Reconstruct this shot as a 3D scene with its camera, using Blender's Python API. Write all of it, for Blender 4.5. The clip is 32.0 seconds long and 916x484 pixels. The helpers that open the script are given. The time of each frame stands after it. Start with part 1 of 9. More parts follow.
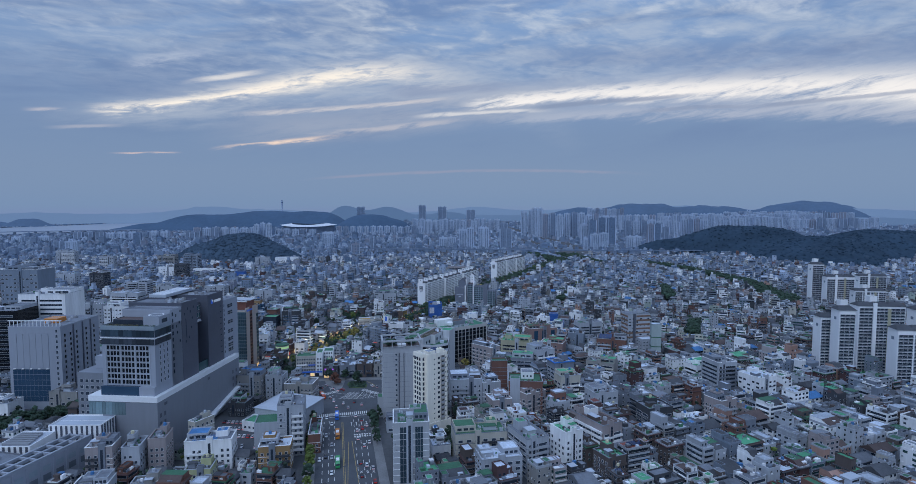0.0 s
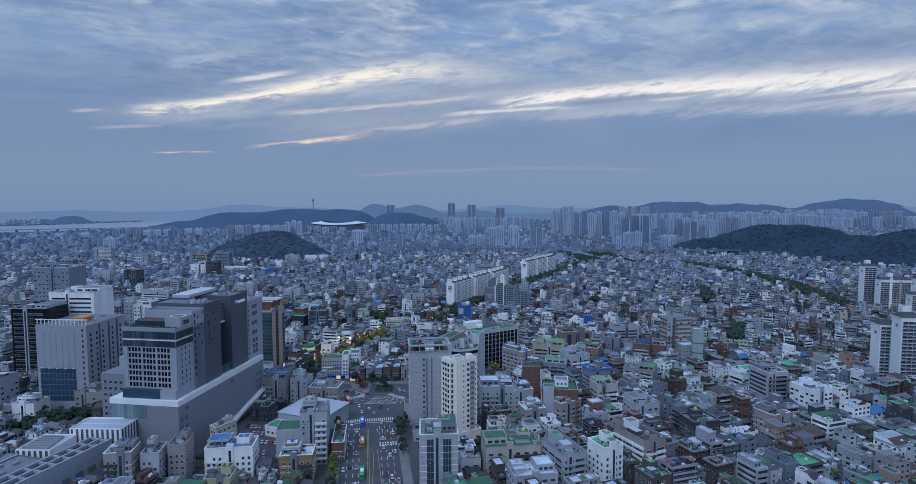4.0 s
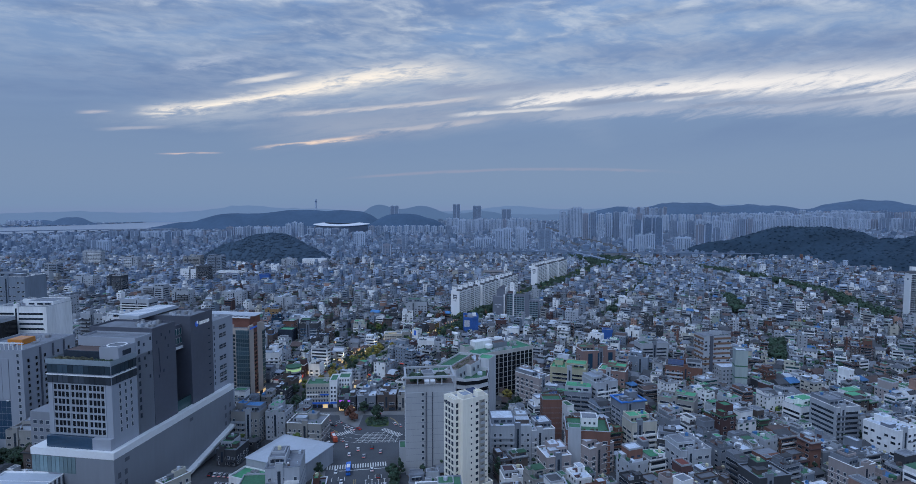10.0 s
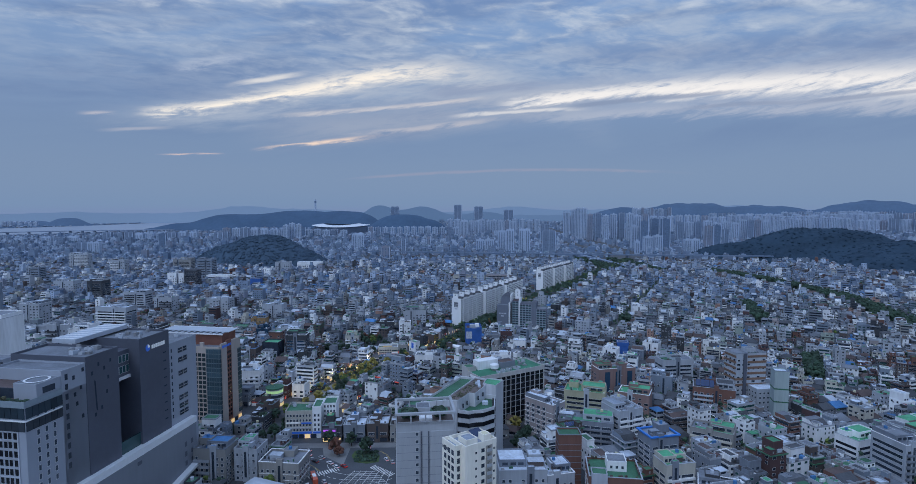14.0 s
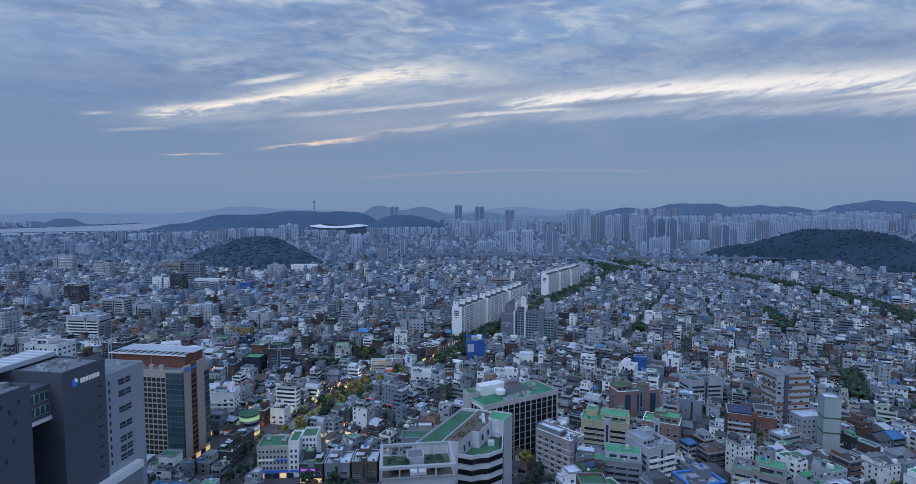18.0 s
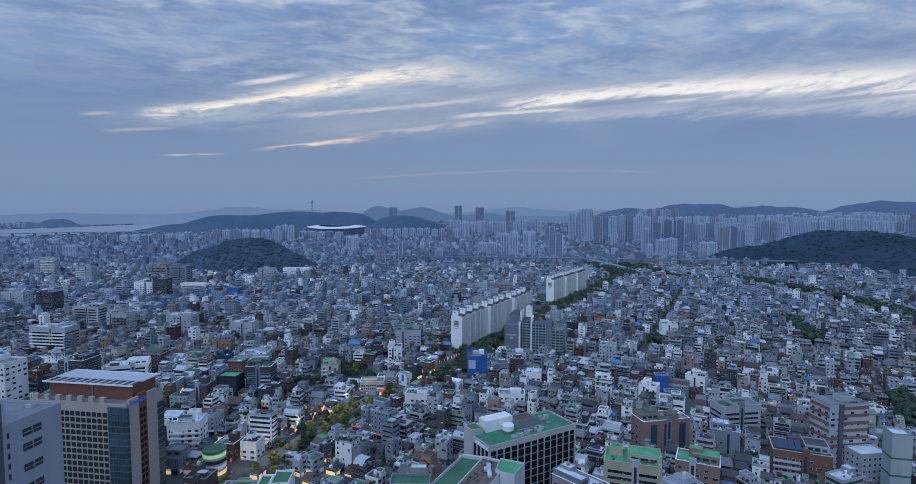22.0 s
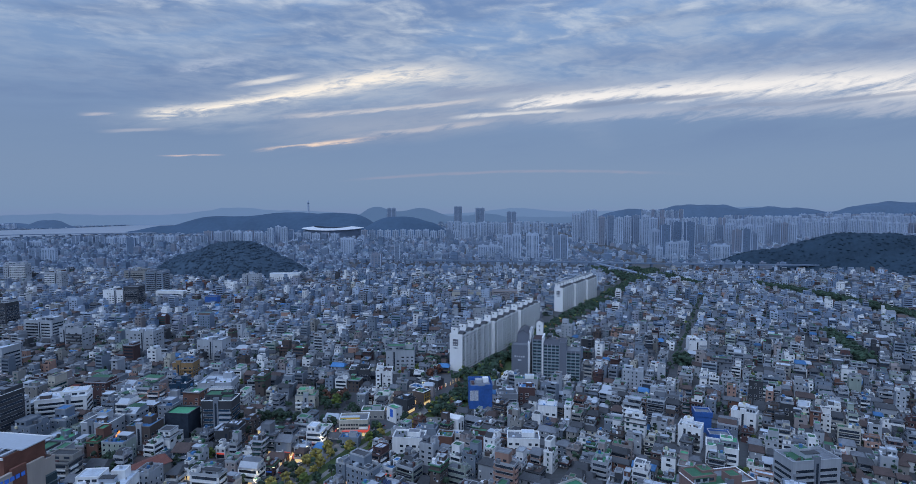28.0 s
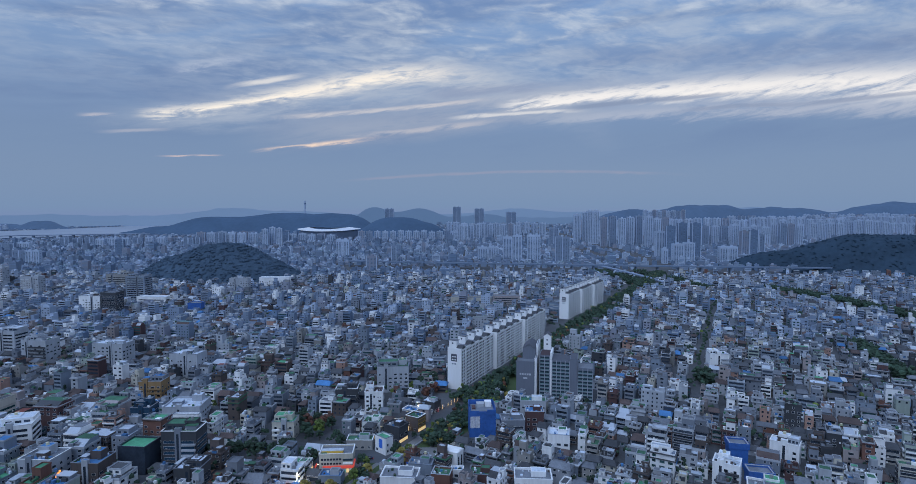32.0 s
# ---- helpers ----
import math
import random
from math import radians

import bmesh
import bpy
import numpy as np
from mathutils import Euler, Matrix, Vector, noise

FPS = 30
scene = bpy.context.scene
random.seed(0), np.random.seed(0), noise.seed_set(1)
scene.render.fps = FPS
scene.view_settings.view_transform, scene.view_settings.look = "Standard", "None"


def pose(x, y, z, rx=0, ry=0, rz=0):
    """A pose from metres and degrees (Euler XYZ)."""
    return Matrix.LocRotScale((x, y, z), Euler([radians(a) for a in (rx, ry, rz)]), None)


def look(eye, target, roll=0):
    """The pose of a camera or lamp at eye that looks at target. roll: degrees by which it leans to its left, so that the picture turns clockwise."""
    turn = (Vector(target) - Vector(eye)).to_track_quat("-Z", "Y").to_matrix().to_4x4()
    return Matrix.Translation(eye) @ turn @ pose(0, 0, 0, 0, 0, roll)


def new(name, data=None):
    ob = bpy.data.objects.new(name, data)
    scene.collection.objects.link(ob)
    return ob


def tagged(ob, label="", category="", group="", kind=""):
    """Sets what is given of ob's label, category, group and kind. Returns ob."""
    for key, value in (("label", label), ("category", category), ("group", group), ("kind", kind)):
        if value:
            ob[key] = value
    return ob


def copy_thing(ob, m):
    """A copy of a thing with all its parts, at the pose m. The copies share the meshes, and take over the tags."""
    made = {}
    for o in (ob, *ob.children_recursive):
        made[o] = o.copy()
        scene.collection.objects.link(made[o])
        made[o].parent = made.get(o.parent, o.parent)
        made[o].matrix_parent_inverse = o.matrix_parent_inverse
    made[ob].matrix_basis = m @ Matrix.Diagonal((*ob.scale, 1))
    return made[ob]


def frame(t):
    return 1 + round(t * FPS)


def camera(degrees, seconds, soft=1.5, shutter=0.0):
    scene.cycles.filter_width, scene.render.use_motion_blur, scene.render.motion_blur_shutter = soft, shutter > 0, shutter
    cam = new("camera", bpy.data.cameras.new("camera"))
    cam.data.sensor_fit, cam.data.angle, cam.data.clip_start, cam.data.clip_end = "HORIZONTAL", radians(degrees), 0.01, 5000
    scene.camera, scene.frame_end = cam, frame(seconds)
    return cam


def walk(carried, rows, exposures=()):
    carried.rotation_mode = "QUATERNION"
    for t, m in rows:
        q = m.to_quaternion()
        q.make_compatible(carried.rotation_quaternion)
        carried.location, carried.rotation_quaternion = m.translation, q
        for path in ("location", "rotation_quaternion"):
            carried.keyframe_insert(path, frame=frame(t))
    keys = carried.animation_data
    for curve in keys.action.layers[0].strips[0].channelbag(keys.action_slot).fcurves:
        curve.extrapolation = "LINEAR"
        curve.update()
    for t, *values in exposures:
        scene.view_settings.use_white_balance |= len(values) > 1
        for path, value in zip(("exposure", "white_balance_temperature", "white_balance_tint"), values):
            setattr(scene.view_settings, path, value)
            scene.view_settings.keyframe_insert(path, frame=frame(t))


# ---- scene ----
cam = camera(79.0, 32.0, soft=0.55)
# seconds, metres along the flight, degrees of turn to the left, degrees of pitch
PATH = [
    (0.0, -6.2, -3.63, -4.01), (0.5, -4.9, -2.85, -4.05), (1.0, -3.2, -2.28, -4.10), (1.5, -1.6, -1.83, -4.135),
    (2.0, 0.4, -1.46, -4.165), (3.0, 5.6, -0.97, -4.20), (3.5, 8.9, -0.78, -4.21), (6.0, 30.5, -0.29, -4.215),
    (7.0, 41.6, -0.22, -4.205), (8.0, 53.3, -0.19, -4.18), (9.0, 65.4, -0.16, -4.15), (10.0, 78.0, -0.10, -4.12),
    (13.0, 116.5, 0.0, -4.06), (16.5, 161.5, 0.10, -4.05), (19.0, 193.0, 0.10, -4.02), (23.0, 245.0, 0.08, -3.98),
    (25.5, 276.5, 0.05, -3.95), (28.0, 307.5, 0.06, -3.92), (30.0, 331.8, 0.05, -3.89), (32.0, 355.4, -0.06, -3.88),
]
walk(cam, [(t, pose(0, y, 150, 90 + p, 0, a)) for t, y, a, p in PATH], exposures=[(0.0, 0.0), (32.0, 0.0)])


# ---- sky and light ----
def build_world():
    w = bpy.data.worlds.new("dusk_sky")
    scene.world = w
    w.use_nodes = True
    nt = w.node_tree
    nt.nodes.clear()
    N, L = nt.nodes, nt.links

    def m(op, a, b=None, c=None, clamp=False):
        n = N.new("ShaderNodeMath")
        n.operation, n.use_clamp = op, clamp
        for i, v in enumerate((a, b, c)):
            if v is None:
                continue
            if isinstance(v, (int, float)):
                n.inputs[i].default_value = v
            else:
                L.new(v, n.inputs[i])
        return n.outputs[0]

    def step(v, lo, hi):
        n = N.new("ShaderNodeMapRange")
        n.interpolation_type = "SMOOTHSTEP"
        L.new(v, n.inputs[0])
        n.inputs[1].default_value, n.inputs[2].default_value = lo, hi
        return n.outputs[0]

    def mix(f, a, b):
        n = N.new("ShaderNodeMix")
        n.data_type = "RGBA"
        n.clamp_factor = True
        if isinstance(f, (int, float)):
            n.inputs[0].default_value = f
        else:
            L.new(f, n.inputs[0])
        for i, v in ((6, a), (7, b)):
            if isinstance(v, tuple):
                n.inputs[i].default_value = (*v, 1)
            else:
                L.new(v, n.inputs[i])
        return n.outputs[2]

    tc = N.new("ShaderNodeTexCoord")
    sep = N.new("ShaderNodeSeparateXYZ")
    L.new(tc.outputs["Generated"], sep.inputs[0])
    x, y, z = sep.outputs
    az = m("ARCTAN2", x, y)
    el = m("ARCSINE", z)
    den = m("ADD", m("MAXIMUM", z, 0.0), 0.07)
    u, v = m("DIVIDE", x, den), m("DIVIDE", y, den)

    def cloud_noise(su, sv, scale, detail, turn, shift=0.0, dist=0.0):
        c = N.new("ShaderNodeCombineXYZ")
        L.new(u, c.inputs[0])
        L.new(v, c.inputs[1])
        c.inputs[2].default_value = shift
        mp = N.new("ShaderNodeMapping")
        mp.inputs["Rotation"].default_value = (0, 0, turn)
        L.new(c.outputs[0], mp.inputs[0])
        sc = N.new("ShaderNodeVectorMath")
        sc.operation = "MULTIPLY"
        L.new(mp.outputs[0], sc.inputs[0])
        sc.inputs[1].default_value = (su, sv, 1)
        n = N.new("ShaderNodeTexNoise")
        n.inputs["Scale"].default_value, n.inputs["Detail"].default_value = scale, detail
        n.inputs["Roughness"].default_value = 0.58
        n.inputs["Distortion"].default_value = dist
        L.new(sc.outputs[0], n.inputs["Vector"])
        return n.outputs[0]

    def drift_noise(fa, fe, slope, detail, shift, rough=0.6, dist=0.3):
        """Cloud texture drawn out along the drift: coordinates by turn and by height above a sloping line."""
        c = N.new("ShaderNodeCombineXYZ")
        L.new(m("MULTIPLY", az, fa), c.inputs[0])
        L.new(m("MULTIPLY", m("SUBTRACT", el, m("MULTIPLY", az, slope)), fe), c.inputs[1])
        c.inputs[2].default_value = shift
        n = N.new("ShaderNodeTexNoise")
        n.inputs["Scale"].default_value, n.inputs["Detail"].default_value = 1.0, detail
        n.inputs["Roughness"].default_value, n.inputs["Distortion"].default_value = rough, dist
        L.new(c.outputs[0], n.inputs["Vector"])
        return n.outputs[0]

    streak = drift_noise(4.5, 34, 0.11, 9, 3.0)
    fine = drift_noise(18, 95, 0.17, 9, 7.0, 0.66, 0.7)
    broad = drift_noise(2.0, 11, 0.10, 5, 11.0)
    puffs = cloud_noise(0.8, 1.0, 2.6, 8, -0.5, 5.0, 0.5)

    ramp = N.new("ShaderNodeValToRGB")
    L.new(m("MULTIPLY", el, 0.64, clamp=True), ramp.inputs[0])
    cr = ramp.color_ramp
    cr.elements[0].position, cr.elements[0].color = 0.0, (0.172, 0.264, 0.430, 1)
    cr.elements[1].position, cr.elements[1].color = 1.0, (0.30, 0.52, 1.05, 1)
    for p, c in ((0.035, (0.176, 0.260, 0.418, 1)), (0.075, (0.170, 0.254, 0.418, 1)), (0.12, (0.190, 0.285, 0.470, 1)), (0.2, (0.200, 0.325, 0.560, 1)), (0.3, (0.24, 0.39, 0.72, 1))):
        e = cr.elements.new(p)
        e.color = c
    base = ramp.outputs[0]
    # broken cloud: lighter tufts and darker undersides, thinning to plain haze near the horizon
    ripple = cloud_noise(0.75, 1.0, 5.2, 7, -0.35, 2.0, 0.6)
    ripple2 = cloud_noise(0.8, 1.0, 12.0, 6, -0.45, 9.0, 0.4)
    high = step(el, 0.13, 0.25)
    low = step(el, 0.05, 0.16)
    tex = m("ADD", m("MULTIPLY", streak, 0.5), m("MULTIPLY", fine, 0.5))
    tuftex = m("ADD", m("MULTIPLY", ripple, 0.55), m("ADD", m("MULTIPLY", ripple2, 0.2), m("MULTIPLY", streak, 0.25)))
    shade = m("MULTIPLY", step(broad, 0.45, 0.64), low)
    col = mix(m("MULTIPLY", shade, 0.55), base, (0.125, 0.195, 0.37))
    tuft = m("MULTIPLY", m("MULTIPLY", step(tuftex, 0.38, 0.64), high), m("ADD", m("MULTIPLY", step(az, -0.85, 0.0), 0.55), 0.40))
    col = mix(m("MULTIPLY", tuft, 0.72), col, (0.43, 0.50, 0.61))
    puff = m("MULTIPLY", step(m("ADD", m("MULTIPLY", puffs, 0.45), m("ADD", m("MULTIPLY", ripple, 0.35), m("MULTIPLY", ripple2, 0.2))), 0.51, 0.66), step(el, 0.19, 0.33))
    col = mix(m("MULTIPLY", puff, 0.60), col, (0.60, 0.66, 0.75))

    def poly(*k):
        """A polynomial of the turn, highest power first."""
        v = k[0]
        for c in k[1:]:
            v = m("ADD", m("MULTIPLY", v, az), c)
        return v

    # long banks, each along its own curve and broken up by the drift
    def bank(mid, half, lo, hi, wob=0.02, cut=(0.30, 0.60), fall=0.2, ends=(0.12, 0.15)):
        off = m("SUBTRACT", el, poly(*mid))
        off = m("ADD", off, m("MULTIPLY", m("SUBTRACT", streak, 0.5), wob))
        off = m("ADD", off, m("MULTIPLY", m("SUBTRACT", fine, 0.5), wob * 0.8))
        rel = m("DIVIDE", m("ABSOLUTE", off), m("MAXIMUM", poly(*half) if isinstance(half, tuple) else half, 0.0012))
        body = m("SUBTRACT", 1.0, step(rel, fall, 1.25))
        tip = m("MULTIPLY", step(az, lo, lo + ends[0]), m("SUBTRACT", 1.0, step(az, hi - ends[1], hi)))
        return m("MULTIPLY", m("MULTIPLY", body, tip), step(tex, *cut))

    A = (-1.1402, -1.0465, -0.0685, 0.227)
    B = (0.0483, -0.2369, 0.1465, 0.1622)
    for mid, half, lo, hi, wob, cut, fall, ends, amount, tint in (
            ((-0.9, -0.85, -0.05, 0.212), (-0.08, 0.0, 0.046), -0.62, 0.30, 0.03, (0.22, 0.58), 0.0, (0.25, 0.25), 0.78, (0.44, 0.49, 0.58)),
            ((-0.10, 0.06, 0.178), (0.0, 0.045, 0.020), -0.02, 1.5, 0.03, (0.22, 0.56), 0.0, (0.2, 0.2), 0.70, (0.44, 0.48, 0.58)),
            ((0.1147, 0.155), 0.036, -0.40, 0.35, 0.02, (0.2, 0.58), 0.0, (0.2, 0.2), 0.62, (0.36, 0.40, 0.50)),
            ((-0.1525, 0.0994, 0.1361), (-0.0392, 0.0428, 0.004), 0.08, 1.3, 0.03, (0.30, 0.58), 0.1, (0.2, 0.2), 0.55, (0.52, 0.54, 0.62)),
            ((-0.0635, 0.2646), 0.024, 0.10, 1.0, 0.03, (0.25, 0.5), 0.1, (0.2, 0.2), 0.40, (0.15, 0.215, 0.39)),
            ((0.0342, 0.197), 0.010, -0.10, 0.20, 0.02, (0.25, 0.5), 0.2, (0.1, 0.1), 0.50, (0.17, 0.23, 0.40)),
            (A, (-0.05, -0.002, 0.020), -0.53, 0.10, 0.034, (0.38, 0.58), 0.1, (0.05, 0.22), 0.90, (0.86, 0.81, 0.75)),
            (A, (-0.04, -0.004, 0.009), -0.52, 0.02, 0.034, (0.43, 0.60), 0.1, (0.05, 0.2), 0.85, (1.0, 0.90, 0.78)),
            ((0.2153, 0.2737), 0.0048, -0.40, -0.25, 0.010, (0.30, 0.52), 0.2, (0.06, 0.06), 0.75, (0.80, 0.77, 0.74)),
            ((0.2482, 0.326), 0.012, -0.49, -0.33, 0.03, (0.36, 0.6), 0.1, (0.06, 0.06), 0.5, (0.60, 0.65, 0.75)),
            ((0.0848, 0.1821), 0.0026, -0.60, -0.54, 0.010, (0.35, 0.56), 0.1, (0.03, 0.03), 0.55, (0.66, 0.60, 0.62)),
            ((0.0994, 0.1653), 0.0030, -0.58, -0.46, 0.005, (0.2, 0.5), 0.2, (0.05, 0.05), 0.40, (0.55, 0.53, 0.58)),
            ((0.0087, 0.1086, 0.1786), 0.0042, -0.34, 0.08, 0.010, (0.32, 0.55), 0.2, (0.1, 0.1), 0.60, (0.70, 0.65, 0.64)),
            ((0.1147, 0.1399), 0.0050, -0.22, 0.10, 0.014, (0.34, 0.58), 0.2, (0.1, 0.1), 0.50, (0.60, 0.56, 0.58)),
            ((-0.2453, 0.0924, 0.1525), 0.0034, -0.03, 0.24, 0.008, (0.26, 0.5), 0.2, (0.06, 0.08), 0.75, (0.72, 0.71, 0.72)),
            (B, (0.036, 0.004), 0.06, 1.3, 0.036, (0.32, 0.54), 0.15, (0.05, 0.2), 0.86, (0.76, 0.75, 0.76)),
            (B, (0.018, 0.004), 0.09, 1.2, 0.034, (0.38, 0.58), 0.15, (0.06, 0.2), 0.75, (0.94, 0.89, 0.85)),
            ((-0.1885, 0.165, 0.1389), 0.0042, 0.17, 0.48, 0.010, (0.22, 0.46), 0.3, (0.06, 0.08), 0.75, (0.22, 0.275, 0.41)),
            ((-0.4937, 0.4421, 0.055), 0.0038, 0.36, 0.58, 0.010, (0.22, 0.46), 0.3, (0.06, 0.08), 0.60, (0.24, 0.29, 0.42)),
            ((-0.0949, 0.1426, 0.0999), 0.0036, 0.53, 0.95, 0.008, (0.22, 0.46), 0.3, (0.05, 0.08), 0.65, (0.24, 0.29, 0.42)),
            ((-0.0367, 0.1192, 0.1345), (-0.0398, -0.0177, 0.0022), -0.36, -0.10, 0.011, (0.36, 0.56), 0.1, (0.06, 0.14), 0.90, (0.92, 0.70, 0.56)),
            ((0.0591, 0.1038), 0.0016, -0.50, -0.39, 0.006, (0.3, 0.54), 0.2, (0.04, 0.04), 0.70, (0.80, 0.60, 0.54)),
            ((-0.1513, 0.0422, 0.0549), 0.0030, -0.22, 0.42, 0.006, (0.3, 0.55), 0.2, (0.1, 0.15), 0.35, (0.36, 0.33, 0.43))):
        col = mix(m("MULTIPLY", bank(mid, half, lo, hi, wob, cut, fall, ends), amount), col, tint)
    # below the horizon
    col = mix(step(m("MULTIPLY", el, -1.0), 0.0, 0.02), col, (0.17, 0.245, 0.43))

    sky = N.new("ShaderNodeTexSky")
    sky.sky_type, sky.sun_disc = "NISHITA", False
    sky.sun_elevation, sky.sun_rotation = radians(SUN_EL), radians(SUN_AZ)
    bg1, bg2, add, out = (N.new(k) for k in ("ShaderNodeBackground", "ShaderNodeBackground", "ShaderNodeMixShader", "ShaderNodeOutputWorld"))
    L.new(sky.outputs[0], bg1.inputs[0])
    bg1.inputs[1].default_value = 0.05
    L.new(col, bg2.inputs[0])
    bg2.inputs[1].default_value = 1.13
    add.inputs[0].default_value = 0.9
    L.new(bg1.outputs[0], add.inputs[1])
    L.new(bg2.outputs[0], add.inputs[2])
    L.new(add.outputs[0], out.inputs[0])


SUN_EL, SUN_AZ = 48.0, 208.0  # height and compass turn (clockwise from +y) of the veiled sun
build_world()
sun = new("sun", bpy.data.lights.new("sun", "SUN"))
sun.data.energy, sun.data.angle, sun.data.color = 1.19, radians(40), (0.655, 0.785, 1.0)
_d = Vector((math.sin(radians(SUN_AZ)) * math.cos(radians(SUN_EL)), math.cos(radians(SUN_AZ)) * math.cos(radians(SUN_EL)), math.sin(radians(SUN_EL))))
sun.matrix_world = look(_d * 100, (0, 0, 0))


# ---- materials ----
MATS = {}


def material(name, col, rough=0.8, metal=0.0, var=0.25, big=0.05, small=0.9, streaks=False, rnd="object", span=0.25, bump=0.0, glow=None, spec=0.5):
    """A surface: its colour with broad stains, fine grain and a spread from piece to piece."""
    mt = bpy.data.materials.new(name)
    mt.use_nodes = True
    nt = mt.node_tree
    N, L = nt.nodes, nt.links
    p = N["Principled BSDF"]
    p.inputs["Roughness"].default_value, p.inputs["Metallic"].default_value = rough, metal
    p.inputs["Specular IOR Level"].default_value = spec
    g = N.new("ShaderNodeNewGeometry")
    pos = g.outputs["Position"]
    if streaks:
        mp = N.new("ShaderNodeMapping")
        mp.inputs["Scale"].default_value = (1, 1, 0.16)
        L.new(pos, mp.inputs[0])
        pos = mp.outputs[0]
    fac = None
    for scale, weight in ((big, 0.6), (small, 0.4)):
        n = N.new("ShaderNodeTexNoise")
        n.inputs["Scale"].default_value, n.inputs["Detail"].default_value = scale, 5
        L.new(pos, n.inputs["Vector"])
        k = N.new("ShaderNodeMath")
        k.operation = "MULTIPLY"
        k.inputs[1].default_value = weight
        L.new(n.outputs[0], k.inputs[0])
        if fac is None:
            fac = k.outputs[0]
        else:
            s = N.new("ShaderNodeMath")
            L.new(fac, s.inputs[0])
            L.new(k.outputs[0], s.inputs[1])
            fac = s.outputs[0]
        fine = n
    mr = N.new("ShaderNodeMapRange")
    L.new(fac, mr.inputs[0])
    mr.inputs[1].default_value, mr.inputs[2].default_value = 0.3, 0.7
    mr.inputs[3].default_value, mr.inputs[4].default_value = 1 - var, 1 + var * 0.6
    val = mr.outputs[0]
    if rnd:
        if rnd == "island":
            src = g.outputs["Random Per Island"]
        else:
            src = N.new("ShaderNodeObjectInfo").outputs["Random"]
        r = N.new("ShaderNodeMapRange")
        L.new(src, r.inputs[0])
        r.inputs[3].default_value, r.inputs[4].default_value = 1 - span, 1 + span
        k = N.new("ShaderNodeMath")
        k.operation = "MULTIPLY"
        L.new(val, k.inputs[0])
        L.new(r.outputs[0], k.inputs[1])
        val = k.outputs[0]
    mul = N.new("ShaderNodeVectorMath")
    mul.operation = "SCALE"
    mul.inputs[0].default_value = col
    L.new(val, mul.inputs["Scale"])
    L.new(mul.outputs[0], p.inputs["Base Color"])
    if bump:
        b = N.new("ShaderNodeBump")
        b.inputs["Strength"].default_value, b.inputs["Distance"].default_value = bump, 0.1
        L.new(fine.outputs[0], b.inputs["Height"])
        L.new(b.outputs[0], p.inputs["Normal"])
    if glow:
        p.inputs["Emission Color"].default_value = (*glow[:3], 1)
        p.inputs["Emission Strength"].default_value = glow[3]
    MATS[name] = mt
    return mt


def wallmat(name, col, **k):
    return material(name, col, **{**dict(rough=0.85, var=0.22, big=0.08, small=0.7, streaks=True, rnd="island", span=0.16), **k})


WALLS = ["wall_white", "wall_light_grey", "wall_grey", "wall_cool_grey", "wall_beige", "wall_brown_brick", "wall_red_brick", "wall_dark", "wall_pink_stone", "wall_cream", "wall_maroon", "wall_salmon", "wall_sage"]
for n, c in zip(WALLS, ((0.84, 0.85, 0.86), (0.40, 0.43, 0.475), (0.20, 0.226, 0.268), (0.205, 0.25, 0.31), (0.29, 0.285, 0.275), (0.105, 0.085, 0.08),
                        (0.18, 0.09, 0.07), (0.055, 0.06, 0.07), (0.34, 0.30, 0.30), (0.50, 0.48, 0.42), (0.10, 0.055, 0.055), (0.38, 0.235, 0.19), (0.33, 0.39, 0.35))):
    wallmat(n, c)
ROOFS = ["roof_grey", "roof_pale", "roof_green", "roof_bright_green", "roof_blue", "roof_brown", "roof_dark", "roof_red"]
for n, c in zip(ROOFS, ((0.165, 0.182, 0.21), (0.52, 0.58, 0.66), (0.047, 0.150, 0.085), (0.075, 0.31, 0.165), (0.06, 0.19, 0.40), (0.10, 0.07, 0.065), (0.07, 0.075, 0.085), (0.24, 0.07, 0.055))):
    material(n, c, rough=0.75, var=0.4, big=0.12, small=0.9, rnd="island", span=0.25)
material("glass_dark", (0.036, 0.048, 0.068), rough=0.12, var=0.3, big=0.3, rnd="island", span=0.6, spec=0.6)
material("glass_green", (0.035, 0.085, 0.09), rough=0.12, var=0.2, rnd="island", span=0.4, spec=0.6)
material("glass_blue", (0.03, 0.07, 0.12), rough=0.1, var=0.2, rnd="island", span=0.4, spec=0.6)
material("window_frame", (0.62, 0.63, 0.64), rough=0.5, var=0.1, rnd="island", span=0.15)
material("metal_grey", (0.35, 0.36, 0.38), rough=0.45, metal=0.5, var=0.2, rnd="island", span=0.2)
material("glass_pale", (0.17, 0.25, 0.27), rough=0.25, var=0.2, rnd="island", span=0.3)
material("glass_teal", (0.04, 0.065, 0.085), rough=0.15, var=0.2, rnd="island", span=0.5)
material("metal_roof", (0.47, 0.52, 0.59), rough=0.5, var=0.15, big=0.05, rnd="object", span=0.05)
material("solar", (0.025, 0.045, 0.11), rough=0.2, var=0.2, rnd="island", span=0.3)
material("tank", (0.62, 0.58, 0.40), rough=0.6, rnd="island", span=0.3)
material("tarp_blue", (0.035, 0.125, 0.40), rough=0.6, var=0.35, big=0.15, small=0.6, rnd=None)
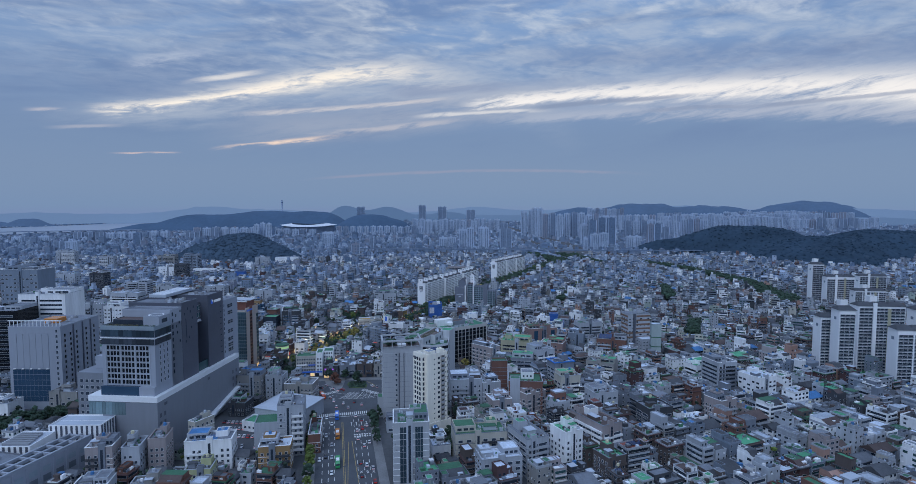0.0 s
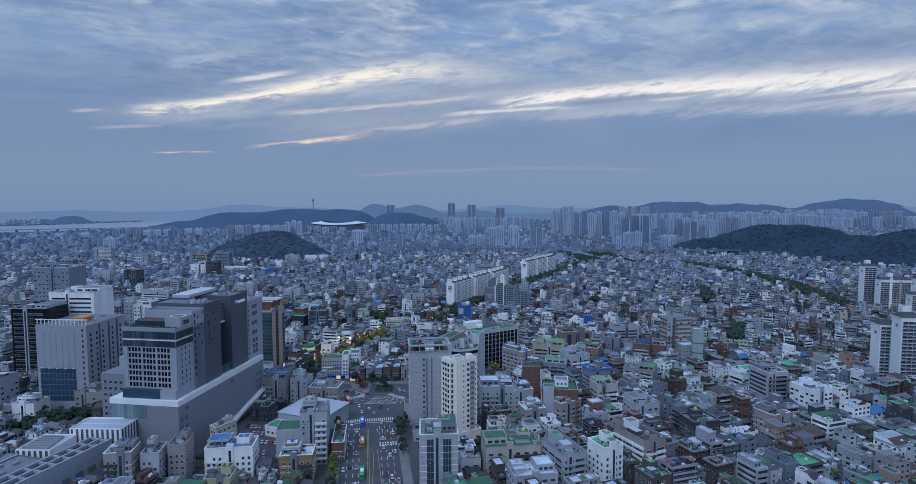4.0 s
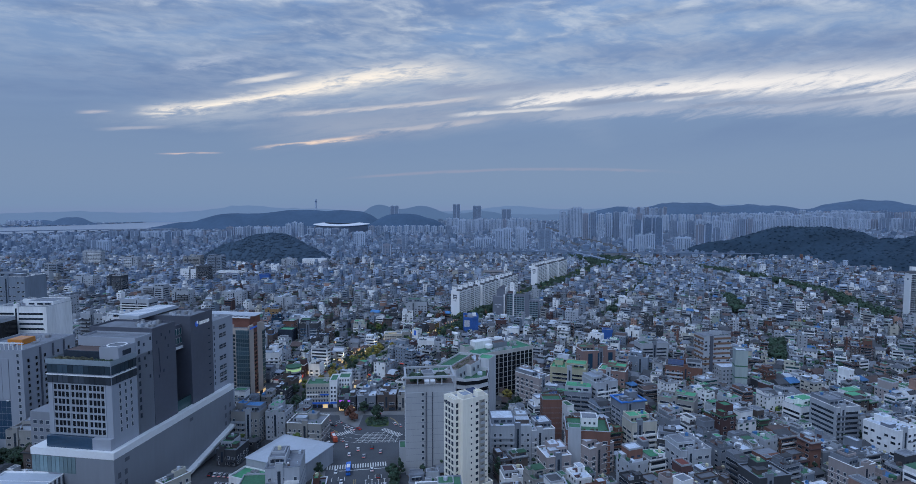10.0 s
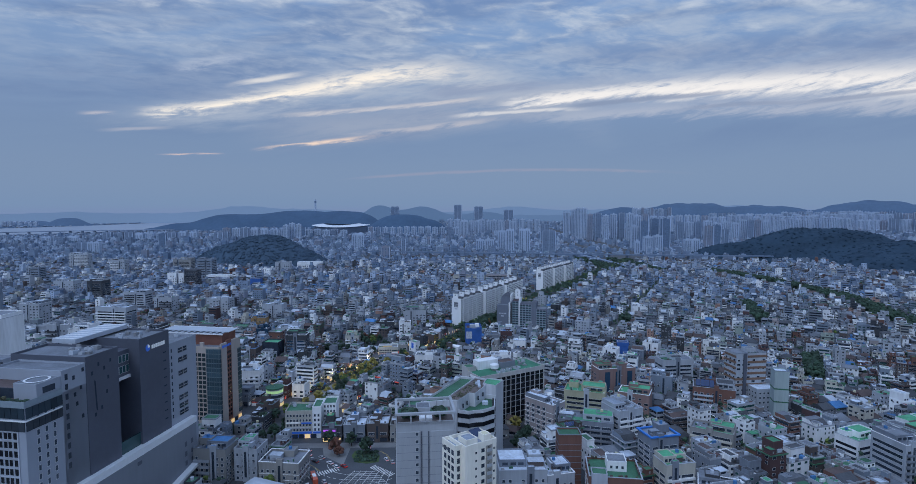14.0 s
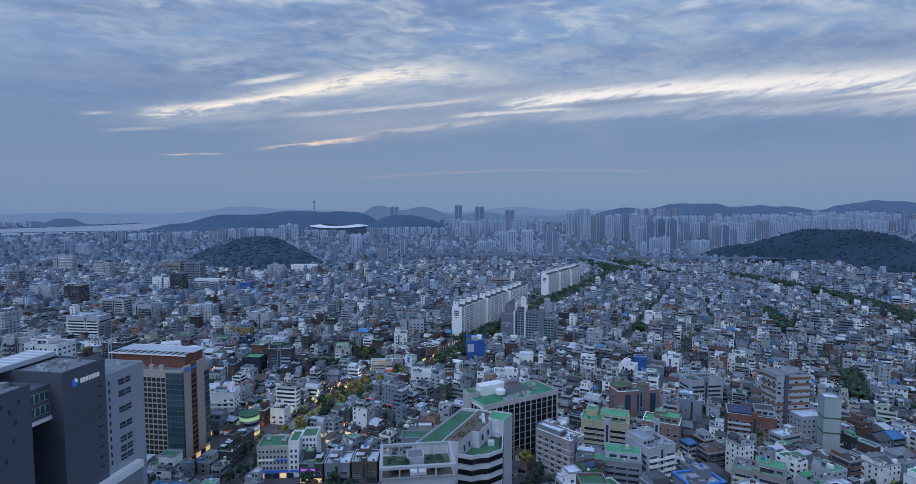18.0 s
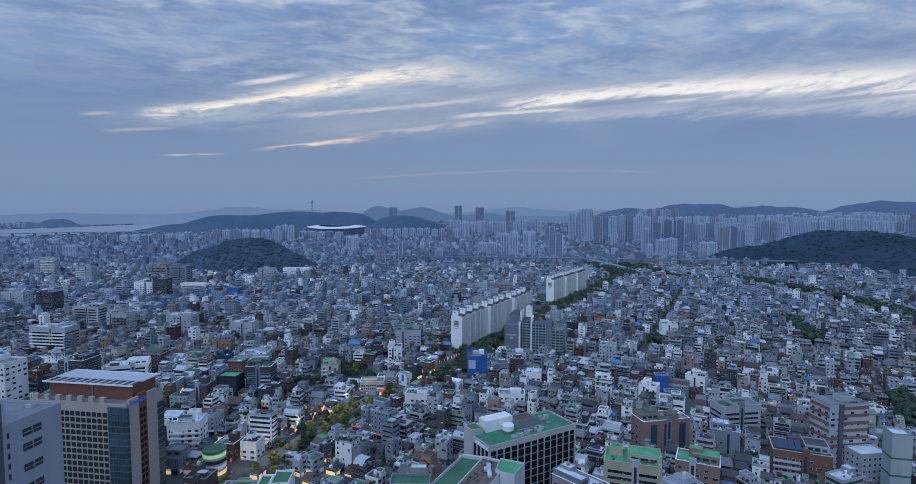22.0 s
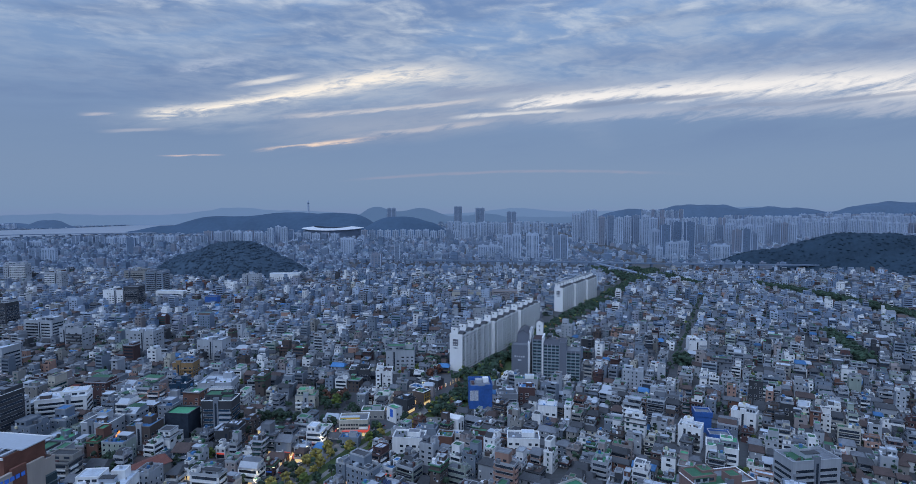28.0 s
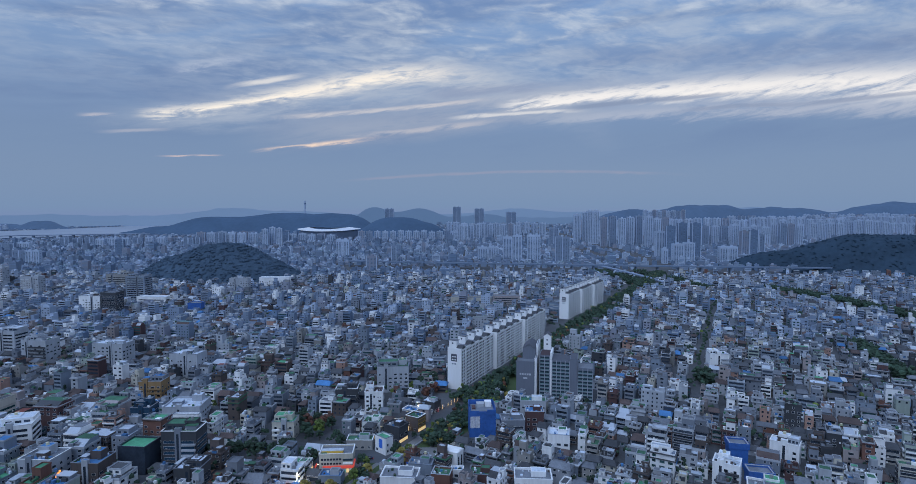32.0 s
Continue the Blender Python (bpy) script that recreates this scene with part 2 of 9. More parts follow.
material("asphalt", (0.088, 0.096, 0.108), rough=0.9, var=0.35, big=0.06, small=1.5, rnd=None, bump=0.1)
material("ground_city", (0.095, 0.10, 0.108), rough=0.95, var=0.4, big=0.02, small=0.4, rnd=None)
material("paving", (0.22, 0.222, 0.225), rough=0.9, var=0.3, big=0.1, small=1.2, rnd=None)
material("road_paint", (0.72, 0.72, 0.70), rough=0.7, var=0.3, big=0.5, small=3, rnd=None)
material("road_yellow", (0.45, 0.33, 0.12), rough=0.7, var=0.3, big=0.5, small=3, rnd=None)
material("leaf_green", (0.031, 0.064, 0.038), rough=0.8, var=0.5, big=0.15, small=1.2, rnd="island", span=0.45)
material("leaf_bright", (0.12, 0.17, 0.035), rough=0.8, var=0.5, big=0.15, small=1.2, rnd="island", span=0.4)
# autumn yellow, brightened to hold the lamplight on the leaves
material("leaf_autumn", (0.30, 0.25, 0.06), rough=0.8, var=0.5, big=0.15, small=1.2, rnd="island", span=0.45)
material("leaf_red", (0.14, 0.06, 0.04), rough=0.8, var=0.5, big=0.15, small=1.2, rnd="island", span=0.4)
# haze over the woods is put into these bluish base colours
material("wood_far_haze", (0.040, 0.069, 0.101), rough=0.95, var=0.35, big=0.012, small=0.1, rnd=None, spec=0.1)
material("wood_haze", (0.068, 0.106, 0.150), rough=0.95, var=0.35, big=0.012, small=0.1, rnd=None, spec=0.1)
# haze over distant hills, painted as blue base colour plus faint emission
material("hill_far_haze", (0.046, 0.080, 0.125), rough=0.95, var=0.3, big=0.006, small=0.05, rnd=None, spec=0.1, glow=(0.018, 0.036, 0.080, 1.0))
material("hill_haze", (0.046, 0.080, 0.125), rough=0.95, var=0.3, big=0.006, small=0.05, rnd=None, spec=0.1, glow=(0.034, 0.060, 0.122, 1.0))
material("bark", (0.09, 0.07, 0.055), rough=0.9, rnd=None)
material("grass", (0.07, 0.11, 0.04), rough=0.95, var=0.4, big=0.05, small=0.8, rnd=None)
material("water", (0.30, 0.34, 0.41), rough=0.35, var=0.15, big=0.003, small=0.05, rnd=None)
# distance palette: aerial haze is put into these bluish, low-contrast colours
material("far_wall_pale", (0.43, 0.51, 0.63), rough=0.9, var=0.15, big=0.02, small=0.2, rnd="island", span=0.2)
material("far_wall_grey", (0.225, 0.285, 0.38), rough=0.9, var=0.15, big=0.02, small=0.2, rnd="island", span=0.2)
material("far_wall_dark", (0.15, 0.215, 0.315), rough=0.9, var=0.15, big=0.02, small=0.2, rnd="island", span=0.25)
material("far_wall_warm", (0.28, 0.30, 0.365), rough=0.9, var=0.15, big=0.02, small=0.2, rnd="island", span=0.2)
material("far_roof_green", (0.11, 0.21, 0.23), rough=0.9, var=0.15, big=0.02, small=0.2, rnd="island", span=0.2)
material("haze_window", (0.15, 0.215, 0.31), rough=0.4, var=0.15, rnd="island", span=0.3)
material("tower_grey", (0.24, 0.26, 0.295), rough=0.6, var=0.12, big=0.04, small=0.4, rnd=None, streaks=True)
material("tower_light", (0.34, 0.37, 0.425), rough=0.6, var=0.10, big=0.04, small=0.4, rnd=None, streaks=True)
material("tower_dark", (0.095, 0.105, 0.135), rough=0.5, var=0.15, big=0.06, small=0.5, rnd=None)
material("band_white", (0.84, 0.85, 0.86), rough=0.5, var=0.1, rnd=None)
material("stone_beige", (0.45, 0.39, 0.35), rough=0.8, var=0.15, big=0.1, streaks=True, rnd=None)
material("stone_red", (0.205, 0.085, 0.062), rough=0.8, var=0.25, big=0.2, rnd=None)
material("roof_bright_blue", (0.03, 0.20, 0.62), rough=0.5, var=0.15, rnd=None)
material("sign_purple", (0.25, 0.05, 0.4), rough=0.5, rnd=None, glow=(0.55, 0.15, 1.0, 0.6))
material("band_brown", (0.21, 0.125, 0.085), rough=0.7, var=0.2, rnd=None)
# darker copy of the cream stone, for painted shade
material("stone_shade", (0.36, 0.34, 0.30), rough=0.85, var=0.16, big=0.12, rnd=None)
material("roof_steel", (0.25, 0.29, 0.35), rough=0.7, var=0.35, big=0.2, small=0.9, rnd="island", span=0.2)
material("stone_cream", (0.90, 0.85, 0.74), rough=0.85, var=0.16, big=0.12, small=1.0, streaks=True, rnd=None)
material("tile_grey", (0.40, 0.42, 0.45), rough=0.7, var=0.12, big=0.1, streaks=True, rnd=None)
material("paint_white", (0.88, 0.885, 0.89), rough=0.7, var=0.08, big=0.06, streaks=True, rnd="island", span=0.03)
material("paint_slate", (0.16, 0.18, 0.225), rough=0.7, var=0.12, big=0.06, streaks=True, rnd=None)
material("roof_slate", (0.085, 0.092, 0.115), rough=0.7, var=0.2, rnd=None)
material("roof_maroon", (0.062, 0.034, 0.040), rough=0.7, var=0.2, rnd=None)
material("sign_white", (0.8, 0.82, 0.85), rough=0.5, rnd=None, glow=(0.8, 0.9, 1.0, 0.12))
material("sign_blue", (0.03, 0.12, 0.5), rough=0.5, rnd=None, glow=(0.05, 0.2, 0.9, 0.15))
material("sign_teal", (0.1, 0.35, 0.3), rough=0.5, rnd=None, glow=(0.3, 0.6, 0.5, 0.25))
material("sign_red", (0.6, 0.05, 0.05), rough=0.5, rnd=None, glow=(1.0, 0.15, 0.1, 0.35))
material("shop_light", (0.8, 0.6, 0.3), rough=0.5, rnd="island", span=0.5, glow=(1.0, 0.68, 0.32, 0.6))
material("rubber", (0.02, 0.02, 0.02), rough=0.9, rnd=None)
for n, c in (("car_white", (0.75, 0.76, 0.77)), ("car_black", (0.02, 0.02, 0.023)), ("car_silver", (0.42, 0.43, 0.45)), ("car_red", (0.35, 0.02, 0.02)), ("bus_blue", (0.04, 0.18, 0.62)), ("bus_green", (0.05, 0.33, 0.12)), ("bus_red", (0.55, 0.10, 0.05)), ("taxi_orange", (0.6, 0.22, 0.04))):
    material(n, c, rough=0.25, var=0.05, rnd=None)
material("lamp_red", (0.4, 0.01, 0.01), rough=0.3, rnd=None, glow=(1, 0.05, 0.03, 0.6))


# ---- mesh tools ----
BOX_F = np.array([(0, 1, 5, 4), (1, 2, 6, 5), (2, 3, 7, 6), (3, 0, 4, 7), (4, 5, 6, 7), (3, 2, 1, 0)])


def box_v(x0, x1, y0, y1, z0, z1):
    return np.array([(x0, y0, z0), (x1, y0, z0), (x1, y1, z0), (x0, y1, z0), (x0, y0, z1), (x1, y0, z1), (x1, y1, z1), (x0, y1, z1)], float)


class Soup:
    """Gathers corners and faces of four, each face with a material, for one mesh."""

    def __init__(self):
        self.v, self.f, self.m, self.n = [], [], [], 0

    def add(self, v, f, mat):
        f = np.asarray(f)
        self.v.append(np.asarray(v, float))
        self.f.append(f + self.n)
        self.m += [mat] * len(f)
        self.n += len(v)
        return self

    def box(self, x0, x1, y0, y1, z0, z1, mat, bottom=False):
        return self.add(box_v(x0, x1, y0, y1, z0, z1), BOX_F if bottom else BOX_F[:5], mat)

    def quad(self, a, b, c, d, mat):
        return self.add([a, b, c, d], [(0, 1, 2, 3)], mat)

    def rim(self, x0, x1, y0, y1, z0, z1, t, mat):
        """A parapet: outer and inner faces and the coping, as one ring."""
        o = [(x0, y0), (x1, y0), (x1, y1), (x0, y1)]
        i = [(x0 + t, y0 + t), (x1 - t, y0 + t), (x1 - t, y1 - t), (x0 + t, y1 - t)]
        v = [(*p, z0) for p in o] + [(*p, z1) for p in o] + [(*p, z1) for p in i] + [(*p, z0) for p in i]
        f = []
        for k in range(4):
            j = (k + 1) % 4
            f += [(k, j, 4 + j, 4 + k), (4 + k, 4 + j, 8 + j, 8 + k), (8 + k, 8 + j, 12 + j, 12 + k)]
        return self.add(v, f, mat)

    def tube(self, x, y, z0, z1, r0, r1, mat, k=8):
        a = np.arange(k) * 2 * math.pi / k
        v = np.concatenate([np.stack([x + r * np.cos(a), y + r * np.sin(a), np.full(k, z)], 1) for r, z in ((r0, z0), (r1, z1), (r1 * 0.02, z1 + 0.02))])
        f = []
        for i in range(k):
            j = (i + 1) % k
            f += [(i, j, k + j, k + i), (k + i, k + j, 2 * k + j, 2 * k + i)]
        return self.add(v, f, mat)

    def moved(self, v_off, turn):
        """All corners turned by degrees about z and then shifted."""
        c, s = math.cos(radians(turn)), math.sin(radians(turn))
        r = np.array([[c, s, 0], [-s, c, 0], [0, 0, 1]])
        self.v = [v @ r + np.asarray(v_off, float) for v in self.v]
        return self

    def join(self, other):
        for v, f in zip(other.v, other.f):
            self.v.append(v)
        base = self.n
        self.f += [f + base for f in other.f]
        self.m += other.m
        self.n += other.n
        return self

    def mesh(self, name):
        me = bpy.data.meshes.new(name)
        v = np.concatenate(self.v).astype(np.float32)
        f = np.concatenate(self.f).astype(np.int32)
        me.vertices.add(len(v))
        me.vertices.foreach_set("co", v.ravel())
        me.loops.add(f.size)
        me.loops.foreach_set("vertex_index", f.ravel())
        me.polygons.add(len(f))
        me.polygons.foreach_set("loop_start", np.arange(0, f.size, 4, dtype=np.int32))
        names = list(dict.fromkeys(self.m))
        for n in names:
            me.materials.append(MATS[n])
        at = {n: i for i, n in enumerate(names)}
        me.polygons.foreach_set("material_index", np.array([at[n] for n in self.m], dtype=np.int32))
        me.polygons.foreach_set("use_smooth", np.zeros(len(f), dtype=bool))
        me.update(calc_edges=True)
        return me


def part(name, soup, parent, label=""):
    ob = new(name, soup if isinstance(soup, bpy.types.Mesh) else soup.mesh(name))
    ob.parent = parent
    return tagged(ob, label)


def thing(name, m, label, category, group="", kind=""):
    ob = new(name)
    ob.matrix_world = m
    ob.empty_display_size = 1
    return tagged(ob, label, category, group, kind)


def solid(name, soup, label, category, group="", kind=""):
    return tagged(new(name, soup.mesh(name)), label, category, group, kind)


# ---- plan ----
def park_line(y):
    """x of the park and the avenue that part the two street grids."""
    return float(np.interp(y, (0, 280, 450, 542, 633, 680, 750, 800, 1023, 1275, 1700), (-22, -40, -60, -108, -69, -45, -6, 27, 142, 284, 510)))


KEEP_OUT = []  # (x, y, half width, half depth, turn): ground taken by named buildings, roads and squares


def keep(x, y, w, d, turn=0.0):
    KEEP_OUT.append((x, y, w / 2, d / 2, math.cos(radians(turn)), math.sin(radians(turn))))


def taken(x, y, r):
    for cx, cy, w, d, c, s in KEEP_OUT:
        dx, dy = x - cx, y - cy
        if abs(dx * c + dy * s) < w + r and abs(-dx * s + dy * c) < d + r:
            return True
    return False


HILLS = [(-472, 1490, 108, 90, 68), (-425, 1445, 82, 72, 50), (-556, 1495, 86, 75, 46), (-385, 1490, 56, 55, 34)]
HILL_R = [(990, 1600, 190, 125, 84), (880, 1655, 130, 90, 60), (775, 1695, 105, 70, 34), (1075, 1425, 165, 120, 60), (1005, 1310, 105, 105, 40), (1330, 1500, 260, 170, 72), (1650, 1450, 280, 180, 70)]


def on_hill(x, y):
    return any(((x - a) / w) ** 2 + ((y - b) / d) ** 2 < 1.5 for a, b, w, d, _ in HILLS + HILL_R)


def bank(y):
    """x of the near river bank."""
    return float(np.interp(y, (1500, 2700, 2950, 3190, 3750, 4500), (-4200, -2060, -1826, -1700, -1780, -2000)))


def wet(x, y):
    """True on the river."""
    return y > 1500 and x < bank(y) + 50 and y < float(np.interp(x, (-5200, -2605, -2407, -2269, -2180), (2500, 3380, 3720, 4163, 4500))) + 20


# ---- ground, avenue, river ----
gs = Soup()
gs.quad((-6000, -400, 0), (6000, -400, 0), (6000, 6000, 0), (-6000, 6000, 0), "ground_city")
ground = solid("ground", gs, "dark grey city ground between buildings and lanes", "ground", kind="structure")

AV_TURN = 9.0  # the avenue leans to the left as it goes away
AV = Matrix.Translation((-42, 290, 0)) @ Matrix.Rotation(radians(AV_TURN), 4, "Z")


def avp(u, v, z=0.0):
    return tuple(AV @ Vector((u, v, z)))


rs = Soup()
rs.quad(avp(-17, -140, 0.02), avp(17, -140, 0.02), avp(17, 110, 0.02), avp(-17, 110, 0.02), "asphalt")
road = solid("road", rs, "wide dark asphalt avenue with worn lane markings", "road", kind="structure")
sq = Soup()
k = 28
for i in range(k):
    a0, a1 = 2 * math.pi * i / k, 2 * math.pi * (i + 1) / k
    c = np.array((-62, 428, 0.024))
    e = lambda a: c + np.array((40 * math.cos(a), 42 * math.sin(a), 0))
    sq.add([c, e(a0), e(a1), (e(a0) + e(a1)) / 2 + 1e-3], [(0, 1, 3, 2)], "asphalt")
square = solid("crossing", sq, "broad asphalt road junction", "road", kind="structure")
keep(*avp(0, -20)[:2], 50, 300, AV_TURN)
keep(-62, 428, 76, 84)
keep(-40, 452, 60, 30)
keep(41, 468, 12, 40, -18)  # planted yard behind the black office
keep(-258, 386, 62, 26, 40)  # garden
keep(-33, 680, 66, 20)  # small square and its streets

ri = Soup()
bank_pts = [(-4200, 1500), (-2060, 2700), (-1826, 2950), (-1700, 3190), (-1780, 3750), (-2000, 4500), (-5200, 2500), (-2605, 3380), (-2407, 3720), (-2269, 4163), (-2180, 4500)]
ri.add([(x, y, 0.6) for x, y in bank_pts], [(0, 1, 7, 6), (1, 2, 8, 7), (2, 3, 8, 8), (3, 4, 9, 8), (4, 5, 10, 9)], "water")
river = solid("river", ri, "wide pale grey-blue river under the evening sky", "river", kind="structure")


# ---- houses ----
def windows(s, w, d, z0, n, fh, rng, style, mat="glass_dark", sides=(0, 1, 2, 3), frames=True):
    """Panes on the four sides, floor by floor; style: single, pairs or bands."""
    for side in sides:
        ln = w if side % 2 == 0 else d
        if style == "band":
            cols = [(0, ln * 0.43)]
        else:
            k = max(1, int(ln / (2.9 if style == "single" else 3.8)))
            ww = (0.62 if style == "single" else 1.15)
            cols = [((i + 0.5) / k * ln - ln / 2, ww) for i in range(k)]
        for fl in range(n):
            for c, h in cols:
                if style != "band" and rng.random() < 0.24:
                    continue
                k = rng.uniform(0.6, 1.15) if style != "band" else 1.0
                a, b = c - h * k, c + h * k
                lo = z0 + fl * fh + 1.0
                hi = lo + (1.35 if style != "band" else 1.5)
                for mt, o, g in ((("window_frame", 0.03, 0.12),) if frames else ()) + ((mat, 0.06, 0.0),):
                    p = [(a - g, lo - g), (b + g, lo - g), (b + g, hi + g), (a - g, hi + g)]
                    if side == 0:
                        q = [(x, -d / 2 - o, z) for x, z in p]
                    elif side == 1:
                        q = [(w / 2 + o, x, z) for x, z in p]
                    elif side == 2:
                        q = [(-x, d / 2 + o, z) for x, z in p]
                    else:
                        q = [(-w / 2 - o, -x, z) for x, z in p]
                    s.add(q, [(0, 1, 2, 3)], mt)


W_WALL = (0.21, 0.18, 0.14, 0.12, 0.04, 0.08, 0.06, 0.055, 0.04, 0.025, 0.055, 0.03, 0.02)
W_ROOF = (0.25, 0.20, 0.20, 0.13, 0.025, 0.05, 0.14, 0.012)


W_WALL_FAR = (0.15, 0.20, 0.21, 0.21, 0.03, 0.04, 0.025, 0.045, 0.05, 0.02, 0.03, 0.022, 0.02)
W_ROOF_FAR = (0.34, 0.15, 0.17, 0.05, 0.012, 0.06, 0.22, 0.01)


def pick(rng, names, weights):
    return rng.choices(names, weights)[0]


def house(rng, w, d, n, lod, lit=False):
    """The pieces of one small building in its own frame: name -> Soup."""
    fh = 2.95
    wall = pick(rng, WALLS, W_WALL if lod < 2 else W_WALL_FAR)
    roof = pick(rng, ROOFS, W_ROOF if lod < 2 else W_ROOF_FAR)
    # most remote houses take the palette with haze in its colours
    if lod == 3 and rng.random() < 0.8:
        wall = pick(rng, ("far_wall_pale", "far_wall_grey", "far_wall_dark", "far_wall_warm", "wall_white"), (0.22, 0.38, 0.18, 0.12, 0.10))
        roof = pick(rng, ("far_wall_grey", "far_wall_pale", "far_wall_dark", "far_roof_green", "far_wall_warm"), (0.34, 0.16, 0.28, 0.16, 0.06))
    gable = n <= 2 and rng.random() < 0.5 or n == 3 and rng.random() < 0.2
    P = {}
    H = n * fh + 0.3
    body = P["wall"] = Soup()
    body.box(-w / 2, w / 2, -d / 2, d / 2, 0, H, wall)
    win = P["window_panes"] = Soup()
    style = pick(rng, ("single", "pair", "band"), (0.36, 0.30, 0.34))
    sides = (0, 1, 2, 3) if lod < 2 else ((0, 3) if lod == 2 else (0,))
    glass = "glass_dark" if rng.random() < 0.85 else "glass_green"
    windows(win, w, d, 0.2, n, fh, rng, style, glass, sides, frames=lod < 2)
    if lod < 2 and style == "band":
        bal = P["balcony"] = Soup()
        bm = rng.choice((wall, wall, "wall_white", "wall_light_grey", "wall_dark"))
        for fl in range(1, n):
            z = fl * fh
            bal.box(-w * 0.46, w * 0.46, -d / 2 - 0.9, -d / 2 - 0.02, z - 0.15, z + 0.1, "wall_light_grey", True)
            bal.box(-w * 0.46, w * 0.46, -d / 2 - 0.9, -d / 2 - 0.78, z + 0.1, z + 0.95, bm, True)
            if fl % 2 or n > 3:
                for sx in (-1, 1):
                    bal.box(min(sx * (w / 2 + 0.8), sx * w / 2), max(sx * (w / 2 + 0.8), sx * w / 2), -d * 0.4, d * 0.1, z - 0.15, z + 0.8, bm, True)
    if lod < 2:
        ac = P["wall_equipment"] = Soup()
        for _ in range(rng.randint(2, 5)):
            z, q = rng.randrange(n) * fh + rng.uniform(0.6, 2.0), rng.uniform(-0.42, 0.42)
            sx = rng.choice((-1, 1, 0))
            if sx:
                ac.box(min(sx * (w / 2 + 0.45), sx * w / 2), max(sx * (w / 2 + 0.45), sx * w / 2), q * d - 0.4, q * d + 0.4, z, z + 0.7, rng.choice(("wall_white", "metal_grey")))
            else:
                ac.box(q * w - 0.4, q * w + 0.4, -d / 2 - 0.45, -d / 2, z, z + 0.7, rng.choice(("wall_white", "metal_grey")))
    if lit:
        sh = P["shop_front"] = Soup()
        k = max(1, int(w / 4))
        for i in range(k):
            a, b = -w / 2 + (i + 0.1) * w / k, -w / 2 + (i + 0.9) * w / k
            m = rng.choice(("shop_light", "shop_light", "glass_dark", "glass_dark", "sign_white"))
            sh.quad((a, -d / 2 - 0.1, 0.3), (b, -d / 2 - 0.1, 0.3), (b, -d / 2 - 0.1, 2.5), (a, -d / 2 - 0.1, 2.5), m)
            sh.box(a, b, -d / 2 - 0.3, -d / 2, 2.7, 3.4, rng.choice(("sign_white", "sign_blue", "wall_dark", "roof_ochre", "sign_red", "wall_dark")), True)
        for i in range(2):
            a, b = -d / 2 + (i + 0.15) * d / 2, -d / 2 + (i + 0.85) * d / 2
            sh.quad((w / 2 + 0.1, a, 0.3), (w / 2 + 0.1, b, 0.3), (w / 2 + 0.1, b, 2.5), (w / 2 + 0.1, a, 2.5), rng.choice(("shop_light", "glass_dark", "sign_white")))
    top = P["roof"] = Soup()
    brick = wall in ("wall_brown_brick", "wall_red_brick", "wall_maroon")
    if not gable and lod < 3 and (brick or rng.random() < 0.12):
        ev = P["eave_ring"] = Soup()
        em = rng.choice(("roof_dark", "roof_brown", "wall_maroon", "roof_green") if brick else ("roof_dark", "wall_light_grey"))
        for fl in ((n,) if n < 3 or rng.random() < 0.5 else (n - 1, n)):
            ev.rim(-w / 2 - 0.75, w / 2 + 0.75, -d / 2 - 0.75, d / 2 + 0.75, fl * fh + 0.1, fl * fh + 0.55, 0.7, em)
    if gable:
        rm = pick(rng, ("roof_dark", "roof_brown", "roof_grey", "roof_blue", "metal_roof"), (0.46, 0.22, 0.22, 0.03, 0.07))
        o, rise = 0.5, min(w, d) * 0.3
        v = [(-w / 2 - o, -d / 2 - o, H), (w / 2 + o, -d / 2 - o, H), (w / 2 + o, d / 2 + o, H), (-w / 2 - o, d / 2 + o, H),
             (-w / 2 - o * (1 if rng.random() < 0.5 else -4), 0, H + rise), (w / 2 - o * 2, 0, H + rise)]
        top.add(v, [(0, 1, 5, 4), (2, 3, 4, 5), (1, 2, 5, 5), (3, 0, 4, 4)], rm)
        top.add([(x, y, H - 0.25) for x, y, _ in v[:4]] + v[:4], BOX_F[:4], rm)
        return P
    ph = rng.uniform(0.6, 1.2)
    coping = wall if rng.random() < 0.6 else "wall_light_grey"
    if lod < 2:
        P["parapet"] = Soup().rim(-w / 2 - 0.05, w / 2 + 0.05, -d / 2 - 0.05, d / 2 + 0.05, H - 0.3, H + ph, 0.25, coping)
        top.quad((-w / 2 + 0.2, -d / 2 + 0.2, H + 0.05), (w / 2 - 0.2, -d / 2 + 0.2, H + 0.05), (w / 2 - 0.2, d / 2 - 0.2, H + 0.05), (-w / 2 + 0.2, d / 2 - 0.2, H + 0.05), roof)
    else:
        top.rim(-w / 2, w / 2, -d / 2, d / 2, H - 0.1, H + ph, 0.45, coping)
        top.quad((-w / 2 + 0.3, -d / 2 + 0.3, H + 0.1), (w / 2 - 0.3, -d / 2 + 0.3, H + 0.1), (w / 2 - 0.3, d / 2 - 0.3, H + 0.1), (-w / 2 + 0.3, d / 2 - 0.3, H + 0.1), roof)
    sx, sy = rng.choice((-1, 1)), rng.choice((-1, 1, 1))
    pw, pd, pz = rng.uniform(2.6, 4.2), rng.uniform(3.0, 5.0), rng.uniform(2.3, 3.0)
